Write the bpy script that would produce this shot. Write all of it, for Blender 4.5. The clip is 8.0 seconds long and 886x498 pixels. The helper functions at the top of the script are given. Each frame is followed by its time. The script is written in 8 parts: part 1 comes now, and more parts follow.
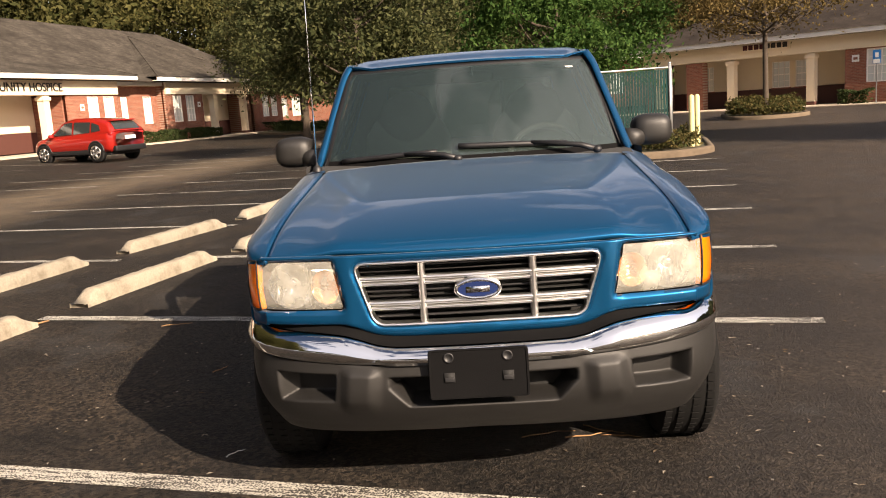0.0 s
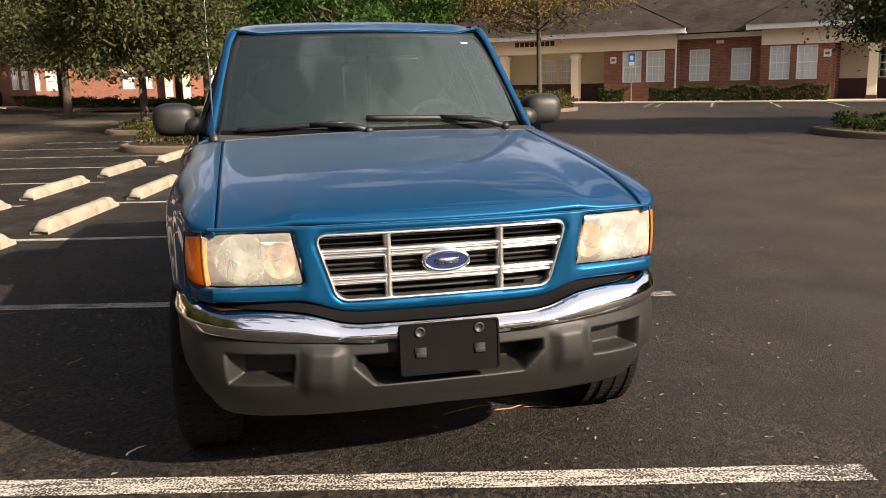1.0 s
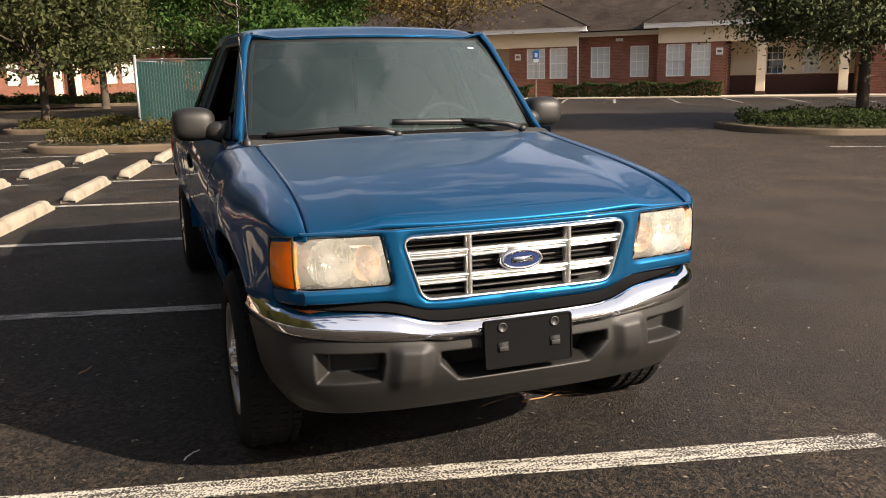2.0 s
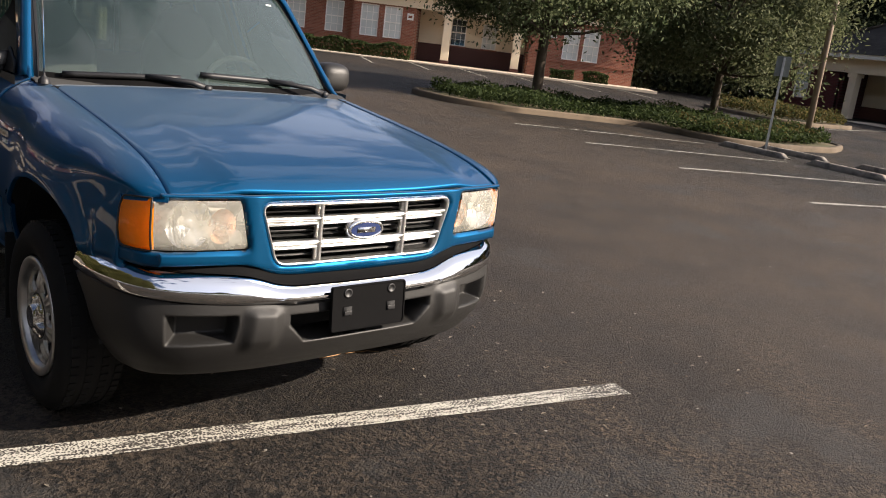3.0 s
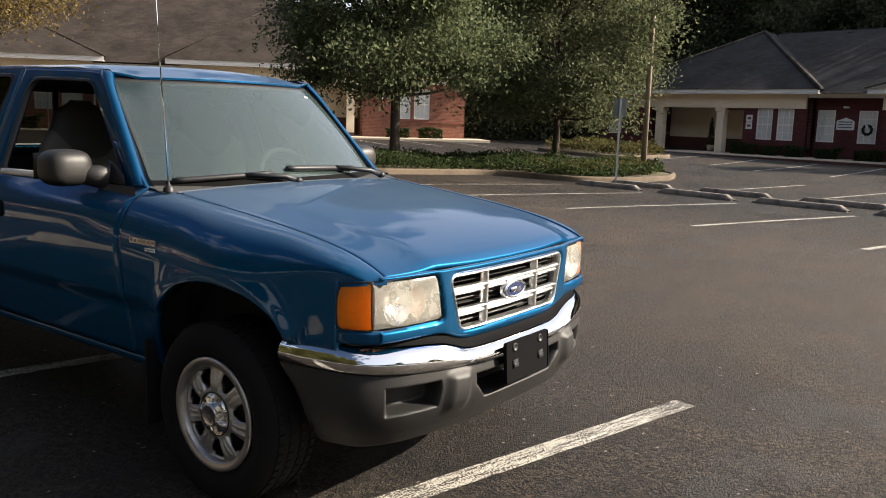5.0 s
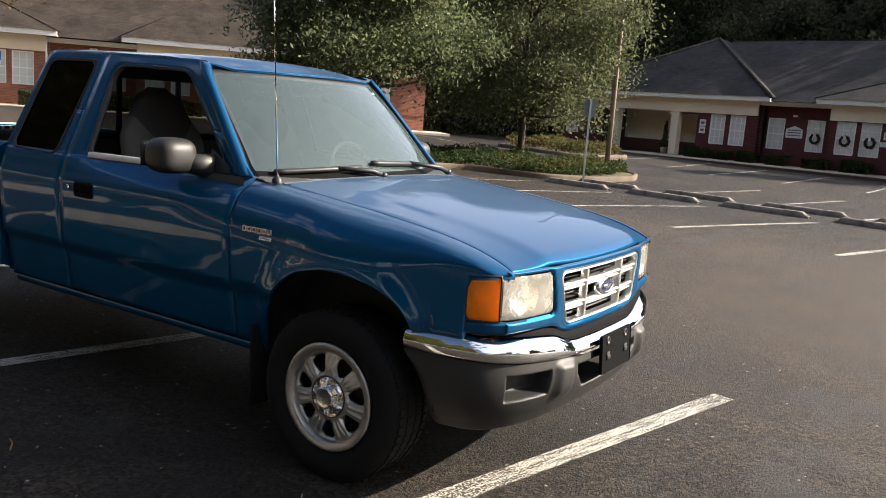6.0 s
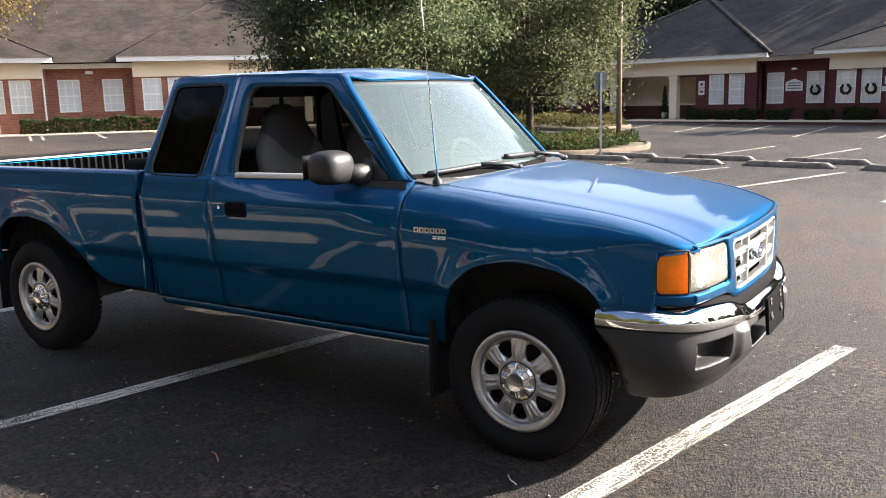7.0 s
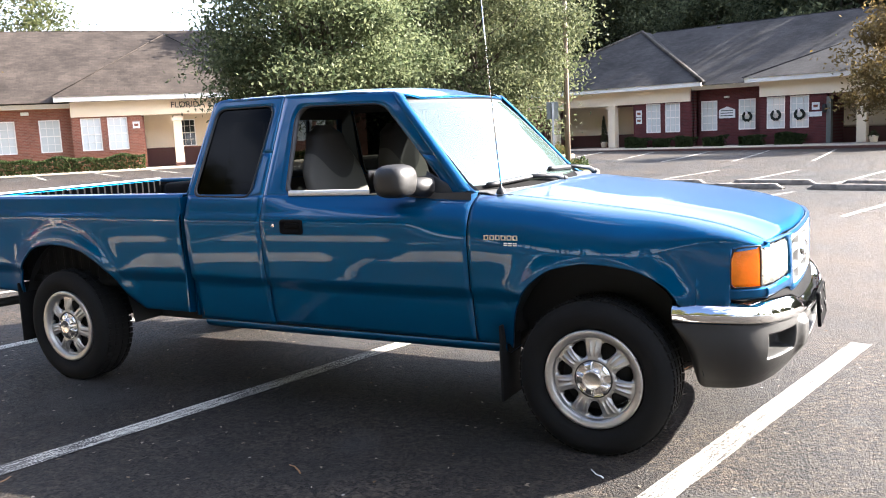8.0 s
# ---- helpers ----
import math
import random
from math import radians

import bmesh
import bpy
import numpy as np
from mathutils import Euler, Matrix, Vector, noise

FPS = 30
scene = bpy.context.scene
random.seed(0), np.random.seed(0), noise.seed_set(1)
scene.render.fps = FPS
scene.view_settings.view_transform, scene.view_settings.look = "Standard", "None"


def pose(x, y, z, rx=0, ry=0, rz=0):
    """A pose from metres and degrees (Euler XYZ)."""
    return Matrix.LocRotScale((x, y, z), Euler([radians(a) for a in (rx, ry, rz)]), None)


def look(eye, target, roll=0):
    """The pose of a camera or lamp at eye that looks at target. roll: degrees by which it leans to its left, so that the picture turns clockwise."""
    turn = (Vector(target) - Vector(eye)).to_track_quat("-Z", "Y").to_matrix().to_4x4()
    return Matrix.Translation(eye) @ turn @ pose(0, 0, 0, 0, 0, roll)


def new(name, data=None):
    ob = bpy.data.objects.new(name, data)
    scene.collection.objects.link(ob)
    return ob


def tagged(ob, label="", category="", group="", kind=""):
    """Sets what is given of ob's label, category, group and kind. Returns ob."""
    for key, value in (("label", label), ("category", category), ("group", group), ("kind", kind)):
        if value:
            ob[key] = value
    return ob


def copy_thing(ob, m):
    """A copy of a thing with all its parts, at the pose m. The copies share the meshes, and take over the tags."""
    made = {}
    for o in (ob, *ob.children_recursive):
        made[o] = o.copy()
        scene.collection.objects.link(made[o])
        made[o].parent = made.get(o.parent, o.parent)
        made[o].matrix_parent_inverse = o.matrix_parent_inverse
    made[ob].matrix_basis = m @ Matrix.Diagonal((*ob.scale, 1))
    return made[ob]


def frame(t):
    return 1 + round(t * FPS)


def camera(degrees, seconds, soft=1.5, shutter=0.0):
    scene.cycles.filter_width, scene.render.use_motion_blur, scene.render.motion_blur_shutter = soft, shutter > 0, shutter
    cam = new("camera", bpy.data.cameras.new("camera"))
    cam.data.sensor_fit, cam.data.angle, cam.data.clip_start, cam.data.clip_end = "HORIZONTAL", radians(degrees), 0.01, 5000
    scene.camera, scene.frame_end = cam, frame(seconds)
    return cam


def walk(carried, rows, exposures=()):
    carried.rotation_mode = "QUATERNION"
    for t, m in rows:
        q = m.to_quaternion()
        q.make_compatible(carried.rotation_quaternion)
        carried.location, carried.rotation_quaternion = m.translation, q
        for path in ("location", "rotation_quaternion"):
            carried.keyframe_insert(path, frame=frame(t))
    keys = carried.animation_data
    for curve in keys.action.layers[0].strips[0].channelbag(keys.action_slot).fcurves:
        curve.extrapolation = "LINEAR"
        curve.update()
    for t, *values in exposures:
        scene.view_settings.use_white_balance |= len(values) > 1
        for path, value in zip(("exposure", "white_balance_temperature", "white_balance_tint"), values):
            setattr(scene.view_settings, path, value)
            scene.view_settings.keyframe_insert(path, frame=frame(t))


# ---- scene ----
cam = camera(55.5, 8.0, soft=1.0)
PATH = [
    (0, (0.022, -2.553, 1.322), (-0.072, -0.583, 0.989), -3.9),
    (0.5, (-0.244, -2.440, 1.282), (-0.045, -0.482, 0.924), -1.8),
    (1, (-0.555, -2.418, 1.283), (-0.118, -0.505, 0.897), -1.3),
    (1.2, (-0.687, -2.434, 1.290), (-0.172, -0.541, 0.900), -1.4),
    (2.3, (-1.250, -2.312, 1.340), (-0.459, -0.520, 0.936), 0.6),
    (2.5, (-1.355, -2.250, 1.344), (-0.355, -0.564, 0.949), 4.5),
    (3, (-1.663, -2.250, 1.416), (-0.355, -0.815, 0.934), 7.0),
    (3.5, (-1.929, -2.176, 1.392), (-0.721, -0.649, 0.935), 3.3),
    (4, (-2.222, -2.017, 1.429), (-0.850, -0.622, 1.012), 2.6),
    (4.5, (-2.410, -1.816, 1.416), (-0.944, -0.505, 1.054), 1.1),
    (4.7, (-2.508, -1.746, 1.408), (-0.987, -0.494, 1.068), 1.7),
    (5.8, (-3.057, -1.388, 1.403), (-1.386, -0.328, 1.12), 1.2),
    (6, (-3.159, -1.272, 1.420), (-1.500, -0.205, 1.092), 4.2),
    (6.5, (-3.419, -1.046, 1.457), (-1.746, -0.022, 1.066), 2.5),
    (7, (-3.657, -0.795, 1.442), (-2.002, 0.270, 1.084), -1.5),
    (7.5, (-3.793, -0.531, 1.392), (-2.203, 0.637, 1.064), 2.6),
    (8, (-4.046, -0.381, 1.369), (-2.305, 0.562, 1.087), -2.7),
]
EXPOSURES = [(0, 1.26, 7150, 19), (0.5, 1.24, 6850, 17), (1.2, 1.30, 6750, 16), (2.5, 1.24, 6500, 15), (3, 1.22, 6300, 15), (3.5, 1.24, 6300, 13), (4.5, 1.38, 6350, 12), (6, 1.72, 6250, 12), (6.5, 2.17, 6150, 12), (7, 2.45, 6000, 13), (7.5, 3.25, 5950, 13), (8, 3.33, 5800, 13)]
walk(cam, [(t, look(eye, target, roll)) for t, eye, target, roll in PATH], EXPOSURES)

# ---------------------------------------------------------------- world, sun
world = bpy.data.worlds.new("sky")
scene.world = world
world.use_nodes = True
_nt = world.node_tree
_sky = _nt.nodes.new("ShaderNodeTexSky")
_sky.sky_type = "NISHITA"
_sky.sun_disc = False
SUN_DIR = Vector((0.579, -0.666, 0.469)).normalized()
_sky.sun_elevation = math.asin(SUN_DIR.z)
_sky.sun_rotation = math.atan2(SUN_DIR.x, SUN_DIR.y)
_sky.air_density, _sky.dust_density, _sky.ozone_density = 0.7, 1.6, 1.0
# thin broken cloud over the blue
_tc = _nt.nodes.new("ShaderNodeTexCoord")
_mp = _nt.nodes.new("ShaderNodeMapping")
_mp.inputs["Location"].default_value = (3.1, 1.7, 0.4)
_mp.inputs["Scale"].default_value = (1.0, 1.0, 1.5)
_cl = _nt.nodes.new("ShaderNodeTexNoise")
_cl.inputs["Scale"].default_value, _cl.inputs["Detail"].default_value, _cl.inputs["Roughness"].default_value = 4.6, 9.0, 0.56
_cr = _nt.nodes.new("ShaderNodeValToRGB")
_cr.color_ramp.elements[0].position, _cr.color_ramp.elements[1].position = 0.28, 0.36
_mx = _nt.nodes.new("ShaderNodeMixRGB")
_ad = _nt.nodes.new("ShaderNodeMixRGB")
_ad.blend_type = "ADD"
_ad.inputs["Fac"].default_value = 1.0
_ad.inputs["Color2"].default_value = (6.0, 5.9, 5.75, 1)
_nt.links.new(_sky.outputs["Color"], _ad.inputs["Color1"])
_nt.links.new(_ad.outputs["Color"], _mx.inputs["Color2"])
_nt.links.new(_tc.outputs["Generated"], _mp.inputs["Vector"])
_nt.links.new(_mp.outputs["Vector"], _cl.inputs["Vector"])
# clouds thin out overhead
_xyz = _nt.nodes.new("ShaderNodeSeparateXYZ")
_th = _nt.nodes.new("ShaderNodeMath")
_th.operation = "MULTIPLY_ADD"
_th.inputs[1].default_value = -0.44
_nt.links.new(_tc.outputs["Generated"], _xyz.inputs[0])
_nt.links.new(_xyz.outputs["Z"], _th.inputs[0])
# a thin veil round the sun
_dot = _nt.nodes.new("ShaderNodeVectorMath")
_dot.operation = "DOT_PRODUCT"
_dot.inputs[1].default_value = SUN_DIR
_veil = _nt.nodes.new("ShaderNodeMapRange")
_veil.inputs["From Min"].default_value, _veil.inputs["From Max"].default_value = 0.15, 1.0
_veil.inputs["To Min"].default_value, _veil.inputs["To Max"].default_value = 0.0, 0.60
_sum = _nt.nodes.new("ShaderNodeMath")
_nt.links.new(_tc.outputs["Generated"], _dot.inputs[0])
_nt.links.new(_dot.outputs["Value"], _veil.inputs["Value"])
_nt.links.new(_cl.outputs["Fac"], _sum.inputs[0])
_nt.links.new(_veil.outputs[0], _sum.inputs[1])
_nt.links.new(_sum.outputs[0], _th.inputs[2])
_nt.links.new(_th.outputs[0], _cr.inputs["Fac"])
_nt.links.new(_cr.outputs["Color"], _mx.inputs["Fac"])
_nt.links.new(_sky.outputs["Color"], _mx.inputs["Color1"])
_bg = _nt.nodes["Background"]
_bg.inputs["Strength"].default_value = 0.050
_nt.links.new(_mx.outputs["Color"], _bg.inputs["Color"])

sun = new("sun", bpy.data.lights.new("sun", "SUN"))
sun.data.energy, sun.data.angle, sun.data.color = 5.0, radians(0.55), (1.0, 0.88, 0.70)
sun.matrix_world = look(SUN_DIR * 60, (0, 0, 0))


# ---------------------------------------------------------------- materials
def node(nt, kind, **values):
    n = nt.nodes.new(kind)
    for k, v in values.items():
        n.inputs[k].default_value = v
    return n


def material(name, colour, rough=0.6, metal=0.0, vary=0.15, scale=6.0, fine=0.1, fine_scale=90.0, bump=0.0, bump_scale=120.0, coat=0.0, tint=None, tint_scale=2.0, tint_at=(0.45, 0.7), spec=0.5, random=0.0):
    """Principled surface with variation at two scales, an optional second tint in patches, and bump."""
    m = bpy.data.materials.new(name)
    m.use_nodes = True
    nt = m.node_tree
    p = nt.nodes["Principled BSDF"]
    p.inputs["Roughness"].default_value, p.inputs["Metallic"].default_value = rough, metal
    p.inputs["Specular IOR Level"].default_value = spec
    p.inputs["Coat Weight"].default_value, p.inputs["Coat Roughness"].default_value = coat, 0.03
    tc = nt.nodes.new("ShaderNodeTexCoord")
    n1 = node(nt, "ShaderNodeTexNoise", Scale=scale, Detail=6.0, Roughness=0.6)
    n2 = node(nt, "ShaderNodeTexNoise", Scale=fine_scale, Detail=3.0)
    nt.links.new(tc.outputs["Object"], n1.inputs["Vector"])
    nt.links.new(tc.outputs["Object"], n2.inputs["Vector"])
    add = node(nt, "ShaderNodeMath")
    add.operation = "MULTIPLY_ADD"
    add.inputs[1].default_value, add.inputs[2].default_value = vary * 2, 1.0 - vary
    nt.links.new(n1.outputs["Fac"], add.inputs[0])
    add2 = node(nt, "ShaderNodeMath")
    add2.operation = "MULTIPLY_ADD"
    add2.inputs[1].default_value = fine * 2
    nt.links.new(n2.outputs["Fac"], add2.inputs[0])
    sub = node(nt, "ShaderNodeMath")
    sub.operation = "SUBTRACT"
    sub.inputs[1].default_value = fine
    nt.links.new(add.outputs[0], sub.inputs[0])
    nt.links.new(sub.outputs[0], add2.inputs[2])
    last = add2.outputs[0]
    if random:
        info = nt.nodes.new("ShaderNodeObjectInfo")
        r = node(nt, "ShaderNodeMath")
        r.operation = "MULTIPLY_ADD"
        r.inputs[1].default_value, r.inputs[2].default_value = random * 2, 1.0 - random
        nt.links.new(info.outputs["Random"], r.inputs[0])
        mm = node(nt, "ShaderNodeMath")
        mm.operation = "MULTIPLY"
        nt.links.new(last, mm.inputs[0])
        nt.links.new(r.outputs[0], mm.inputs[1])
        last = mm.outputs[0]
    mul = nt.nodes.new("ShaderNodeMixRGB")
    mul.blend_type = "MULTIPLY"
    mul.inputs["Fac"].default_value = 1.0
    mul.inputs["Color1"].default_value = (*colour, 1)
    if tint:
        n3 = node(nt, "ShaderNodeTexNoise", Scale=tint_scale, Detail=5.0, Roughness=0.65)
        nt.links.new(tc.outputs["Object"], n3.inputs["Vector"])
        ramp = nt.nodes.new("ShaderNodeValToRGB")
        ramp.color_ramp.elements[0].position, ramp.color_ramp.elements[1].position = tint_at
        nt.links.new(n3.outputs["Fac"], ramp.inputs["Fac"])
        mx = nt.nodes.new("ShaderNodeMixRGB")
        mx.inputs["Color1"].default_value, mx.inputs["Color2"].default_value = (*colour, 1), (*tint, 1)
        nt.links.new(ramp.outputs["Color"], mx.inputs["Fac"])
        nt.links.new(mx.outputs["Color"], mul.inputs["Color1"])
    nt.links.new(last, mul.inputs["Color2"])
    nt.links.new(mul.outputs["Color"], p.inputs["Base Color"])
    if bump:
        n4 = node(nt, "ShaderNodeTexNoise", Scale=bump_scale, Detail=4.0)
        nt.links.new(tc.outputs["Object"], n4.inputs["Vector"])
        b = node(nt, "ShaderNodeBump", Strength=bump, Distance=0.01)
        nt.links.new(n4.outputs["Fac"], b.inputs["Height"])
        nt.links.new(b.outputs["Normal"], p.inputs["Normal"])
    return m


def glass_material(name, tint, rough=0.0, ior=1.5, gloss=(1, 1, 1), film=0.0):
    """A thin pane: tinted clear with Fresnel gloss."""
    m = bpy.data.materials.new(name)
    m.use_nodes = True
    nt = m.node_tree
    nt.nodes.remove(nt.nodes["Principled BSDF"])
    tr = nt.nodes.new("ShaderNodeBsdfTransparent")
    tr.inputs["Color"].default_value = (*tint, 1)
    gl = nt.nodes.new("ShaderNodeBsdfGlossy")
    gl.inputs["Roughness"].default_value = rough
    gl.inputs["Color"].default_value = (*gloss, 1)
    fr = node(nt, "ShaderNodeFresnel", IOR=ior)
    mx = nt.nodes.new("ShaderNodeMixShader")
    nt.links.new(fr.outputs[0], mx.inputs[0])
    nt.links.new(tr.outputs[0], mx.inputs[1])
    nt.links.new(gl.outputs[0], mx.inputs[2])
    last = mx
    if film:
        # dried dust with reflected sky haze put into its green tint: a dull share and a broad soft gloss
        du = nt.nodes.new("ShaderNodeBsdfDiffuse")
        du.inputs["Color"].default_value = (0.36, 0.56, 0.51, 1)
        so = nt.nodes.new("ShaderNodeBsdfGlossy")
        so.inputs["Roughness"].default_value = 0.44
        so.inputs["Color"].default_value = (0.62, 0.80, 0.77, 1)
        m2 = nt.nodes.new("ShaderNodeMixShader")
        m2.inputs[0].default_value = 0.7
        nt.links.new(du.outputs[0], m2.inputs[1])
        nt.links.new(so.outputs[0], m2.inputs[2])
        m3 = nt.nodes.new("ShaderNodeMixShader")
        m3.inputs[0].default_value = film
        nt.links.new(mx.outputs[0], m3.inputs[1])
        nt.links.new(m2.outputs[0], m3.inputs[2])
        last = m3
    nt.links.new(last.outputs[0], nt.nodes["Material Output"].inputs["Surface"])
    return m


def leaf_material(name, colour, other):
    """Leaves: colour by island between two tones, light passing through."""
    m = bpy.data.materials.new(name)
    m.use_nodes = True
    nt = m.node_tree
    p = nt.nodes["Principled BSDF"]
    p.inputs["Roughness"].default_value = 0.75
    p.inputs["Specular IOR Level"].default_value = 0.15
    geo = nt.nodes.new("ShaderNodeNewGeometry")
    ramp = nt.nodes.new("ShaderNodeValToRGB")
    ramp.color_ramp.elements[0].color, ramp.color_ramp.elements[1].color = (*colour, 1), (*other, 1)
    nt.links.new(geo.outputs["Random Per Island"], ramp.inputs["Fac"])
    nt.links.new(ramp.outputs["Color"], p.inputs["Base Color"])
    tl = nt.nodes.new("ShaderNodeBsdfTranslucent")
    nt.links.new(ramp.outputs["Color"], tl.inputs["Color"])
    mx = nt.nodes.new("ShaderNodeMixShader")
    mx.inputs[0].default_value = 0.42
    nt.links.new(p.outputs[0], mx.inputs[1])
    nt.links.new(tl.outputs[0], mx.inputs[2])
    nt.links.new(mx.outputs[0], nt.nodes["Material Output"].inputs["Surface"])
    return m


def asphalt_material():
    """Sealed parking lot: dark binder with pale stone chips, brown dusty areas, pale worn areas, fine relief."""
    m = bpy.data.materials.new("asphalt")
    m.use_nodes = True
    nt = m.node_tree
    p = nt.nodes["Principled BSDF"]
    tc = nt.nodes.new("ShaderNodeTexCoord")
    big = node(nt, "ShaderNodeTexNoise", Scale=0.16, Detail=7.0, Roughness=0.62)
    mid = node(nt, "ShaderNodeTexNoise", Scale=1.3, Detail=8.0, Roughness=0.7)
    chip = node(nt, "ShaderNodeTexVoronoi", Scale=66.0)
    spot = node(nt, "ShaderNodeTexVoronoi", Scale=6.0, Randomness=1.0)
    for n in (big, mid, chip, spot):
        nt.links.new(tc.outputs["Object"], n.inputs["Vector"])
    r1 = nt.nodes.new("ShaderNodeValToRGB")
    e = r1.color_ramp.elements
    e[0].position, e[0].color = 0.40, (0.0088, 0.0078, 0.0070, 1)
    e[1].position, e[1].color = 0.68, (0.0245, 0.0180, 0.0128, 1)
    nt.links.new(big.outputs["Fac"], r1.inputs["Fac"])
    r2 = nt.nodes.new("ShaderNodeValToRGB")
    e = r2.color_ramp.elements
    e[0].position, e[0].color = 0.36, (0.52, 0.52, 0.54, 1)
    e[1].position, e[1].color = 0.66, (1.45, 1.42, 1.36, 1)
    nt.links.new(mid.outputs["Fac"], r2.inputs["Fac"])
    m1 = nt.nodes.new("ShaderNodeMixRGB")
    m1.blend_type = "MULTIPLY"
    m1.inputs["Fac"].default_value = 1.0
    nt.links.new(r1.outputs["Color"], m1.inputs["Color1"])
    nt.links.new(r2.outputs["Color"], m1.inputs["Color2"])
    r3 = nt.nodes.new("ShaderNodeValToRGB")
    e = r3.color_ramp.elements
    e[0].position, e[0].color = 0.25, (0.08, 0.08, 0.08, 1)
    e[1].position, e[1].color = 0.95, (4.3, 4.2, 3.95, 1)
    nt.links.new(chip.outputs["Color"], r3.inputs["Fac"])
    m2 = nt.nodes.new("ShaderNodeMixRGB")
    m2.blend_type = "MULTIPLY"
    m2.inputs["Fac"].default_value = 0.9
    nt.links.new(m1.outputs["Color"], m2.inputs["Color1"])
    nt.links.new(r3.outputs["Color"], m2.inputs["Color2"])
    # dark oily and sealed blotches
    st = node(nt, "ShaderNodeTexNoise", Scale=0.75, Detail=7.0, Roughness=0.6)
    nt.links.new(tc.outputs["Object"], st.inputs["Vector"])
    r5 = nt.nodes.new("ShaderNodeValToRGB")
    e = r5.color_ramp.elements
    e[0].position, e[0].color = 0.55, (1, 1, 1, 1)
    e[1].position, e[1].color = 0.63, (0.52, 0.52, 0.54, 1)
    nt.links.new(st.outputs["Fac"], r5.inputs["Fac"])
    m4 = nt.nodes.new("ShaderNodeMixRGB")
    m4.blend_type = "MULTIPLY"
    m4.inputs["Fac"].default_value = 1.0
    nt.links.new(m2.outputs["Color"], m4.inputs["Color1"])
    nt.links.new(r5.outputs["Color"], m4.inputs["Color2"])
    m2 = m4
    # dust in the driving lanes, across the stalls: a pale band and a brown one
    pos = nt.nodes.new("ShaderNodeTexCoord")
    last = m2
    for axis, shift, half, amount, tone in (((1.0033, -0.1012, 0.0), 10.6, 1.9, 0.8, (0.15, 0.118, 0.084, 1)), ((0.9737, -0.2278, 0.0), -5.4, 3.6, 0.65, (0.070, 0.053, 0.040, 1))):
        dot = nt.nodes.new("ShaderNodeVectorMath")
        dot.operation = "DOT_PRODUCT"
        dot.inputs[1].default_value = axis
        nt.links.new(pos.outputs["Object"], dot.inputs[0])
        off = node(nt, "ShaderNodeMath")
        off.inputs[1].default_value = shift
        nt.links.new(dot.outputs["Value"], off.inputs[0])
        ab = node(nt, "ShaderNodeMath")
        ab.operation = "ABSOLUTE"
        nt.links.new(off.outputs[0], ab.inputs[0])
        wob = node(nt, "ShaderNodeMath")
        wob.operation = "MULTIPLY_ADD"
        wob.inputs[1].default_value = 1.8 * half
        nt.links.new(big.outputs["Fac"], wob.inputs[0])
        nt.links.new(ab.outputs[0], wob.inputs[2])
        mr = nt.nodes.new("ShaderNodeMapRange")
        mr.inputs["From Min"].default_value, mr.inputs["From Max"].default_value = 1.4 * half, 2.3 * half
        mr.inputs["To Min"].default_value, mr.inputs["To Max"].default_value = amount, 0.0
        nt.links.new(wob.outputs[0], mr.inputs["Value"])
        dm = nt.nodes.new("ShaderNodeMixRGB")
        dc = nt.nodes.new("ShaderNodeMixRGB")
        dc.blend_type = "MULTIPLY"
        dc.inputs["Fac"].default_value = 0.6
        dc.inputs["Color1"].default_value = tone
        nt.links.new(r2.outputs["Color"], dc.inputs["Color2"])
        nt.links.new(mr.outputs[0], dm.inputs["Fac"])
        nt.links.new(last.outputs["Color"], dm.inputs["Color1"])
        nt.links.new(dc.outputs["Color"], dm.inputs["Color2"])
        last = dm
    # pale grey patches where the sealer has worn thin
    wn = node(nt, "ShaderNodeTexNoise", Scale=1.15, Detail=6.0, Roughness=0.55)
    mw = nt.nodes.new("ShaderNodeMapping")
    mw.inputs["Location"].default_value = (7.3, 2.1, 0.0)
    nt.links.new(tc.outputs["Object"], mw.inputs["Vector"])
    nt.links.new(mw.outputs[0], wn.inputs["Vector"])
    rw = nt.nodes.new("ShaderNodeMapRange")
    rw.inputs["From Min"].default_value, rw.inputs["From Max"].default_value = 0.57, 0.64
    rw.inputs["To Min"].default_value, rw.inputs["To Max"].default_value = 0.0, 0.42
    nt.links.new(wn.outputs["Fac"], rw.inputs["Value"])
    pm = nt.nodes.new("ShaderNodeMixRGB")
    pm.inputs["Color2"].default_value = (0.046, 0.045, 0.044, 1)
    nt.links.new(rw.outputs[0], pm.inputs["Fac"])
    nt.links.new(last.outputs["Color"], pm.inputs["Color1"])
    last = pm
    # scattered pale specks
    r4 = nt.nodes.new("ShaderNodeValToRGB")
    e = r4.color_ramp.elements
    e[0].position, e[0].color = 0.035, (1, 1, 1, 1)
    e[1].position, e[1].color = 0.045, (0, 0, 0, 1)
    nt.links.new(spot.outputs["Distance"], r4.inputs["Fac"])
    m3 = nt.nodes.new("ShaderNodeMixRGB")
    m3.inputs["Color2"].default_value = (0.30, 0.28, 0.24, 1)
    nt.links.new(r4.outputs["Color"], m3.inputs["Fac"])
    nt.links.new(last.outputs["Color"], m3.inputs["Color1"])
    p.inputs["Specular IOR Level"].default_value = 0.3
    nt.links.new(m3.outputs["Color"], p.inputs["Base Color"])
    rr = nt.nodes.new("ShaderNodeMapRange")
    rr.inputs["To Min"].default_value, rr.inputs["To Max"].default_value = 0.52, 0.85
    nt.links.new(mid.outputs["Fac"], rr.inputs["Value"])
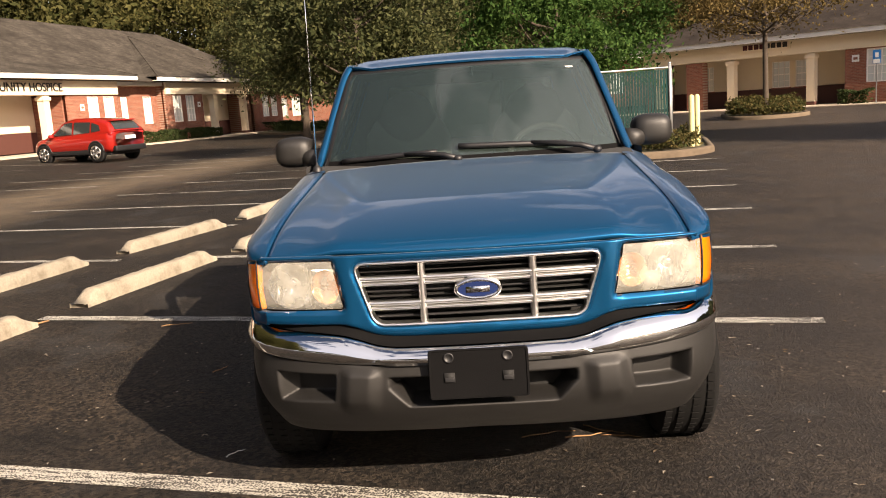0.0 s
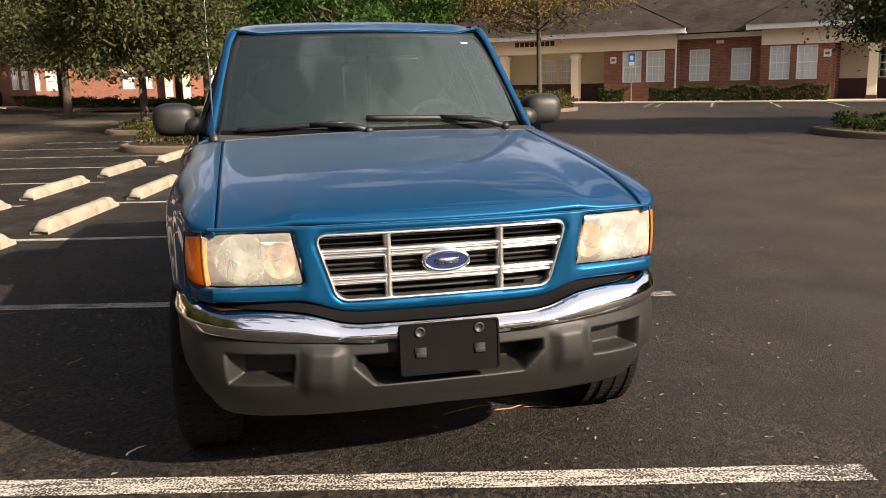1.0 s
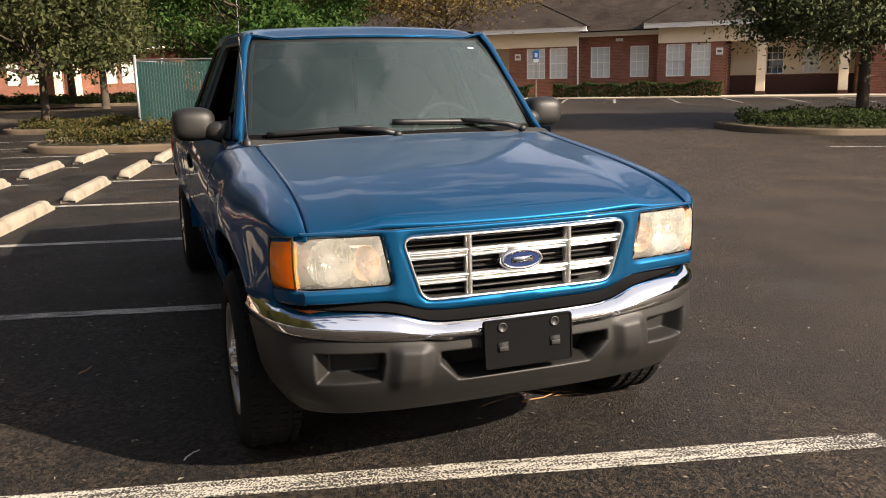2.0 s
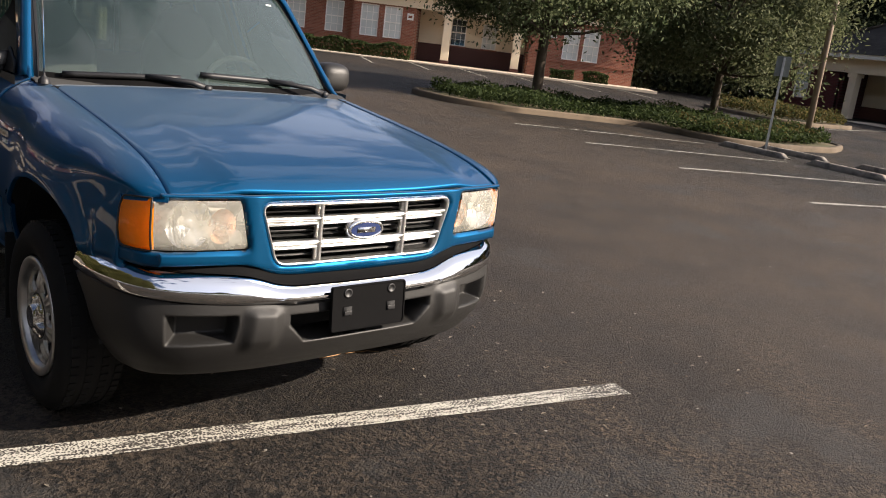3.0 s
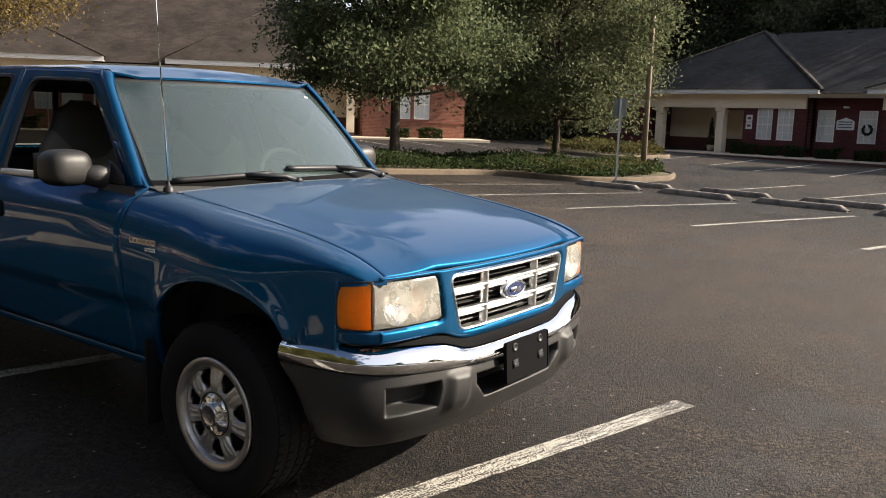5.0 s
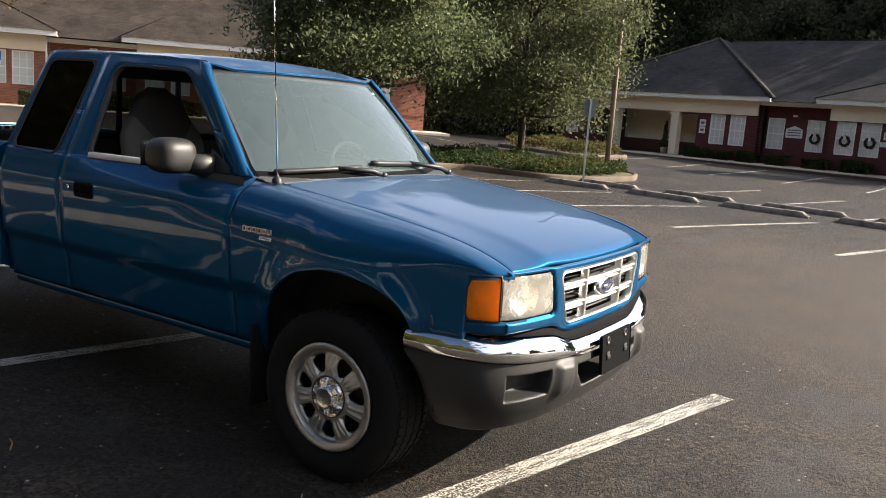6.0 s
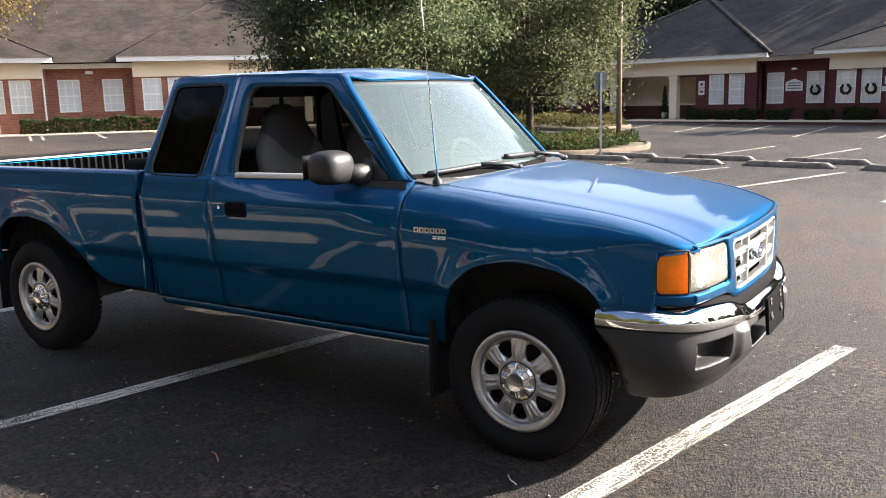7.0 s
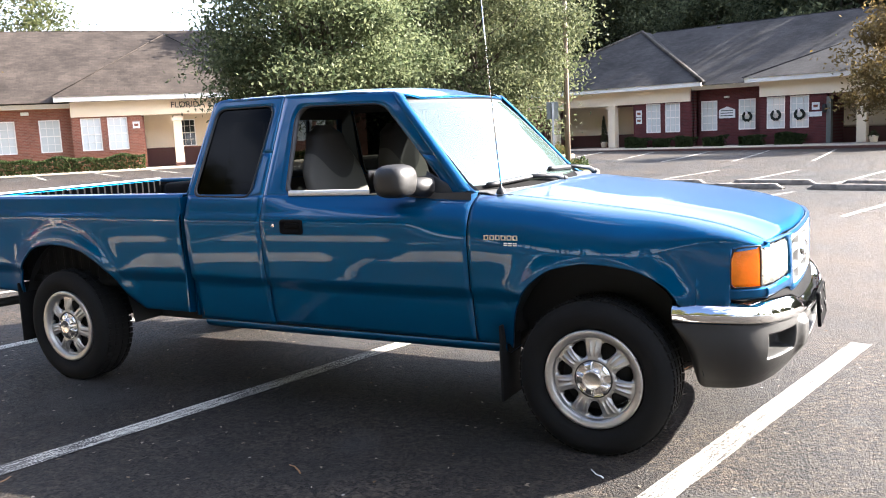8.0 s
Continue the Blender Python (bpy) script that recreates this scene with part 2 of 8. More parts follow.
    nt.links.new(rr.outputs[0], p.inputs["Roughness"])
    b = node(nt, "ShaderNodeBump", Strength=1.0, Distance=0.024)
    grain = node(nt, "ShaderNodeTexNoise", Scale=86.0, Detail=3.0, Roughness=0.65)
    nt.links.new(tc.outputs["Object"], grain.inputs["Vector"])
    nt.links.new(grain.outputs["Fac"], b.inputs["Height"])
    nt.links.new(b.outputs["Normal"], p.inputs["Normal"])
    return m


def line_paint_material():
    """Traffic paint worn through to the stones in streaks."""
    m = bpy.data.materials.new("worn white line paint")
    m.use_nodes = True
    nt = m.node_tree
    p = nt.nodes["Principled BSDF"]
    p.inputs["Roughness"].default_value = 0.75
    tc = nt.nodes.new("ShaderNodeTexCoord")
    mp = nt.nodes.new("ShaderNodeMapping")
    mp.inputs["Scale"].default_value = (5.0, 60.0, 1.0)
    a = node(nt, "ShaderNodeTexNoise", Scale=1.0, Detail=6.0, Roughness=0.7)
    nt.links.new(tc.outputs["Object"], mp.inputs["Vector"])
    nt.links.new(mp.outputs[0], a.inputs["Vector"])
    b = node(nt, "ShaderNodeTexVoronoi", Scale=120.0)
    nt.links.new(tc.outputs["Object"], b.inputs["Vector"])
    c = node(nt, "ShaderNodeTexNoise", Scale=1.1, Detail=3.0)
    nt.links.new(tc.outputs["Object"], c.inputs["Vector"])
    s = node(nt, "ShaderNodeMath")
    s.operation = "MULTIPLY_ADD"
    s.inputs[1].default_value = -0.55
    nt.links.new(b.outputs["Distance"], s.inputs[0])
    nt.links.new(a.outputs["Fac"], s.inputs[2])
    s2 = node(nt, "ShaderNodeMath")
    s2.operation = "MULTIPLY_ADD"
    s2.inputs[1].default_value = 0.5
    nt.links.new(c.outputs["Fac"], s2.inputs[0])
    nt.links.new(s.outputs[0], s2.inputs[2])
    r = nt.nodes.new("ShaderNodeValToRGB")
    e = r.color_ramp.elements
    e[0].position, e[0].color = 0.415, (0.48, 0.46, 0.40, 1)
    e[1].position, e[1].color = 0.515, (0.024, 0.020, 0.017, 1)
    nt.links.new(s2.outputs[0], r.inputs["Fac"])
    nt.links.new(r.outputs["Color"], p.inputs["Base Color"])
    return m


def brick_material(name, c1, c2, mortar, width=0.20, height=0.075):
    m = bpy.data.materials.new(name)
    m.use_nodes = True
    nt = m.node_tree
    p = nt.nodes["Principled BSDF"]
    p.inputs["Roughness"].default_value = 0.85
    p.inputs["Specular IOR Level"].default_value = 0.15
    tc = nt.nodes.new("ShaderNodeTexCoord")
    mp = nt.nodes.new("ShaderNodeMapping")
    mp.inputs["Rotation"].default_value = (radians(-90), 0, 0)
    br = node(nt, "ShaderNodeTexBrick", Scale=1.0)
    br.inputs["Brick Width"].default_value, br.inputs["Row Height"].default_value = width, height
    br.inputs["Mortar Size"].default_value = 0.006
    br.inputs["Color1"].default_value, br.inputs["Color2"].default_value, br.inputs["Mortar"].default_value = (*c1, 1), (*c2, 1), (*mortar, 1)
    nt.links.new(tc.outputs["Object"], mp.inputs["Vector"])
    nt.links.new(mp.outputs[0], br.inputs["Vector"])
    nz = node(nt, "ShaderNodeTexNoise", Scale=1.2, Detail=6.0)
    nt.links.new(tc.outputs["Object"], nz.inputs["Vector"])
    r = nt.nodes.new("ShaderNodeValToRGB")
    r.color_ramp.elements[0].color, r.color_ramp.elements[1].color = (0.7, 0.7, 0.7, 1), (1.2, 1.2, 1.2, 1)
    nt.links.new(nz.outputs["Fac"], r.inputs["Fac"])
    mx = nt.nodes.new("ShaderNodeMixRGB")
    mx.blend_type = "MULTIPLY"
    mx.inputs["Fac"].default_value = 1.0
    nt.links.new(br.outputs["Color"], mx.inputs["Color1"])
    nt.links.new(r.outputs["Color"], mx.inputs["Color2"])
    nt.links.new(mx.outputs["Color"], p.inputs["Base Color"])
    return m


def shingle_material(name, c1, c2):
    m = brick_material(name, c1, c2, tuple(0.5 * v for v in c1), 0.32, 0.14)
    nt = m.node_tree
    for n in nt.nodes:
        if n.type == "MAPPING":
            n.inputs["Rotation"].default_value = (0, 0, 0)
        if n.type == "TEX_NOISE":
            n.inputs["Scale"].default_value, n.inputs["Roughness"].default_value = 0.7, 0.7
        if n.type == "VALTORGB":
            n.color_ramp.elements[0].position, n.color_ramp.elements[1].position = 0.36, 0.66
            n.color_ramp.elements[0].color, n.color_ramp.elements[1].color = (0.58, 0.57, 0.57, 1), (1.25, 1.25, 1.25, 1)
    return m


def paint_material():
    """Blue metallic car paint under clear coat, with flakes and a painted sky sheen on upward faces."""
    m = material("blue metallic paint", (0.0015, 0.0625, 0.155), rough=0.40, metal=0.60, vary=0.05, scale=1.5, fine=0.04, fine_scale=700, coat=0.64, spec=0.04)
    nt = m.node_tree
    p = nt.nodes["Principled BSDF"]
    p.inputs["Coat Roughness"].default_value = 0.035
    p.inputs["Specular Tint"].default_value = (0.10, 0.35, 0.65, 1)
    # whitish sheen put on upward faces, standing for bright sky reflected there
    geo = nt.nodes.new("ShaderNodeNewGeometry")
    up = nt.nodes.new("ShaderNodeSeparateXYZ")
    sky_sheen = nt.nodes.new("ShaderNodeMapRange")
    sky_sheen.inputs["From Min"].default_value, sky_sheen.inputs["From Max"].default_value = 0.5, 0.95
    sky_sheen.inputs["To Min"].default_value, sky_sheen.inputs["To Max"].default_value = 0.0, 0.11
    nt.links.new(geo.outputs["Normal"], up.inputs[0])
    nt.links.new(up.outputs["Z"], sky_sheen.inputs["Value"])
    nt.links.new(sky_sheen.outputs[0], p.inputs["Sheen Weight"])
    p.inputs["Sheen Roughness"].default_value = 0.45
    p.inputs["Sheen Tint"].default_value = (0.8, 0.9, 1.0, 1)
    tc = nt.nodes.new("ShaderNodeTexCoord")
    n = node(nt, "ShaderNodeTexNoise", Scale=3.0, Detail=6.0, Roughness=0.7)
    nt.links.new(tc.outputs["Object"], n.inputs["Vector"])
    r = nt.nodes.new("ShaderNodeMapRange")
    r.inputs["From Min"].default_value, r.inputs["From Max"].default_value = 0.35, 0.75
    r.inputs["To Min"].default_value, r.inputs["To Max"].default_value = 0.015, 0.050
    nt.links.new(n.outputs["Fac"], r.inputs["Value"])
    nt.links.new(r.outputs[0], p.inputs["Coat Roughness"])
    n2 = node(nt, "ShaderNodeTexNoise", Scale=3.4, Detail=1.5)
    nt.links.new(tc.outputs["Object"], n2.inputs["Vector"])
    b = node(nt, "ShaderNodeBump", Strength=0.020, Distance=0.02)
    nt.links.new(n2.outputs["Fac"], b.inputs["Height"])
    nt.links.new(b.outputs["Normal"], p.inputs["Coat Normal"])
    return m


M_ASPHALT = asphalt_material()
M_LINE = line_paint_material()
M_CONCRETE = material("weathered concrete", (0.29, 0.255, 0.195), 0.9, vary=0.3, scale=5, fine=0.22, fine_scale=70, bump=0.8, bump_scale=35, tint=(0.15, 0.125, 0.09), tint_scale=5, tint_at=(0.46, 0.72), random=0.08)
M_DARKCONC = material("stained grey concrete", (0.24, 0.21, 0.18), 0.9, vary=0.3, scale=5, fine=0.15, bump=0.5, bump_scale=40, tint=(0.09, 0.08, 0.07), tint_scale=4, random=0.08)
M_KERB = material("kerb concrete", (0.125, 0.092, 0.060), 0.9, vary=0.25, scale=3, fine=0.15, bump=0.4, bump_scale=30, tint=(0.055, 0.040, 0.026), tint_scale=1.5)
M_WALK = material("walk concrete", (0.50, 0.42, 0.33), 0.9, vary=0.15, scale=1, fine=0.1)
M_BRICK = brick_material("red brick", (0.31, 0.120, 0.078), (0.22, 0.083, 0.056), (0.33, 0.23, 0.17))
M_BRICKDARK = brick_material("maroon brick", (0.125, 0.036, 0.036), (0.09, 0.028, 0.029), (0.11, 0.06, 0.055))
M_STUCCO = material("cream stucco", (0.80, 0.68, 0.50), 0.9, vary=0.06, scale=1.2, fine=0.05, bump=0.2, bump_scale=60)
M_TRIM = material("white painted trim", (0.85, 0.82, 0.76), 0.6, vary=0.05, scale=2)
M_BROWN = material("dark brown painted wainscot", (0.085, 0.03, 0.022), 0.7, vary=0.1)
M_ROOF = shingle_material("brown-grey shingles", (0.047, 0.0375, 0.031), (0.034, 0.0275, 0.023))
M_ROOFGREY = shingle_material("grey shingles", (0.039, 0.037, 0.037), (0.027, 0.026, 0.0265))
M_ROOFPALE = shingle_material("weathered grey-brown shingles", (0.080, 0.070, 0.058), (0.052, 0.046, 0.039))
M_WINDOW = material("blinds behind window glass", (0.66, 0.68, 0.65), 0.12, vary=0.08, scale=2, fine=0.0, coat=0.6)
M_DARKWIN = material("dark window glass", (0.03, 0.035, 0.035), 0.05, vary=0.1, coat=0.5)
M_BARK = material("grey-brown bark", (0.060, 0.045, 0.032), 0.95, vary=0.35, scale=3, fine=0.3, fine_scale=25, bump=0.8, bump_scale=14)
M_LEAF = leaf_material("oak leaves", (0.046, 0.068, 0.029), (0.180, 0.202, 0.105))
M_LEAFPALE = leaf_material("pale yellowing oak leaves", (0.052, 0.068, 0.030), (0.165, 0.175, 0.092))
M_LEAFOLIVE = leaf_material("olive green leaves", (0.032, 0.044, 0.016), (0.110, 0.115, 0.046))
M_LEAFDARK = leaf_material("dark woodland leaves", (0.040, 0.048, 0.014), (0.125, 0.115, 0.040))
# leaf tone for woods in deep shade, the shade put into its colour
M_LEAFSHADE = leaf_material("leaves toned for shade", (0.029, 0.039, 0.020), (0.118, 0.128, 0.064))
M_LEAFBRIGHT = leaf_material("bright green leaves", (0.025, 0.070, 0.014), (0.072, 0.130, 0.030))
M_LEAFAUTUMN = leaf_material("browning autumn leaves", (0.115, 0.080, 0.028), (0.19, 0.14, 0.055))
M_HEDGE = leaf_material("hedge leaves", (0.017, 0.031, 0.010), (0.062, 0.082, 0.028))
M_GROUNDCOVER = leaf_material("low shrub leaves", (0.035, 0.050, 0.015), (0.125, 0.095, 0.035))
M_WREATH = material("dark wreath sprigs", (0.010, 0.016, 0.009), 0.8, vary=0.4, scale=14, bump=0.8, bump_scale=60)
M_GRASS = material("rough grass", (0.07, 0.065, 0.03), 0.95, vary=0.3, scale=2, fine=0.3, fine_scale=40, tint=(0.14, 0.10, 0.05), tint_scale=0.6)
M_STRAW = material("dry pine straw", (0.30, 0.17, 0.08), 0.9)
M_PAINT = paint_material()
M_CHROME = material("chrome", (0.80, 0.80, 0.80), 0.06, 1.0, vary=0.03, fine=0.0)
M_GRILLE = material("satin chrome", (0.86, 0.85, 0.83), 0.30, 1.0, vary=0.05, fine=0.0)
M_ALLOY = material("silver wheel finish", (0.42, 0.41, 0.395), 0.36, 0.85, vary=0.15, scale=9, fine=0.05, tint=(0.16, 0.13, 0.11), tint_scale=12, tint_at=(0.58, 0.8))
M_CAP = material("bright hub cap finish", (0.66, 0.64, 0.61), 0.20, 0.95, vary=0.1, scale=20, fine=0.03, tint=(0.22, 0.19, 0.17), tint_scale=18, tint_at=(0.6, 0.85))
M_GREYPLASTIC = material("grey textured bumper plastic", (0.0112, 0.0105, 0.0099), 0.55, vary=0.1, scale=4, fine=0.08, fine_scale=400, bump=0.12, bump_scale=700)
M_BLACKPLASTIC = material("black plastic", (0.010, 0.010, 0.011), 0.50, vary=0.15, scale=6, bump=0.05, bump_scale=500)
M_PAD = material("matt black step pad", (0.0068, 0.0067, 0.0070), 0.7, vary=0.2, scale=8, bump=0.1, bump_scale=300, spec=0.03)
M_RUBBER = material("tyre rubber", (0.0062, 0.0061, 0.006), 0.88, vary=0.2, scale=8, fine=0.1, bump=0.15, bump_scale=200, spec=0.2)
M_LAMPBACK = material("bright lamp housing", (0.40, 0.38, 0.33), 0.30, 0.55, vary=0.25, scale=30, bump=0.3, bump_scale=45)
M_REFLECTOR = material("lamp reflector", (0.62, 0.61, 0.57), 0.13, 0.95, vary=0.1, scale=45, bump=0.15, bump_scale=55)
M_TURN = material("amber-tinted reflector", (0.72, 0.42, 0.22), 0.25, 0.75, vary=0.15, scale=40, bump=0.2, bump_scale=60)
M_MIRROR = material("dark mirror shell plastic", (0.014, 0.013, 0.012), 0.5, vary=0.1, bump=0.1, bump_scale=500)
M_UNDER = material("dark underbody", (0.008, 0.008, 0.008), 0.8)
M_SEAT = material("grey seat cloth", (0.07, 0.067, 0.060), 0.95, vary=0.1, fine=0.1, fine_scale=300)
M_SEATDARK = material("dark grey seat cloth", (0.035, 0.034, 0.033), 0.95, vary=0.1, fine=0.1, fine_scale=300)
M_LINER = material("black bed liner", (0.009, 0.009, 0.009), 0.9, vary=0.15, spec=0.08)
M_FARGLASS = glass_material("grey tinted side glass", (0.10, 0.11, 0.105), 0.0, 1.4)


def seat_material():
    """Seat cloth: a pale lower panel that rises at the sides, dark cloth over it."""
    m = material("two-tone seat cloth", (0.085, 0.082, 0.073), 0.95, vary=0.1, fine=0.1, fine_scale=300)
    nt = m.node_tree
    p = nt.nodes["Principled BSDF"]
    tc = nt.nodes.new("ShaderNodeTexCoord")
    xyz = nt.nodes.new("ShaderNodeSeparateXYZ")
    nt.links.new(tc.outputs["Object"], xyz.inputs[0])
    sq = node(nt, "ShaderNodeMath")
    sq.operation = "MULTIPLY"
    nt.links.new(xyz.outputs["X"], sq.inputs[0])
    nt.links.new(xyz.outputs["X"], sq.inputs[1])
    ma = node(nt, "ShaderNodeMath")
    ma.operation = "MULTIPLY_ADD"
    ma.inputs[1].default_value = -4.6
    nt.links.new(sq.outputs[0], ma.inputs[0])
    nt.links.new(xyz.outputs["Z"], ma.inputs[2])
    mr = nt.nodes.new("ShaderNodeMapRange")
    mr.inputs["From Min"].default_value, mr.inputs["From Max"].default_value = 1.135, 1.145
    nt.links.new(ma.outputs[0], mr.inputs["Value"])
    mx = nt.nodes.new("ShaderNodeMixRGB")
    mx.inputs["Color2"].default_value = (0.035, 0.034, 0.033, 1)
    nt.links.new(mr.outputs[0], mx.inputs["Fac"])
    nt.links.new(p.inputs["Base Color"].links[0].from_socket, mx.inputs["Color1"])
    nt.links.new(mx.outputs["Color"], p.inputs["Base Color"])
    return m


def amber_material():
    """Amber moulded lens: light passes through it, with small prisms on the inside."""
    m = material("amber lens plastic", (0.95, 0.33, 0.008), 0.16, vary=0.22, scale=22, fine=0.12, fine_scale=70, coat=0.7, bump=0.35, bump_scale=60)
    nt = m.node_tree
    p = nt.nodes["Principled BSDF"]
    tl = nt.nodes.new("ShaderNodeBsdfTranslucent")
    tl.inputs["Color"].default_value = (1.0, 0.40, 0.012, 1)
    mx = nt.nodes.new("ShaderNodeMixShader")
    mx.inputs[0].default_value = 0.5
    nt.links.new(p.outputs[0], mx.inputs[1])
    nt.links.new(tl.outputs[0], mx.inputs[2])
    nt.links.new(mx.outputs[0], nt.nodes["Material Output"].inputs["Surface"])
    return m


M_SEATTWO = seat_material()
M_DASH = material("grey dashboard vinyl", (0.035, 0.034, 0.032), 0.7, vary=0.08, bump=0.1, bump_scale=300)
M_WINDSHIELD = glass_material("windscreen glass", (0.25, 0.315, 0.29), 0.05, 1.62, film=0.085)
M_BACKGLASS = glass_material("grey tinted rear glass", (0.10, 0.11, 0.107))
M_TINTGLASS = glass_material("dark tinted privacy glass", (0.010, 0.012, 0.012), 0.05, 1.20, gloss=(0.5, 0.5, 0.5))
M_AMBER = amber_material()
M_REDLENS = material("red lens plastic", (0.45, 0.02, 0.02), 0.15, coat=0.6)
M_REDPAINT = material("red car paint", (0.36, 0.016, 0.010), 0.3, 0.2, vary=0.04, coat=1.0)
M_GALV = material("galvanised steel", (0.45, 0.46, 0.46), 0.45, 0.8, vary=0.15)
M_WIRE = material("dull galvanised wire", (0.16, 0.17, 0.17), 0.6, 0.6, vary=0.15)
M_GREENSLAT = material("green plastic slat", (0.004, 0.044, 0.040), 0.5, vary=0.12, scale=3, random=0.1)
M_YELLOW = material("cream-yellow bollard paint", (0.62, 0.55, 0.27), 0.6, vary=0.1)
M_BLUESIGN = material("blue sign", (0.02, 0.17, 0.48), 0.4)
M_WHITESIGN = material("white sign", (0.75, 0.75, 0.72), 0.4)
M_SIGNBACK = material("grey sign back", (0.13, 0.145, 0.135), 0.5, 0.3)
M_POLE = material("brown steel pole", (0.26, 0.20, 0.15), 0.6, 0.1)
M_LETTER = material("dark bronze letters", (0.025, 0.022, 0.02), 0.5)
M_BADGEBLUE = material("dark blue enamel", (0.01, 0.022, 0.085), 0.15, coat=1.0)
M_BADGEGOLD = material("pale badge letters", (0.62, 0.55, 0.45), 0.3, 0.6)
M_SILL = material("bare sill strip", (0.58, 0.56, 0.52), 0.4, 0.3)


def lens_material():
    """Hazed headlamp lens: part clear, part milky."""
    m = bpy.data.materials.new("hazed headlamp lens")
    m.use_nodes = True
    nt = m.node_tree
    p = nt.nodes["Principled BSDF"]
    p.inputs["Roughness"].default_value = 0.09
    p.inputs["Coat Weight"].default_value = 0.5
    tc = nt.nodes.new("ShaderNodeTexCoord")
    n = node(nt, "ShaderNodeTexNoise", Scale=16.0, Detail=4.0)
    nt.links.new(tc.outputs["Object"], n.inputs["Vector"])
    r = nt.nodes.new("ShaderNodeMapRange")
    r.inputs["From Min"].default_value, r.inputs["From Max"].default_value = 0.3, 0.7
    r.inputs["To Min"].default_value, r.inputs["To Max"].default_value = 0.18, 0.43
    nt.links.new(n.outputs["Fac"], r.inputs["Value"])
    p.inputs["Base Color"].default_value = (0.76, 0.735, 0.64, 1)
    nt.links.new(r.outputs[0], p.inputs["Alpha"])
    return m


M_LENS = lens_material()


# ---------------------------------------------------------------- mesh helpers
def part(name, bm, mat, parent=None, label="", smooth=True, solid=0.0, bevel=0.0, offset=-1.0):
    """Links a bmesh as one mesh object, as a part of parent where there is one."""
    me = bpy.data.meshes.new(name)
    bm.normal_update()
    bm.to_mesh(me)
    bm.free()
    for m in mat if isinstance(mat, (list, tuple)) else (mat,):
        me.materials.append(m)
    if smooth:
        me.polygons.foreach_set("use_smooth", [True] * len(me.polygons))
    ob = new(name, me)
    if parent:
        ob.parent = parent
    if label:
        ob["label"] = label
    if solid:
        s = ob.modifiers.new("thickness", "SOLIDIFY")
        s.thickness, s.offset = solid, offset
        e = ob.modifiers.new("crisp edges", "WEIGHTED_NORMAL")
        e.weight = 100
    if bevel:
        b = ob.modifiers.new("rounded edges", "BEVEL")
        b.width, b.segments, b.limit_method, b.angle_limit = bevel, 2, "ANGLE", radians(40)
    return ob


def thing(name, label, category, at=None, group="", kind=""):
    """An Empty at the base of a thing, which its parts hang from."""
    e = new(name)
    e.empty_display_size = 0.2
    if at is not None:
        e.matrix_world = at if isinstance(at, Matrix) else Matrix.Translation(at)
    return tagged(e, label, category, group, kind)


def ramp(t, a=0.0, b=1.0):
    t = min(1.0, max(0.0, (t - a) / (b - a)))
    return t * t * (3 - 2 * t)


def curve(points, closed=False):
    """A smooth function through (u, v) pairs in order of u: monotone cubic."""
    us, vs = [p[0] for p in points], [p[1] for p in points]
    n = len(us)
    d = [(vs[i + 1] - vs[i]) / (us[i + 1] - us[i]) for i in range(n - 1)]
    m = [d[0]] + [0 if d[i - 1] * d[i] <= 0 else 2 * d[i - 1] * d[i] / (d[i - 1] + d[i]) for i in range(1, n - 1)] + [d[-1]]

    def f(u):
        if u <= us[0]:
            return vs[0]
        if u >= us[-1]:
            return vs[-1]
        i = max(k for k in range(n - 1) if us[k] <= u)
        h = us[i + 1] - us[i]
        t = (u - us[i]) / h
        return (2 * t**3 - 3 * t**2 + 1) * vs[i] + (t**3 - 2 * t**2 + t) * h * m[i] + (3 * t**2 - 2 * t**3) * vs[i + 1] + (t**3 - t**2) * h * m[i + 1]

    return f


def spline(points, n):
    """n + 1 points on a Catmull-Rom line through points."""
    p = [Vector(q) for q in points]
    p = [2 * p[0] - p[1]] + p + [2 * p[-1] - p[-2]]
    out = []
    k = len(p) - 3
    for j in range(n + 1):
        u = j / n * k
        i = min(int(u), k - 1)
        t = u - i
        a, b, c, d = p[i : i + 4]
        out.append(0.5 * (2 * b + (c - a) * t + (2 * a - 5 * b + 4 * c - d) * t * t + (3 * b - a - 3 * c + d) * t**3))
    return out


def grid(rows, bm=None, closed=False, mat=0, flip=False):
    """Faces between rows of points of equal length."""
    bm = bm or bmesh.new()
    vs = [[bm.verts.new(p) for p in row] for row in rows]
    for a, b in zip(vs, vs[1:]):
        n = len(a)
        for j in range(n if closed else n - 1):
            q = (a[j], a[(j + 1) % n], b[(j + 1) % n], b[j])
            try:
                f = bm.faces.new(q[::-1] if flip else q)
                f.material_index = mat
            except ValueError:
                pass
    return bm


def box(x0, x1, y0, y1, z0, z1, bm=None, bevel=0.0, mat=0):
    bm = bm or bmesh.new()
    v = [bm.verts.new((x, y, z)) for x in (x0, x1) for y in (y0, y1) for z in (z0, z1)]
    fs = [bm.faces.new([v[i] for i in q]) for q in ((0, 1, 3, 2), (4, 6, 7, 5), (0, 4, 5, 1), (2, 3, 7, 6), (0, 2, 6, 4), (1, 5, 7, 3))]
    for f in fs:
        f.material_index = mat
    if bevel:
        es = list({e for f in fs for e in f.edges})
        bmesh.ops.bevel(bm, geom=es, offset=bevel, segments=2, affect="EDGES", profile=0.6)
    return bm


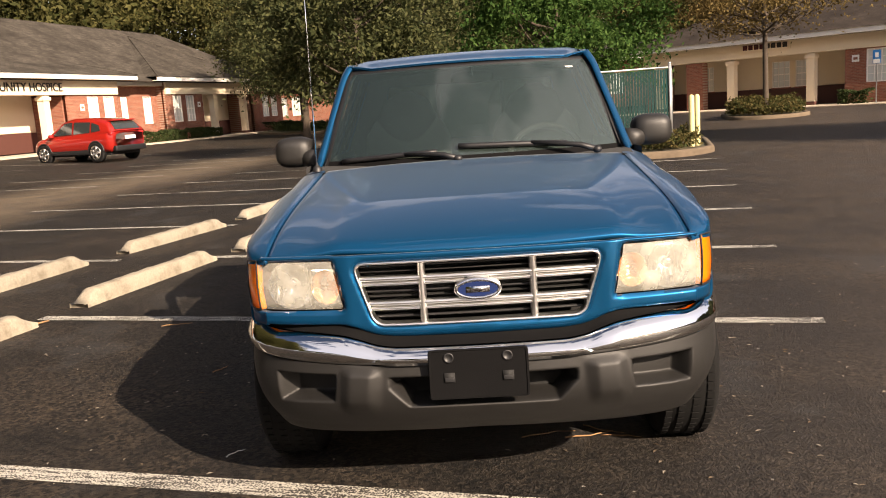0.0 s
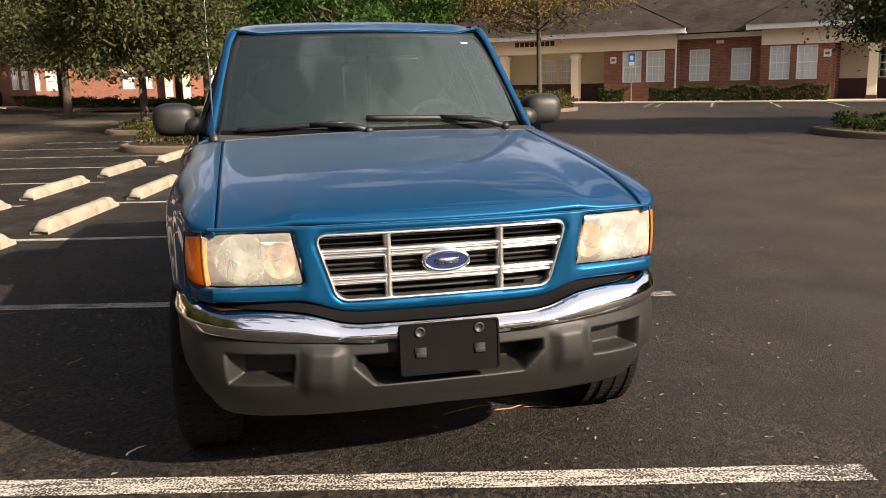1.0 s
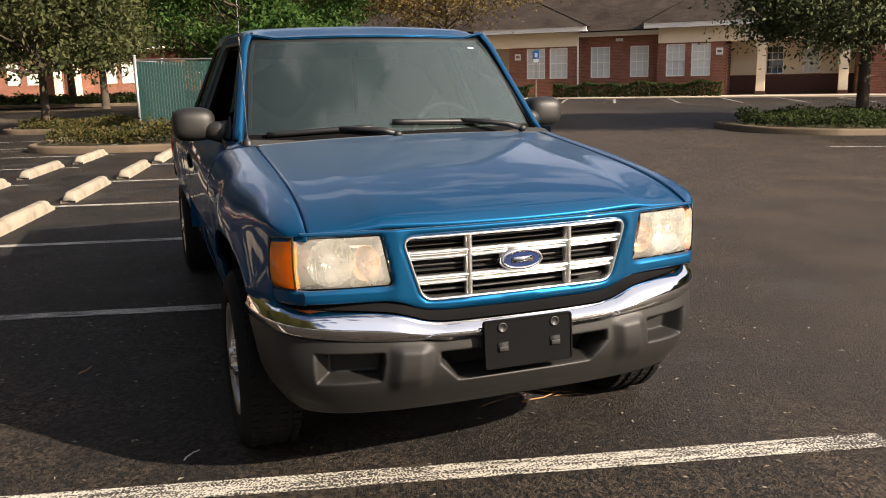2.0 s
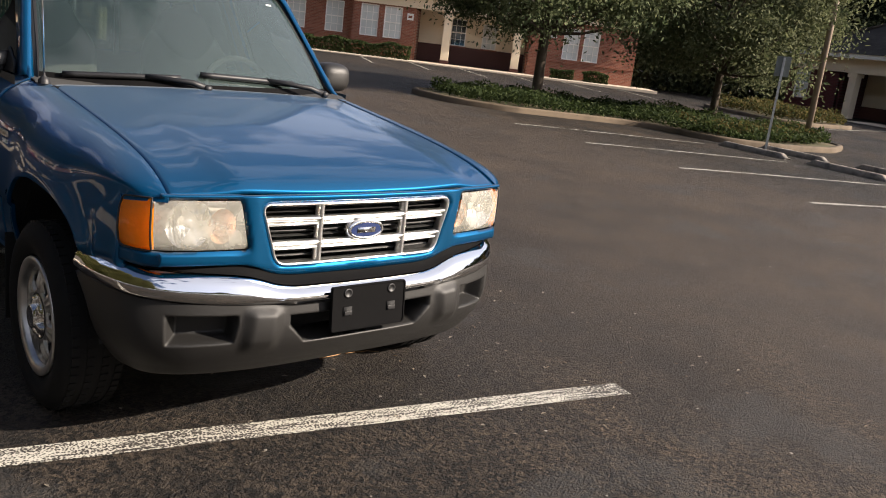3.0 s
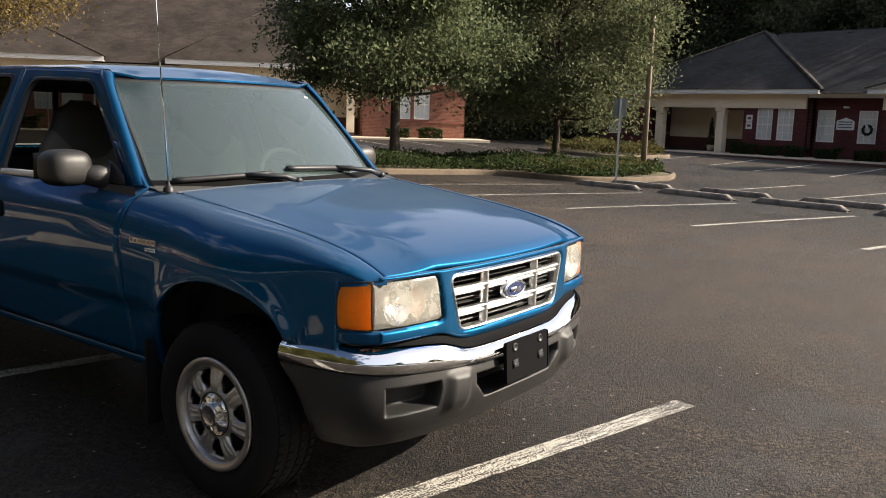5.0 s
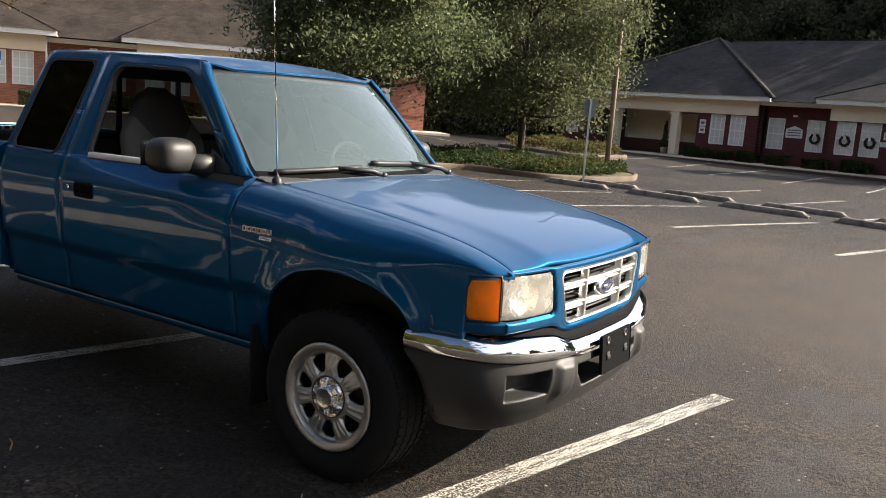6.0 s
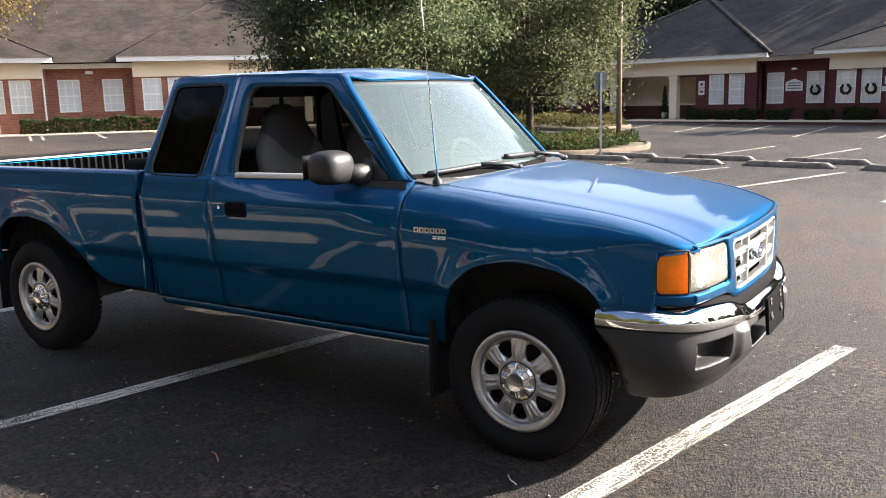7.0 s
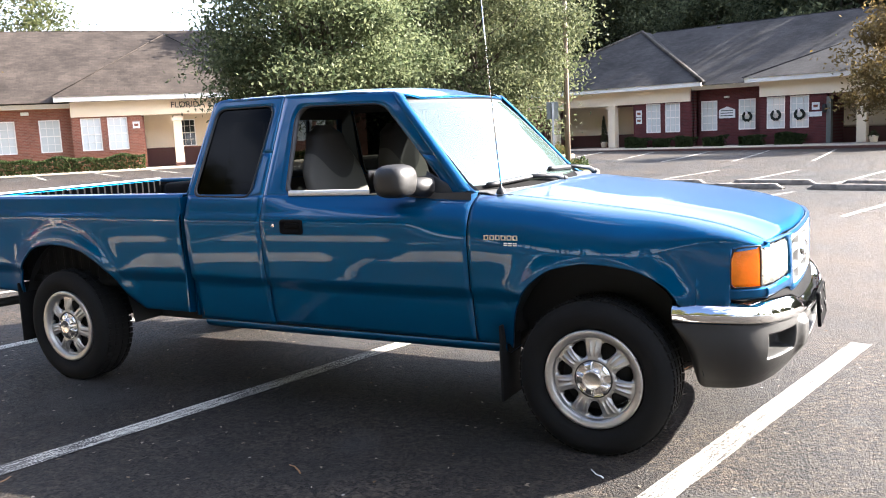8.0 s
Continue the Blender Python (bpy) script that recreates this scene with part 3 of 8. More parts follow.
def tube(points, radius, bm=None, sides=8, cap=True, mat=0):
    """A round bar along points; radius is a number or one for each point."""
    bm = bm or bmesh.new()
    pts = [Vector(p) for p in points]
    rs = radius if isinstance(radius, (list, tuple)) else [radius] * len(pts)
    rows, side = [], None
    for i, p in enumerate(pts):
        t = (pts[min(i + 1, len(pts) - 1)] - pts[max(i - 1, 0)]).normalized()
        if side is None:
            side = t.cross(Vector((0, 0, 1)) if abs(t.z) < 0.9 else Vector((1, 0, 0))).normalized()
        side = (side - t * side.dot(t)).normalized()
        up = t.cross(side)
        rows.append([bm.verts.new(p + rs[i] * (math.cos(a) * side + math.sin(a) * up)) for a in [2 * math.pi * k / sides for k in range(sides)]])
    for a, b in zip(rows, rows[1:]):
        for j in range(sides):
            bm.faces.new((a[j], a[(j + 1) % sides], b[(j + 1) % sides], b[j])).material_index = mat
    if cap:
        bm.faces.new(rows[0][::-1]).material_index = mat
        bm.faces.new(rows[-1]).material_index = mat
    return bm


def lathe(profile, sides=48, axis="x", bm=None, mat=0):
    """Turns (along, radius) pairs about an axis."""
    rows = []
    for along, r in profile:
        row = []
        for k in range(sides):
            a = 2 * math.pi * k / sides
            c, s = r * math.cos(a), r * math.sin(a)
            row.append({"x": (along, c, s), "z": (c, s, along), "y": (c, along, s)}[axis])
        rows.append(row)
    return grid(rows, bm, closed=True, mat=mat)


def blob(centre, size, power=2.6, bm=None, n=20, m=12):
    """A rounded box-like body."""
    def sp(v, e):
        return math.copysign(abs(v) ** e, v)
    e = 2 / power
    rows = []
    for i in range(m + 1):
        ph = -math.pi / 2 + math.pi * i / m
        row = []
        for j in range(n):
            th = 2 * math.pi * j / n
            row.append((centre[0] + size[0] * sp(math.cos(ph), e) * sp(math.cos(th), e), centre[1] + size[1] * sp(math.cos(ph), e) * sp(math.sin(th), e), centre[2] + size[2] * sp(math.sin(ph), e)))
        rows.append(row)
    bm = grid(rows, bm, closed=True)
    bmesh.ops.remove_doubles(bm, verts=bm.verts[:], dist=1e-4)
    return bm


def slab(outline, z0, z1, bm=None, mat=0):
    """A flat-topped solid over an outline of (x, y) pairs, run counter-clockwise."""
    bm = bm or bmesh.new()
    lo = [bm.verts.new((x, y, z0)) for x, y in outline]
    hi = [bm.verts.new((x, y, z1)) for x, y in outline]
    bm.faces.new(hi).material_index = mat
    bm.faces.new(lo[::-1]).material_index = mat
    for i in range(len(lo)):
        j = (i + 1) % len(lo)
        bm.faces.new((lo[i], lo[j], hi[j], hi[i])).material_index = mat
    return bm


def rounded(points, radius, n=5):
    """A closed outline of (u, v) pairs with its corners rounded."""
    out = []
    k = len(points)
    for i in range(k):
        p, a, b = (Vector((*points[j % k], 0)) for j in (i, i - 1, i + 1))
        r = radius[i] if isinstance(radius, (list, tuple)) else radius
        da, db = (a - p).normalized(), (b - p).normalized()
        half = math.acos(max(-1, min(1, da.dot(db)))) / 2
        cut = min(r / math.tan(half), 0.48 * (a - p).length, 0.48 * (b - p).length)
        for j in range(n + 1):
            t = j / n
            q = (1 - t) ** 2 * (p + da * cut) + 2 * t * (1 - t) * p + t * t * (p + db * cut)
            out.append((q.x, q.y))
    return out


def quads_object(name, verts, mat, per=4, parent=None):
    """One mesh from an array of face corners, per corners a face."""
    n = len(verts) // per
    me = bpy.data.meshes.new(name)
    me.vertices.add(len(verts))
    me.vertices.foreach_set("co", np.asarray(verts, np.float32).ravel())
    me.loops.add(len(verts))
    me.loops.foreach_set("vertex_index", np.arange(len(verts), dtype=np.int32))
    me.polygons.add(n)
    me.polygons.foreach_set("loop_start", np.arange(0, len(verts), per, dtype=np.int32))
    me.update(calc_edges=True)
    me.materials.append(mat)
    ob = new(name, me)
    if parent:
        ob.parent = parent
    return ob


def leaves(centres, size, rng, spread=0.35, flat=0.0):
    """Corners of pointed leaves at the centres, turned at random; flat presses them towards level."""
    n = len(centres)
    a = rng.normal(size=(n, 3))
    a[:, 2] *= 1 - 0.6 * flat
    a /= np.linalg.norm(a, axis=1)[:, None]
    b = np.cross(a, rng.normal(size=(n, 3)))
    b /= np.linalg.norm(b, axis=1)[:, None]
    s = size * rng.uniform(1 - spread, 1 + spread, (n, 1))
    c = np.asarray(centres)
    return np.stack([c - a * s, c + b * s * 0.45, c + a * s, c - b * s * 0.45], 1).reshape(-1, 3)


# ---------------------------------------------------------------- the lot
LOT = (1.36, -0.226)  # right end of the first stall line
ACROSS, ALONG = Vector((0.9737, -0.2278)), Vector((0.2278, 0.9737))
LOT_TURN = math.degrees(math.atan2(-0.2278, 0.9737))
STALL = 2.38


def ground_z(a, b):
    """Height of the asphalt: a shallow dip towards the far row, a gentle rise to the brick offices."""
    z = -0.24 * ramp(a, 4, 16) * (1 - ramp(b, 14, 30)) * (1 - 0.2 * ramp(a, 24, 34))
    z -= 0.05 * ramp(a, 22, 32)
    z += 0.30 * ramp(-a, 18, 32)
    z += 0.08 * ramp(b, 26, 40) * (1 - ramp(-a, 10, 20))
    return z


def lot(a, b, up=0.0):
    """A place in the lot: metres across the stalls, metres along the row, height over the asphalt."""
    return Vector((LOT[0] + a * ACROSS.x + b * ALONG.x, LOT[1] + a * ACROSS.y + b * ALONG.y, ground_z(a, b) + up))


def lot_pose(a, b, turn=0.0, up=0.0):
    p = lot(a, b, up)
    return pose(p.x, p.y, p.z, 0, 0, LOT_TURN + turn)


def steps(lo, hi, near_lo, near_hi, fine, coarse):
    out, v = [], lo
    while v < hi:
        out.append(v)
        v += fine if near_lo <= v < near_hi else coarse
    return out + [hi]


_as = steps(-420, 460, -40, 40, 0.8, 35.0)
_bs = steps(-420, 480, -20, 60, 0.8, 35.0)
ground = part("ground", grid([[lot(a, b) for a in _as] for b in _bs]), M_ASPHALT, smooth=True)
tagged(ground, "dark worn asphalt car park with dusty brown areas", "asphalt", kind="structure")


def stall_line(a0, b0, a1, b1, width=0.105, pieces=8):
    """A painted line from one place of the lot to another, laid on the asphalt."""
    p, q = lot(a0, b0), lot(a1, b1)
    d = (q - p)
    length = Vector((d.x, d.y)).length
    turn = math.atan2(d.y, d.x)
    rows = []
    for i in range(pieces + 1):
        t = i / pieces
        z = ground_z(a0 + (a1 - a0) * t, b0 + (b1 - b0) * t) - p.z + 0.004
        wob = 0.004 * math.sin(5.1 * t + b0)
        rows.append([(length * t, -width / 2 + wob, z), (length * t, width / 2 + wob, z)])
    ob = part("stall_line", grid(rows, flip=True), M_LINE, smooth=False)
    ob.matrix_world = Matrix.Translation(p) @ Matrix.Rotation(turn, 4, "Z")
    return tagged(ob, "worn white painted parking stall line", "road marking", "stall lines", "structure")


for _k in range(0, 9):
    stall_line(-5.25, STALL * _k, 0.0, STALL * _k, 0.115)
for _k in range(1, 9):
    stall_line(-11.6, STALL * _k + 0.05, -6.25, STALL * _k - 0.1)
for _k in range(-1, 5):
    stall_line(6.6, 2.0 + 2.34 * _k, 11.7, 2.05 + 2.32 * _k)
    if _k < 4:
        stall_line(14.2, 2.1 + 2.34 * _k, 19.2, 2.1 + 2.34 * _k)
for _k in range(-3, 9):
    stall_line(25.6 if _k > 6 else 24.0, -3.05 + 2.75 * _k, 32.4, -1.4 + 2.78 * _k)
for _k in range(0, 7):
    stall_line(-27.6, 14.0 + 2.7 * _k, -22.5, 14.0 + 2.7 * _k)
    stall_line(-19.0, 14.5 + 2.7 * _k, -14.0, 14.5 + 2.7 * _k)


def wheel_stop_mesh(bm=None):
    """A precast stop, 1.9 m long, with chamfered ends and battered sides."""
    rows = []
    rr = random.Random(4)
    n = 26
    for i in range(n + 1):
        x = -0.95 + 1.9 * i / n
        e = ramp(0.95 - abs(x), 0.0, 0.16)
        h, w = 0.035 + 0.085 * e, 0.085
        j = [rr.uniform(-0.004, 0.004) for _ in range(6)]
        rows.append([(x, -w, -0.02), (x, -w + 0.006 + j[0], 0.035), (x, -w * 0.72 + j[1], h - 0.012 + j[2]), (x, -w * 0.35, h + j[3]), (x, w * 0.35, h + j[4]), (x, w * 0.72 + j[5], h - 0.012), (x, w - 0.006, 0.035), (x, w, -0.02)])
    bm = grid(rows)
    bm.faces.new([bm.verts[i] for i in range(8)]) if bm.verts.ensure_lookup_table() is None else None
    bm.faces.new([bm.verts[len(bm.verts) - 1 - i] for i in range(8)])
    return bm


def wheel_stops():
    first = part("parking_stop", wheel_stop_mesh(), M_CONCRETE)
    tagged(first, "weathered cream concrete parking stop lying on asphalt", "parking stop", "cream parking stops")
    first.matrix_world = lot_pose(-5.18, 3.65, 90)
    for a, b in [(-5.15, 1.2), (-5.14, 5.98), (-5.14, 8.35), (-5.12, 10.75), (-5.12, 13.1)] + [(-6.5, 3.5), (-6.45, 6.0), (-6.5, 8.5), (-6.6, 11.1), (-6.5, 13.4), (-6.6, 15.8)]:
        copy_thing(first, lot_pose(a, b, 90 + 3 * math.sin(a * b)))
    second = part("parking_stop", wheel_stop_mesh(), M_DARKCONC)
    tagged(second, "dark stained concrete parking stop lying on asphalt", "parking stop", "dark parking stops")
    second.matrix_world = lot_pose(12.2, 10.4, 90)
    for a, b in [(12.25, 8.05), (12.4, 5.78), (12.4, 3.4), (12.3, 1.1), (13.55, 10.45), (13.8, 8.05), (13.9, 5.6), (13.9, 3.2), (13.9, 1.0)]:
        copy_thing(second, lot_pose(a, b, 90 + 3 * math.sin(a * b)))


wheel_stops()


# ---------------------------------------------------------------- the pickup
TRUCK = thing("pickup_truck", "blue metallic extended-cab pickup truck with chrome bumper parked across stall lines", "pickup truck")
FY, RY, HUB = 0.700, 3.900, 0.317  # front axle, rear axle, hub height

_width = curve([(0.02, 0.662), (0.058, 0.699), (0.084, 0.725), (0.115, 0.744), (0.15, 0.758), (0.19, 0.769), (0.30, 0.792), (0.5, 0.820), (0.8, 0.842), (1.2, 0.852), (2.0, 0.860), (3.9, 0.860), (4.5, 0.850), (4.75, 0.838)])
_profile = curve([(0.30, -0.080), (0.38, -0.060), (0.46, -0.043), (0.54, -0.032), (0.62, -0.022), (0.640, -0.0195), (0.652, -0.005), (0.672, 0.001), (0.75, 0.0), (0.86, -0.004), (0.955, -0.011), (0.985, -0.016), (0.992, -0.022), (1.04, -0.032), (1.09, -0.050), (1.12, -0.066)])
_taper = curve([(0.30, -0.095), (0.38, -0.080), (0.46, -0.067), (0.54, -0.055), (0.62, -0.045), (0.641, -0.0425), (0.653, -0.027), (0.668, -0.0215), (0.72, -0.0165), (0.80, -0.0095), (0.90, -0.0035), (0.955, -0.002), (0.982, -0.005), (0.991, -0.013), (1.04, -0.027), (1.09, -0.048), (1.12, -0.066)])
_front_arch = curve([(0.285, 0.36), (0.30, 0.50), (0.34, 0.64), (0.42, 0.735), (0.55, 0.790), (0.70, 0.806), (0.84, 0.782), (0.95, 0.712), (1.02, 0.610), (1.055, 0.48), (1.07, 0.40)])
_rear_arch = curve([(3.27, 0.46), (3.36, 0.52), (3.46, 0.645), (3.56, 0.725), (3.70, 0.790), (3.88, 0.812), (4.05, 0.795), (4.18, 0.72), (4.26, 0.60), (4.295, 0.50)])


def side(y, z):
    """Half width of the body at a place on its flank."""
    k = ramp(y, 0.18, 0.60)
    w = _width(y) + (1 - k) * _profile(z) + k * _taper(z)
    for yc, a, b in ((FY - 0.02, 0.40, 0.485), (RY - 0.05, 0.47, 0.49)):
        r = math.hypot((y - yc) / a, (z - HUB) / b)
        if 0.8 < r < 1.6:
            w += 0.026 * math.exp(-(((r - 1.02) / 0.17) ** 2)) * ramp(z, 0.42, 0.62)
    if z > 1.0 and 1.1 < y < 2.6:
        w -= 0.098 * max(0.0, 2.349 - y) * ramp(z, 1.0, 1.095) * ramp(y, 1.1, 1.24)
    return w


def span(a, b, n):
    return [a + (b - a) * i / n for i in range(n + 1)]


def flank(y0, y1, low, top, ny, nz, sx, hold=0.0):
    """Rows of points on one flank between a lower and an upper line."""
    rows = []
    for y in span(y0, y1, ny):
        lo, hi = low(y), top(y)
        rows.append([(sx * (side(y, z) - shoulder(y, z)), y, z) for z in span(lo, hi, nz)])
    return rows


def shoulder(y, z):
    """How far the front of the door draws in to meet the rounded top of the fender."""
    if y > 1.6 or z < 0.875:
        return 0.0
    s = min(1.0, (z - 0.875) / 0.21) ** (1 / 0.95)
    x = 0.655 + (side(1.23, 0.875) - 0.655) * (1 - s * s) ** 0.46
    return max(0.0, side(1.24, z) - max(x, 0.712)) * (1 - ramp(y, 1.24, 1.6))


def _seam(y):
    """Height of the line between bonnet and fender."""
    return 0.885 + 0.105 * (y + 0.02) + 0.067 * (1 - math.exp(-(y + 0.02) / 0.2))


def bonnet_half(y):
    """Half width of the bonnet, which widens a little to the lamps."""
    return 0.655 + 0.012 * math.exp(-max(0.0, y) / 0.14)


def corner_drop(y):
    """The bonnet's front corners dip to the lamps."""
    return 0.034 * math.exp(-max(0.0, y) / 0.12)


_lamp_plan = curve([(0.02, 0.652), (0.058, 0.694), (0.084, 0.720), (0.115, 0.739), (0.15, 0.753), (0.185, 0.765)])


def fender_rows(sx):
    rows = []
    for y in span(0.034, 0.158, 12) + sorted(set(span(0.168, 1.232, 64) + span(0.287, 0.36, 16) + span(0.98, 1.068, 14))):
        lo = 0.56 if y <= 0.285 else _front_arch(y) if y < 1.07 else 0.43
        cut = 0.880 - 0.010 * ramp(y, 0.05, 0.16) if y < 0.165 else 0.0
        top = _seam(y) - corner_drop(y)
        turn = top - 0.030 - 0.12 * ramp(y, 0.08, 0.55) - 0.06 * ramp(y, 0.2, 1.0)
        row = [(side(y, z), z) for z in span(lo, turn, 18)]
        x0, x1 = side(y, turn), bonnet_half(y)
        for i in range(1, 13):
            t = math.pi / 2 * i / 12
            row.append((x1 + (x0 - x1) * math.cos(t) ** 0.92, turn + (top - turn) * math.sin(t) ** 0.95))
        if cut:
            low = next(p for p in row if p[1] >= cut)
            row = [(low[0], cut) if z < cut else (x, z) for x, z in row]
        rows.append([(sx * x, y, z) for x, z in row])
    return rows


for _sx, _nm in ((-1, "passenger"), (1, "driver")):
    part("front_fender", grid(fender_rows(_sx), flip=_sx > 0), M_PAINT, TRUCK, solid=0.014)


# bonnet: crowned, with a raised middle whose edges start at the grille corners
def hood_z(x, y):
    u = abs(x) / 0.655
    z = _seam(y) + 0.026 * (1 - u * u) * (1 - math.exp(-max(0.0, y + 0.06) / 0.22))
    edge = 0.455 + 0.02 * math.exp(-((y - 0.4) / 0.4) ** 2)
    z += 0.013 * (0.5 + 0.5 * math.tanh((edge - abs(x)) / 0.036)) * math.exp(-max(0.0, y) / 0.55) * (1 - math.exp(-max(0.0, y + 0.03) / 0.05))
    z -= 0.004 * ramp(abs(x), 0.62, 0.655) ** 2
    return z


_yf_points = [(0.0, -0.022), (0.2, -0.018), (0.37, -0.006), (0.46, 0.004), (0.60, 0.026), (0.70, 0.054), (0.745, 0.10)]
_yf = curve(_yf_points)
_hood_rows = []
for _i in range(45):
    _t = _i / 44
    _row = []
    for _x in span(-0.652, 0.652, 96):
        _y0, _y1 = _yf(abs(_x)) + 0.012, 1.085 + 0.06 * (abs(_x) / 0.65) ** 2
        _y = _y0 + (_y1 - _y0) * (_t ** 1.25)
        _row.append((_x * (bonnet_half(_y) - 0.003) / 0.652, _y, hood_z(_x, _y) - 0.012 * (1 - ramp(_t, 0.0, 0.06)) * (1 - ramp(abs(_x), 0.45, 0.60)) - corner_drop(_y) * ramp(abs(_x), 0.42, 0.652)))
    _hood_rows.append(_row)
part("bonnet", grid(_hood_rows), M_PAINT, TRUCK, "blue bonnet with raised centre", solid=0.018)

# grille header: one pressed panel with rounded lips round the lamp and grille openings
G_TOP, G_BOT, G_TW, G_BW = 0.862, 0.662, 0.388, 0.326
L_TOP, L_BOT = 0.874, 0.716
GRILLE_HOLE = rounded([(-G_BW, G_BOT), (G_BW, G_BOT), (G_TW, G_TOP), (-G_TW, G_TOP)], [0.050, 0.050, 0.030, 0.030], 8)
LAMP_HOLE = rounded([(0.418, L_BOT), (0.9, L_BOT), (0.9, L_TOP), (0.448, L_TOP)], 0.012, 5)


def outline_gap(x, z, outline):
    """Distance of a point from a closed outline, negative inside it."""
    best, inside = 9.0, False
    for (ax, az), (bx, bz) in zip(outline, outline[1:] + outline[:1]):
        ex, ez = bx - ax, bz - az
        t = max(0.0, min(1.0, ((x - ax) * ex + (z - az) * ez) / (ex * ex + ez * ez + 1e-12)))
        best = min(best, math.hypot(x - ax - t * ex, z - az - t * ez))
        if (az > z) != (bz > z) and x < ax + (z - az) / (bz - az) * ex:
            inside = not inside
    return -best if inside else best


def hole_gap(x, z):
    return min(outline_gap(abs(x), z, GRILLE_HOLE), outline_gap(abs(x), z, LAMP_HOLE))


_head_low = curve([(0.0, 0.624), (0.24, 0.626), (0.31, 0.632), (0.355, 0.645), (0.39, 0.661), (0.43, 0.670), (0.5, 0.672), (0.76, 0.676)])


def header_y(x, z):
    return _yf(abs(x)) - 0.010 + 0.10 * max(0, z - 0.80) ** 1.3 + 0.55 * max(0, 0.665 - z) ** 1.4 - 0.005 * math.exp(-((abs(x) - 0.405) / 0.03) ** 2)


_bmh = bmesh.new()
_cols = []
for _x in span(-0.684, 0.684, 172):
    _lo = _head_low(abs(_x))
    _col = [(_bmh.verts.new((_x, header_y(_x, _lo) + 0.030, _lo - 0.001)), 1.0), (_bmh.verts.new((_x, header_y(_x, _lo) + 0.010, _lo - 0.001)), 1.0)]
    for _z in span(_lo, 0.889, 32):
        _u, _w, _d = _x, _z, hole_gap(_x, _z)
        if abs(_d) < 0.0045:
            _gx, _gz = (hole_gap(_u + 5e-4, _w) - _d) / 5e-4, (hole_gap(_u, _w + 5e-4) - _d) / 5e-4
            _u, _w, _d = _u - _gx * _d, _w - _gz * _d, 0.0
        _soft = max(0.0, 1 - max(0.0, _d) / 0.012) ** 2
        _foot = max(0.0, 1 - (_z - _lo) / 0.012) ** 2
        _col.append((_bmh.verts.new((_u, header_y(_u, _w) + 0.010 * _soft + 0.006 * _foot, _w)), _d))
    _cols.append(_col)
for _a, _b in zip(_cols, _cols[1:]):
    for _j in range(len(_a) - 1):
        _q = [v for v, d in (_a[_j], _b[_j], _b[_j + 1], _a[_j + 1]) if d > -1e-6]
        if len(_q) > 2:
            _bmh.faces.new(_q)
bmesh.ops.delete(_bmh, geom=[v for v in _bmh.verts if not v.link_faces], context="VERTS")
part("grille_header", _bmh, M_PAINT, TRUCK, solid=0.014)
# strip that carries the header round below the corner lamps
for _sx in (-1, 1):
    _pts = spline([(0.678, 0.0385), (0.717, 0.076), (0.744, 0.126), (0.762, 0.20)], 12)
    part("lamp_sill", grid([[(_sx * p.x, p.y, z) for z in span(0.672, 0.714, 4)] for p in _pts], flip=_sx > 0), M_PAINT, TRUCK, solid=0.02)

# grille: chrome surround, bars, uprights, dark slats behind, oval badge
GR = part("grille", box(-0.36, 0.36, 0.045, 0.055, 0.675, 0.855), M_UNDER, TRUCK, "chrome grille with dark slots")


def grille_x(z):
    """Half width of the grille opening at a height."""
    return G_BW + (G_TW - G_BW) * (z - G_BOT) / (G_TOP - G_BOT)


def chrome_bar(z, h, y=0.004, depth=0.014, trim=0.0):
    w = grille_x(z) - trim
    rows = []
    for x in span(-w, w, 30):
        yy = _yf(abs(x)) + y
        rows.append([(x, yy + depth, z + h * 0.5), (x, yy + depth * 0.35, z + h * 0.42), (x, yy + depth * 0.06, z + h * 0.16), (x, yy, z + h * 0.02), (x, yy + 0.001, z - h * 0.2), (x, yy + depth * 0.3, z - h * 0.46), (x, yy + depth, z - h * 0.5)])
    return grid(rows)


for _z in (0.802, 0.724):
    part("grille_bar", chrome_bar(_z + 0.008, 0.017, -0.004, 0.020), M_GRILLE, GR, "chrome cross bar")
    part("grille_bar", chrome_bar(_z - 0.009, 0.014, 0.001, 0.018), M_GRILLE, GR, "chrome cross bar")
for _z in (0.846, 0.765, 0.684):
    part("grille_slat", chrome_bar(_z, 0.010, 0.030, 0.01), M_BLACKPLASTIC, GR)
for _z in (0.828, 0.782, 0.748, 0.702):
    part("grille_slat", chrome_bar(_z, 0.005, 0.028, 0.02), M_UNDER, GR)
for _x in (-0.172, 0.172):
    part("grille_upright", grid([[(_x - 0.012, _yf(0.17) + 0.022, z), (_x - 0.009, _yf(0.17) + 0.000, z), (_x, _yf(0.17) - 0.007, z), (_x + 0.009, _yf(0.17) + 0.000, z), (_x + 0.012, _yf(0.17) + 0.022, z)] for z in span(G_BOT + 0.006, G_TOP - 0.006, 6)], flip=True), M_GRILLE, GR)
_ring = []
for _i, _p in enumerate(GRILLE_HOLE):
    _n = GRILLE_HOLE[(_i + 1) % len(GRILLE_HOLE)]
    _k = max(1, int(math.hypot(_n[0] - _p[0], _n[1] - _p[1]) / 0.02))
    _ring += [(_p[0] + (_n[0] - _p[0]) * j / _k, _p[1] + (_n[1] - _p[1]) * j / _k) for j in range(_k)]
_rows = []
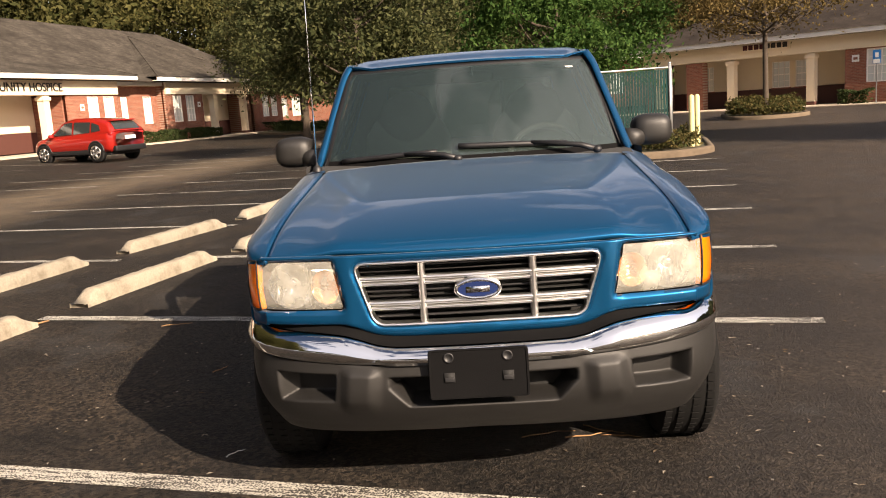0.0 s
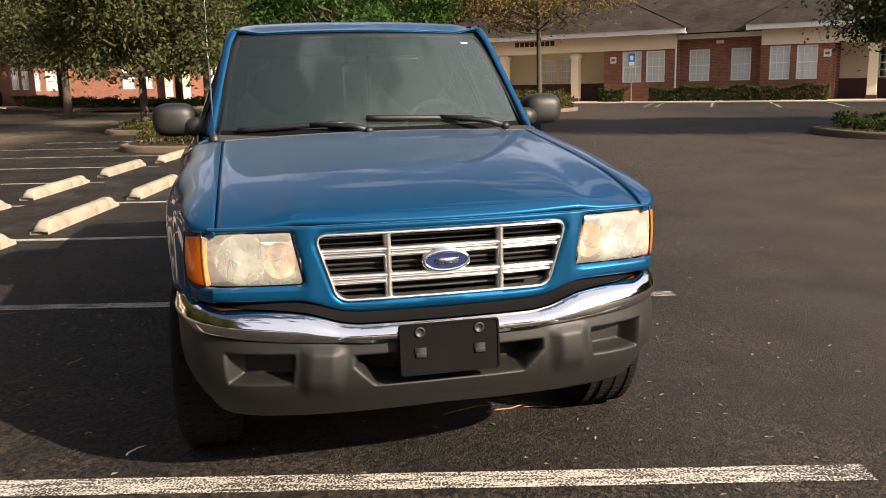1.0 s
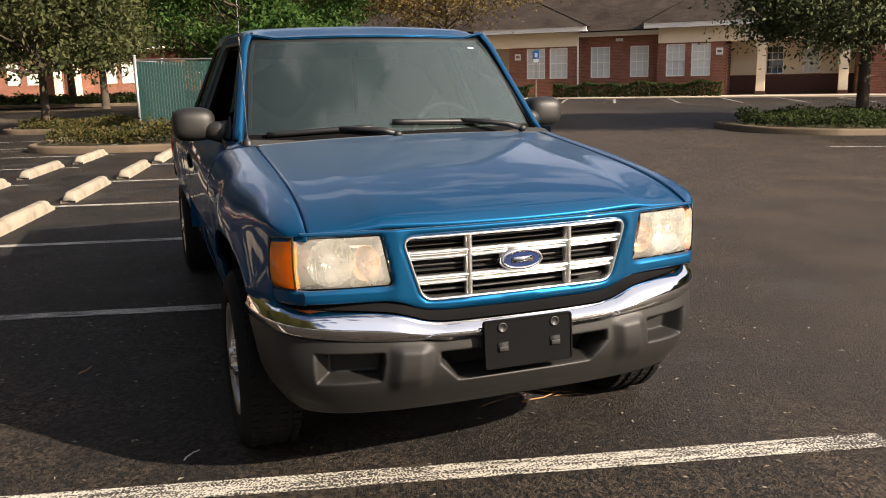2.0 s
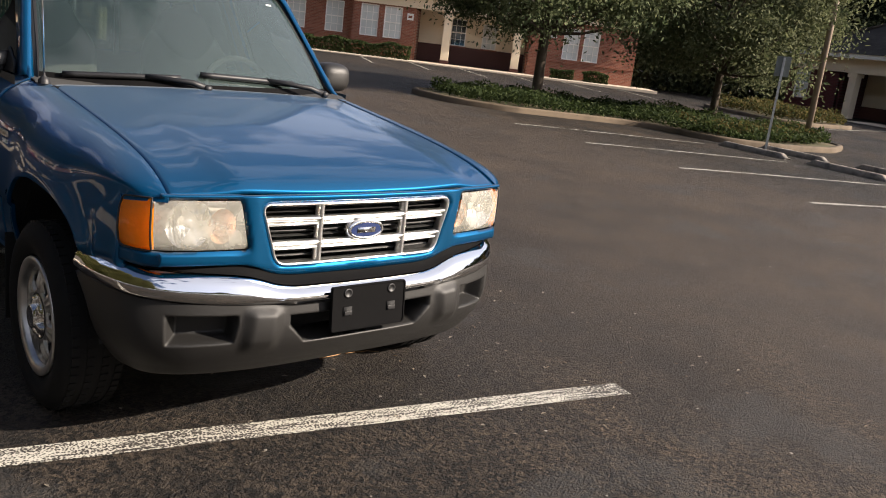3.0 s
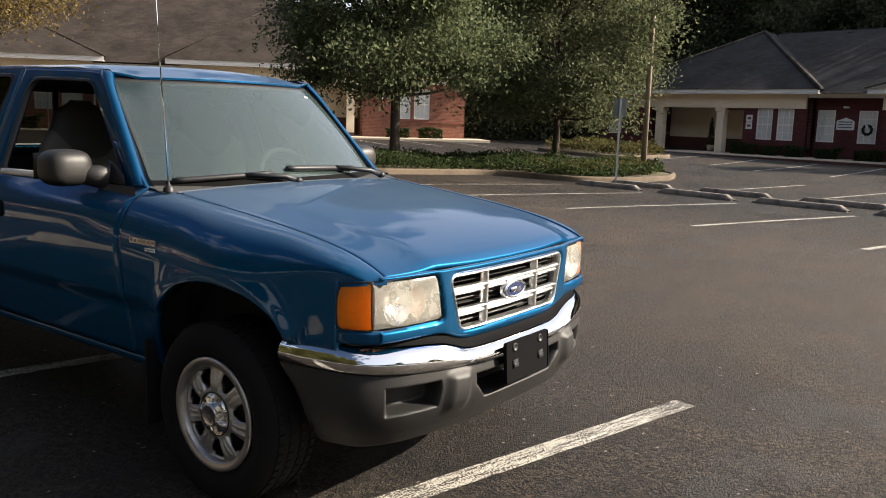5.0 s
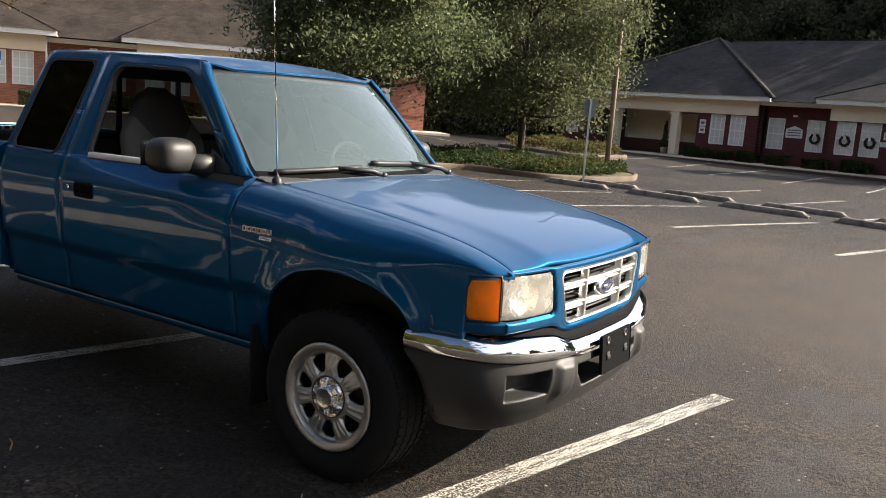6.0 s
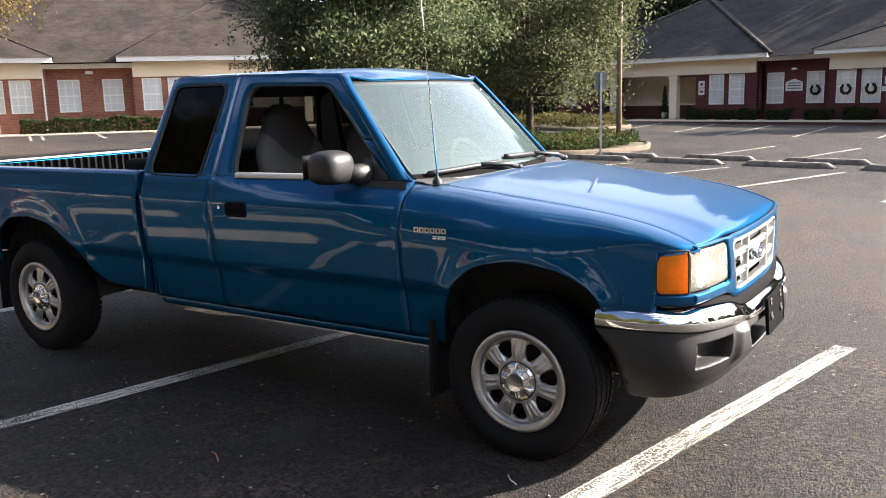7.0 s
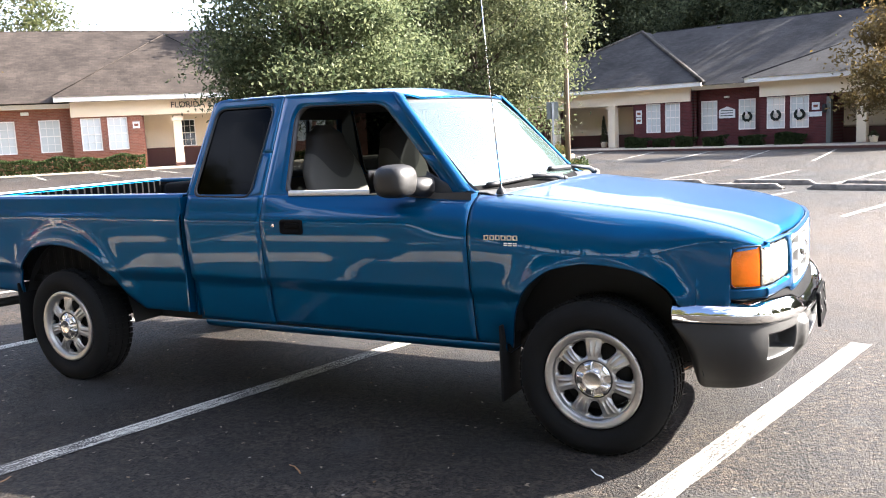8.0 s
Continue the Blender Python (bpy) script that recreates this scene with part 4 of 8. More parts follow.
for _i, (_x, _z) in enumerate(_ring):
    _p, _n = _ring[_i - 1], _ring[(_i + 1) % len(_ring)]
    _d = Vector((_n[0] - _p[0], _n[1] - _p[1])).normalized()
    _rows.append([(_x - _d.y * k, _yf(abs(_x)) - 0.008 + dy + 0.10 * max(0, _z - 0.80) ** 1.3, _z + _d.x * k) for k, dy in ((-0.004, 0.016), (-0.003, 0.004), (0.000, -0.002), (0.003, -0.003), (0.006, 0.001), (0.008, 0.014), (0.009, 0.034))])
part("grille_surround", grid(_rows + _rows[:1]), M_GRILLE, GR)
_badge = part("badge", lathe([(0.0, 0.0001), (0.0, 1.0)], 40, "y"), M_BADGEBLUE, GR, "plain dark blue oval badge")
_badge.matrix_local = pose(0, -0.034, 0.766) @ Matrix.Diagonal((0.063, 1, 0.025, 1))
_bring = bmesh.new()
grid([[((0.064 + dr) * math.cos(a), -0.024 + dy, 0.766 + (0.026 + dr) * math.sin(a)) for dr, dy in ((0.012, 0.012), (0.010, -0.006), (0.004, -0.014), (-0.003, -0.010), (-0.003, 0.004))] for a in span(0, 2 * math.pi, 48)], _bring)
part("badge_rim", _bring, M_CHROME, GR, smooth=True)
part("badge_mark", box(-0.036, 0.036, -0.0365, -0.0345, 0.757, 0.775, bevel=0.0), M_CHROME, GR).matrix_local = Matrix.Identity(4)

# head lamps with corner lamps
for _sx in (-1, 1):
    _lamp = part("headlamp", box(min(_sx * 0.45, _sx * 0.70), max(_sx * 0.45, _sx * 0.70), 0.098, 0.112, 0.72, 0.87), M_LAMPBACK, TRUCK, "hazed cream headlamp with amber corner lens")
    _plan = spline([(0.422, -0.002), (0.52, 0.010), (0.60, 0.025), (0.65, 0.040), (0.697, 0.060)], 22)
    _rows = []
    for _p in _plan:
        _lo, _hi = L_BOT + 0.004, L_TOP - 0.003
        _row = []
        for _z in span(_lo, _hi, 10):
            _slant = 0.030 * (_z - _lo) / (_hi - _lo) * max(0.0, 1 - (_p.x - 0.422) / 0.25)
            _e = min(_z - _lo, _hi - _z) / 0.012
            _row.append((_sx * (_p.x + _slant), _p.y - 0.004 + 0.008 * (1 - ramp(_e)) + 0.10 * max(0, _z - 0.80) ** 1.3, _z))
        _rows.append(_row)
    _lens = part("lens", grid(_rows, flip=_sx > 0), M_LENS, _lamp, "hazed cream lens")
    _lens.visible_shadow = False
    # fluted round bowl, and a smaller ribbed bowl for the turn lamp
    _bowl = bmesh.new()
    grid([[(_sx * 0.592 + r * math.cos(a), 0.100 - 0.052 * (r / 0.074) ** 2 - 0.0035 * (0.5 + 0.5 * math.cos(r * math.cos(a) * 420)) * ramp(r, 0.018, 0.03), 0.795 + r * 1.02 * math.sin(a)) for r in span(0.004, 0.074, 14)] for a in span(0, 2 * math.pi, 64)], _bowl)
    part("reflector", _bowl, M_REFLECTOR, _lamp, "fluted bright reflector")
    part("bulb_shield", lathe([(0.060, 0.0165), (0.050, 0.0165), (0.046, 0.013), (0.048, 0.0005)], 20, "y"), M_CHROME, _lamp).matrix_local = pose(_sx * 0.592, 0, 0.797)
    part("turn_reflector", grid([[(_sx * 0.484 + r * math.cos(a), 0.092 - 0.040 * (r / 0.046) ** 2 - 0.003 * (0.5 + 0.5 * math.cos(r * math.sin(a) * 520)), 0.782 + r * 1.2 * math.sin(a)) for r in span(0.003, 0.046, 12)] for a in span(0, 2 * math.pi, 48)]), M_TURN, _lamp, "ribbed amber-tinted reflector")
    part("lamp_baffle", grid([[(_sx * x, y, z) for x, y in ((0.536, 0.050), (0.538, 0.075), (0.536, 0.100))] for z in span(0.722, 0.868, 6)]), M_LAMPBACK, _lamp)
    _plan = spline([(0.699, 0.0615), (0.720, 0.084), (0.737, 0.113), (0.748, 0.140), (0.756, 0.163)], 16)
    _rows = []
    for _i, _p in enumerate(_plan):
        _u = _i / 16
        _lo, _hi = L_BOT + 0.002 + 0.014 * max(0.0, (_u - 0.8) / 0.2) ** 2, L_TOP + 0.002 - 0.012 * _u * _u - 0.035 * max(0.0, (_u - 0.72) / 0.28) ** 2
        _rows.append([(_sx * (_p.x + 0.004 * math.sin(math.pi * min(1, (z - _lo) / (_hi - _lo)))), _p.y + 0.10 * max(0, z - 0.80) ** 1.3, z) for z in span(_lo, _hi, 9)])
    part("corner_lens", grid(_rows, flip=_sx > 0), M_AMBER, _lamp, "amber corner lens", solid=0.02)
    _rim = [_rows[i][0] for i in range(17)] + [_rows[16][k] for k in range(1, 10)] + [_rows[i][9] for i in range(15, -1, -1)] + [_rows[0][k] for k in range(8, -1, -1)]
    part("lamp_border", tube([(x + _sx * 0.001, y - 0.001, z) for x, y, z in _rim], 0.0032, sides=6), M_BLACKPLASTIC, _lamp, "dark lens border")

# front bumper: chrome upper, textured grey valance
_plan_pts = [(0, -0.080), (0.12, -0.079), (0.25, -0.072), (0.40, -0.054), (0.52, -0.026), (0.62, 0.012), (0.70, 0.066), (0.750, 0.130), (0.782, 0.215), (0.800, 0.30), (0.806, 0.375)]
_half = spline(_plan_pts, 220)
_half = [Vector((p.x, p.y)) for p in _half]
_normals = []
for _i, _p in enumerate(_half):
    _d = (_half[min(_i + 1, 220)] - _half[max(_i - 1, 0)]).normalized()
    _normals.append(Vector((_d.y, -_d.x)))
_c_top = curve([(0.0, 0.596), (0.26, 0.597), (0.32, 0.604), (0.38, 0.622), (0.43, 0.635), (0.50, 0.643), (0.70, 0.655), (0.81, 0.664)])
_c_bot = curve([(0.0, 0.547), (0.28, 0.548), (0.40, 0.552), (0.50, 0.556), (0.70, 0.568), (0.81, 0.582)])
_v_bot = curve([(0.0, 0.312), (0.25, 0.308), (0.45, 0.304), (0.65, 0.300), (0.745, 0.299), (0.790, 0.303), (0.7955, 0.315), (0.8005, 0.40), (0.804, 0.49), (0.806, 0.575)])


def along(sign, i, out, z):
    p, n = _half[i], _normals[i]
    return (sign * (p.x + n.x * out), p.y + n.y * out, z)


def bumper_rows(section, lo=0, hi=220):
    rows = [[along(-1, i, o, z) for o, z in section(i)] for i in range(hi, lo, -1)]
    return rows + [[along(1, i, o, z) for o, z in section(i)] for i in range(lo, hi + 1)]


def chrome_section(i):
    x, t, b = _half[i].x, _c_top(_half[i].x), _c_bot(_half[i].x)
    h = t - b
    return [(-0.046, t + 0.002), (-0.036, t + 0.001), (-0.022, t - 0.005), (-0.008, t - 0.016), (0.003, t - 0.027), (0.009, t - 0.036 - 0.12 * h), (0.013, t - 0.6 * h), (0.009, b + 0.012), (0.000, b + 0.002), (-0.012, b)]


_pad_depth = curve([(0.0, 0.070), (0.25, 0.066), (0.40, 0.060), (0.52, 0.054), (0.62, 0.046), (0.70, 0.042), (0.81, 0.042)])


def pad_section(i):
    t = _c_top(_half[i].x)
    z, d = _head_low(min(0.75, _half[i].x)) + 0.010, _pad_depth(_half[i].x)
    return [(-d, z), (-d + 0.004, z - 0.010), (-0.5 * d - 0.016, t + 0.35 * (z - t)), (-0.036, t + 0.006), (-0.030, t + 0.0025)]


def bay(x, z, x0, x1, z0, z1, soft):
    return ramp(min(x - x0, x1 - x, z - z0, z1 - z), 0.0, soft)


def valance_section(i):
    x, y = _half[i].x, _half[i].y
    top, bot = _c_bot(x) - 0.002, _v_bot(x)
    out = []
    for k in range(61):
        t = k / 60
        z = top + (bot - top) * t
        o = -0.004 + 0.010 * math.sin(math.pi * min(1, t * 1.15)) - 0.075 * t ** 3
        o += 0.020 * ramp(0.075 - abs(x - 0.385 - 0.10 * (0.45 - z)), 0.0, 0.05) * ramp(z, 0.37, 0.44) * ramp(top - z, 0.0, 0.035)
        o -= 0.075 * bay(x, z, 0.458 + 0.18 * max(0, 0.49 - z), 0.662, 0.428 - 0.05 * (x - 0.47), 0.522, 0.022)
        o -= 0.12 * bay(x, z, -1, 0.292 - 0.9 * max(0, 0.475 - z), 0.408, 0.512, 0.030)
        out.append((o, z))
    out.append((-0.11, bot + 0.004))
    return out


BUMPER = part("front_bumper", grid(bumper_rows(chrome_section)), M_CHROME, TRUCK, "chrome bumper over grey plastic valance", solid=0.006)
part("bumper_pad", grid(bumper_rows(pad_section), flip=False), M_PAD, BUMPER)
part("valance", grid(bumper_rows(valance_section)), M_GREYPLASTIC, BUMPER, "grey textured plastic valance")
# black panel standing for the shade inside the intake
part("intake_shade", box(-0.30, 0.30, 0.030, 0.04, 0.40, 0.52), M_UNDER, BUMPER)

# blank plate holder
_pl = bmesh.new()
_o = rounded([(-0.152, -0.076), (0.152, -0.076), (0.152, 0.076), (-0.152, 0.076)], 0.012, 4)
grid([[(x * k, y, z * k) for x, z in _o] for k, y in ((0.96, 0.012), (1.0, 0.010), (1.0, 0.002), (0.985, -0.003), (0.955, -0.003), (0.945, 0.000), (0.0, 0.000))], _pl, closed=True)
PLATE = part("plate_holder", _pl, M_PAD, TRUCK, "black plastic plate holder without a plate", smooth=False)
PLATE.matrix_local = pose(-0.012, -0.108, 0.522, -4, 0, 0)
for _x in (-0.089, 0.089):
    part("boss", lathe([(0.001, 0.016), (-0.003, 0.016), (-0.004, 0.012), (-0.001, 0.010), (-0.001, 0.0005)], 20, "y"), M_BLACKPLASTIC, PLATE).matrix_local = pose(_x, 0, 0.052)
    part("clip_socket", box(_x - 0.017, _x + 0.017, -0.0030, 0.0, -0.024, 0.006), M_UNDER, PLATE)
    part("clip", box(_x - 0.014, _x + 0.016, -0.0062, -0.003, -0.022, -0.008, bevel=0.001), M_BLACKPLASTIC, PLATE)

# ------------------------------------------------ cab
_belt = lambda y: 1.092


def gx(z, y=3.0):
    """Half width of the glasshouse at a height; it draws in towards the screen."""
    return 0.812 - 0.424 * (z - 1.09) - 0.098 * max(0.0, 2.349 - y) * (1 - 0.55 * ramp(z, 1.10, 1.50))


def pane_frame(outer, inner, sx, bm, push=0.0, rear=False):
    """Fills between an outer and an inner outline of (y, z) pairs on the glasshouse side."""
    c = Vector((sum(p[0] for p in inner) / len(inner), sum(p[1] for p in inner) / len(inner)))

    def reach(loop, a):
        """Where a ray from the middle leaves the outline."""
        d, best = Vector((math.cos(a), math.sin(a))), 0.0
        for i in range(len(loop)):
            p, q = Vector(loop[i - 1]) - c, Vector(loop[i]) - c
            e = q - p
            den = d.x * e.y - d.y * e.x
            if abs(den) < 1e-9:
                continue
            t, u = (p.x * e.y - p.y * e.x) / den, (p.x * d.y - p.y * d.x) / den
            if -1e-6 <= u <= 1 + 1e-6 and t > best:
                best = t
        return best

    angles = sorted({round(math.atan2(p[1] - c.y, p[0] - c.x), 4) for loop in (outer, inner) for p in loop} | {round(-3.1 + 0.1 * k, 4) for k in range(63)})
    rows = []
    for a in angles + angles[:1]:
        r0, r1 = reach(outer, a), reach(inner, a)
        row = []
        for k in range(4):
            r = r0 + (r1 - r0) * k / 3
            y, z = c.x + r * math.cos(a), c.y + r * math.sin(a)
            row.append((sx * (gx(z, 3.0 if rear else y) + push), y, z))
        rows.append(row)
    grid(rows, bm)
    return bm


def orient(bm, sx):
    """Turns the faces of a flank outward."""
    bm.normal_update()
    for f in bm.faces:
        if f.normal.x * sx < 0:
            f.normal_flip()
    return bm


def bend(t):
    """The pillar's head curves in to the roof."""
    return 0.016 * max(0.0, (t - 0.84) / 0.16) ** 2


DOOR_WIN = rounded([(2.236, 1.097), (1.405, 1.097), (1.437, 1.157), (1.762, 1.504), (2.262, 1.514)], [0.035, 0.02, 0.10, 0.15, 0.08], 6)
DOOR_TOP = rounded([(2.360, 1.085), (1.245, 1.085), (1.306, 1.13), (1.710, 1.556), (2.344, 1.572)], [0.001, 0.001, 0.05, 0.07, 0.01], 6)
REAR_WIN = rounded([(2.830, 1.082), (2.446, 1.076), (2.396, 1.528), (2.780, 1.526)], [0.045, 0.05, 0.05, 0.06], 6)
REAR_TOP = rounded([(2.866, 1.085), (2.367, 1.085), (2.351, 1.572), (2.800, 1.572)], [0.001, 0.001, 0.01, 0.05], 6)

for _sx in (-1, 1):
    # front door: flank and window frame in one panel
    _bm = grid(flank(1.240, 2.360, lambda y: 0.432 + 0.008 * (y - 1.24), _belt, 34, 34, _sx), flip=_sx > 0)
    pane_frame(DOOR_TOP, DOOR_WIN, _sx, _bm)
    orient(_bm, _sx)
    _door = part("front_door", _bm, M_PAINT, TRUCK, "blue door with its window wound down" if _sx < 0 else "", solid=0.02)
    _bm = grid(flank(2.367, 2.862, lambda y: 0.432, _belt, 16, 34, _sx), flip=_sx > 0)
    pane_frame(REAR_TOP, REAR_WIN, _sx, _bm, rear=True)
    orient(_bm, _sx)
    _rear = part("rear_door", _bm, M_PAINT, TRUCK, solid=0.02)
    _bm = bmesh.new()
    _bm.faces.new([_bm.verts.new((_sx * (gx(z) - 0.008), y, z)) for y, z in REAR_WIN])
    _g = part("rear_pane", orient(_bm, _sx), M_TINTGLASS, _rear, "dark tinted pane", smooth=False)
    part("pane_seal", grid([[(_sx * (gx(z) - 0.012), y, z) for y, z in REAR_WIN], [(_sx * (gx(z) + 0.003), y, z) for y, z in REAR_WIN], [(_sx * (gx(z) + 0.003), 2.61 + (y - 2.61) * 0.965, 1.303 + (z - 1.303) * 0.970) for y, z in REAR_WIN], [(_sx * (gx(z) - 0.012), 2.61 + (y - 2.61) * 0.955, 1.303 + (z - 1.303) * 0.965) for y, z in REAR_WIN]], closed=True), M_BLACKPLASTIC, _rear)
    part("window_seal", grid([[(_sx * (gx(z, y) - k), 1.83 + (y - 1.83) * s, 1.30 + (z - 1.30) * s) for y, z in DOOR_WIN] for k, s in ((0.022, 1.012), (-0.002, 1.004), (-0.002, 0.982), (0.022, 0.972))], closed=True), M_BLACKPLASTIC, _door)
    part("window_sill", grid([[(_sx * (gx(1.09, y) - 0.012), y, 1.108), (_sx * (gx(1.09, y) + 0.007), y, 1.106), (_sx * (gx(1.09, y) + 0.011), y, 1.084), (_sx * (gx(1.09, y) + 0.002), y, 1.080)] for y in span(1.44, 2.21, 10)], flip=_sx < 0), M_SILL, _door, "pale sill strip")
    _h = part("door_handle", grid([[(_sx * (side(2.17, z0) + o), y, z0) for y, z0 in rounded([(2.10 + i, 0.902 + i), (2.235 - i, 0.902 + i), (2.235 - i, 0.974 - i), (2.10 + i, 0.974 - i)], 0.016, 4)] for i, o in ((0, 0.000), (0.002, 0.008), (0.010, 0.011), (0.018, 0.004), (0.028, 0.002), (0.0355, 0.002))], closed=True), M_PAD, _door, "black door handle")
    part("handle_flap", box(min(_sx * 0.853, _sx * 0.869), max(_sx * 0.853, _sx * 0.869), 2.118, 2.20, 0.936, 0.958, bevel=0.004), M_PAD, _h)
    part("lock", lathe([(0, 0.009), (0.004, 0.009), (0.005, 0.007), (0.005, 0.0005)], 16), M_CHROME, _door).matrix_local = pose(_sx * 0.860 if _sx > 0 else -0.866, 2.275, 0.945)
    # inner skin
    _bm = bmesh.new()
    pane_frame(DOOR_TOP, DOOR_WIN, _sx, _bm, -0.034)
    pane_frame(REAR_TOP, REAR_WIN, _sx, _bm, -0.034, True)
    part("pillar_trim", orient(_bm, -_sx), M_SEATDARK, _door)
    if _sx > 0:
        _bm = bmesh.new()
        _bm.faces.new([_bm.verts.new((gx(z, y) - 0.010, y, z)) for y, z in DOOR_WIN])
        _g = part("door_glass", orient(_bm, _sx), M_FARGLASS, _door, "closed grey tinted window", smooth=False)
    part("door_trim", grid([[(_sx * (0.775 - 0.02 * math.sin(3 * (z - 0.5))), y, z) for z in span(0.48, 1.09, 6)] for y in span(1.25, 2.82, 8)], flip=_sx < 0), M_DASH, _door)
    # body pillar behind the screen
    part("windscreen_pillar", grid([[(_sx * x, y, z) for x, y, z in ((0.716 - 0.112 * t - bend(t), 1.318 + 0.400 * t, 1.085 + 0.460 * t), (0.713 - 0.111 * t - bend(t), 1.296 + 0.400 * t, 1.088 + 0.456 * t), (0.705 - 0.110 * t - bend(t), 1.281 + 0.402 * t, 1.088 + 0.450 * t), (0.692 - 0.108 * t - bend(t), 1.275 + 0.404 * t, 1.081 + 0.447 * t))] for t in span(0, 1, 24)], flip=_sx < 0), M_PAINT, TRUCK, solid=0.01)
    part("pillar_inner", grid([[(_sx * (x - bend(t)), y, z) for x, y, z in ((0.704 - 0.112 * t, 1.350 + 0.400 * t, 1.075 + 0.458 * t), (0.684 - 0.108 * t, 1.295 + 0.404 * t, 1.075 + 0.448 * t), (0.660 - 0.104 * t, 1.287 + 0.406 * t, 1.070 + 0.446 * t))] for t in span(0, 1, 12)]), M_SEATDARK, TRUCK)
    # rocker and lower dark rail
    part("rocker", grid([[(_sx * x, y, z) for x, z in ((0.782, 0.428), (0.785, 0.415), (0.774, 0.396), (0.74, 0.380), (0.62, 0.385))] for y in span(1.09, 2.84, 10)], flip=_sx < 0), M_PAINT, TRUCK)

# roof
_rows = []
for _i in range(33):
    _t = _i / 32
    _hw = gx(1.565, 1.68 + 1.10 * _t) + 0.003
    _row = []
    for _j in range(49):
        _u = -1 + 2 * _j / 48
        _au = abs(_u)
        _x = math.copysign(_hw * math.sin(_au * math.pi / 2) ** 0.62, _u) if _u else 0.0
        _crown = 1.588 - 0.014 * (abs(_x) / 0.6) ** 2 - 0.012 * ramp(abs(_x), _hw - 0.10, _hw) ** 1.6
        _front = 0.062 * (1 - ramp(_t, 0.0, 0.30)) ** 1.5 * (1 - 0.75 * ramp(abs(_x), 0.45, 0.62))
        _back = (0.040 - 0.030 * (abs(_x) / 0.64) ** 2) * ramp(_t, 0.86, 1.0) ** 1.6
        _y0 = 1.545 + 0.138 * (_x / 0.575) ** 2
        _y1 = 2.805 - 0.022 * (_x / 0.64) ** 2
        _row.append((_x, _y0 + (_y1 - _y0) * _t, _crown - _front - _back + 0.004))
    _rows.append(_row)
_lip = [Vector(p) for p in _rows[0]]
part("roof", grid(_rows), M_PAINT, TRUCK, "blue roof panel", solid=0.008)

# windscreen
def screen(u, t, push=0.0):
    """u across from -1 to 1, t from the foot to the head."""
    x = u * (0.668 - 0.090 * t - 0.018 * max(0.0, (t - 0.84) / 0.16) ** 2 * abs(u))
    y = 1.095 + 0.180 * u * u + (0.455 - 0.045 * u * u) * t - 0.012 * math.sin(math.pi * t)
    z = 1.075 + 0.442 * t
    return Vector((x, y + 0.47 * push, z - 0.5 * push))


_g = part("windscreen", grid([[screen(u, t) for u in span(-0.995, 0.995, 24)] for t in span(0.0, 1.0, 14)]), M_WINDSHIELD, TRUCK, "pale tinted windscreen")
_g.visible_shadow = False
_edge = [(u, 0.0) for u in span(-1, 1, 24)] + [(1, t) for t in span(0, 1, 12)][1:] + [(u, 1.0) for u in span(1, -1, 24)][1:] + [(-1, t) for t in span(1, 0, 12)][1:-1]
part("screen_seal", grid([[screen(u * (1.040 - k), 0.5 + (t - 0.5) * (1.012 - 1.3 * k), d) for u, t in _edge] for k, d in ((0.0, 0.014), (0.0, -0.004), (0.035, -0.003), (0.068, 0.003))], closed=True), M_BLACKPLASTIC, _g)
part("screen_border", grid([[screen(u, t, -0.003) for u in span(-0.99, 0.99, 24)] for t in (-0.02, 0.03, 0.072)]), M_PAD, _g, "black border at the foot of the glass")
part("inspection_sticker", grid([[screen(u, t, -0.003) for u in (0.80, 0.86)] for t in (0.885, 0.90)]), M_WHITESIGN, _g)
# painted header between the roof's front edge and the glass
part("roof_header", grid([[p + Vector((0, -0.001, -0.001)) for p in _lip], [screen(max(-1.03, min(1.03, p.x / 0.572)), 1.010, -0.005) for p in _lip]], flip=True), M_PAINT, TRUCK, solid=0.006)
# rear wall of the cab, with its window
_bm = bmesh.new()
grid([[(x, 2.868 - 0.14 * max(0, z - 1.09), z) for x in ((-gx(z) + 0.006) if z > 1.09 else -0.80, -0.58 + 0.2 * max(0, z - 1.09))] for z in span(0.45, 1.56, 12)], _bm)
grid([[(x, 2.868 - 0.14 * max(0, z - 1.09), z) for x in (0.58 - 0.2 * max(0, z - 1.09), (gx(z) - 0.006) if z > 1.09 else 0.80)] for z in span(0.45, 1.56, 12)], _bm)
grid([[(x, 2.868 - 0.14 * max(0, z - 1.09), z) for x in (-0.62, 0.62)] for z in span(0.45, 1.12, 3)], _bm)
grid([[(x, 2.868 - 0.14 * max(0, z - 1.09), z) for x in (-0.52, 0.52)] for z in span(1.46, 1.58, 2)], _bm)
_in = _bm.copy()
for _v in _in.verts:
    _v.co.y -= 0.03
part("back_trim", _in, M_SEATDARK, TRUCK)
part("cab_back", _bm, M_PAINT, TRUCK, solid=0.015)
_g = part("rear_window", grid([[(x, 2.872 - 0.14 * (z - 1.09), z) for x in (-0.56, 0.0, 0.56)] for z in (1.11, 1.47)]), M_BACKGLASS, TRUCK)
for _x in (-0.20, 0.20):
    part("slider_rail", box(_x - 0.012, _x + 0.012, 2.815, 2.835, 1.11, 1.47), M_BLACKPLASTIC, _g)

# cowl, wipers, aerial
part("cowl", grid([[(x, y0 + 0.06 * (x / 0.68) ** 2, z) for y0, z in ((1.02, 1.062), (1.06, 1.072), (1.10, 1.066), (1.16, 1.060))] for x in span(-0.665, 0.665, 20)], flip=True), M_LINER, TRUCK)


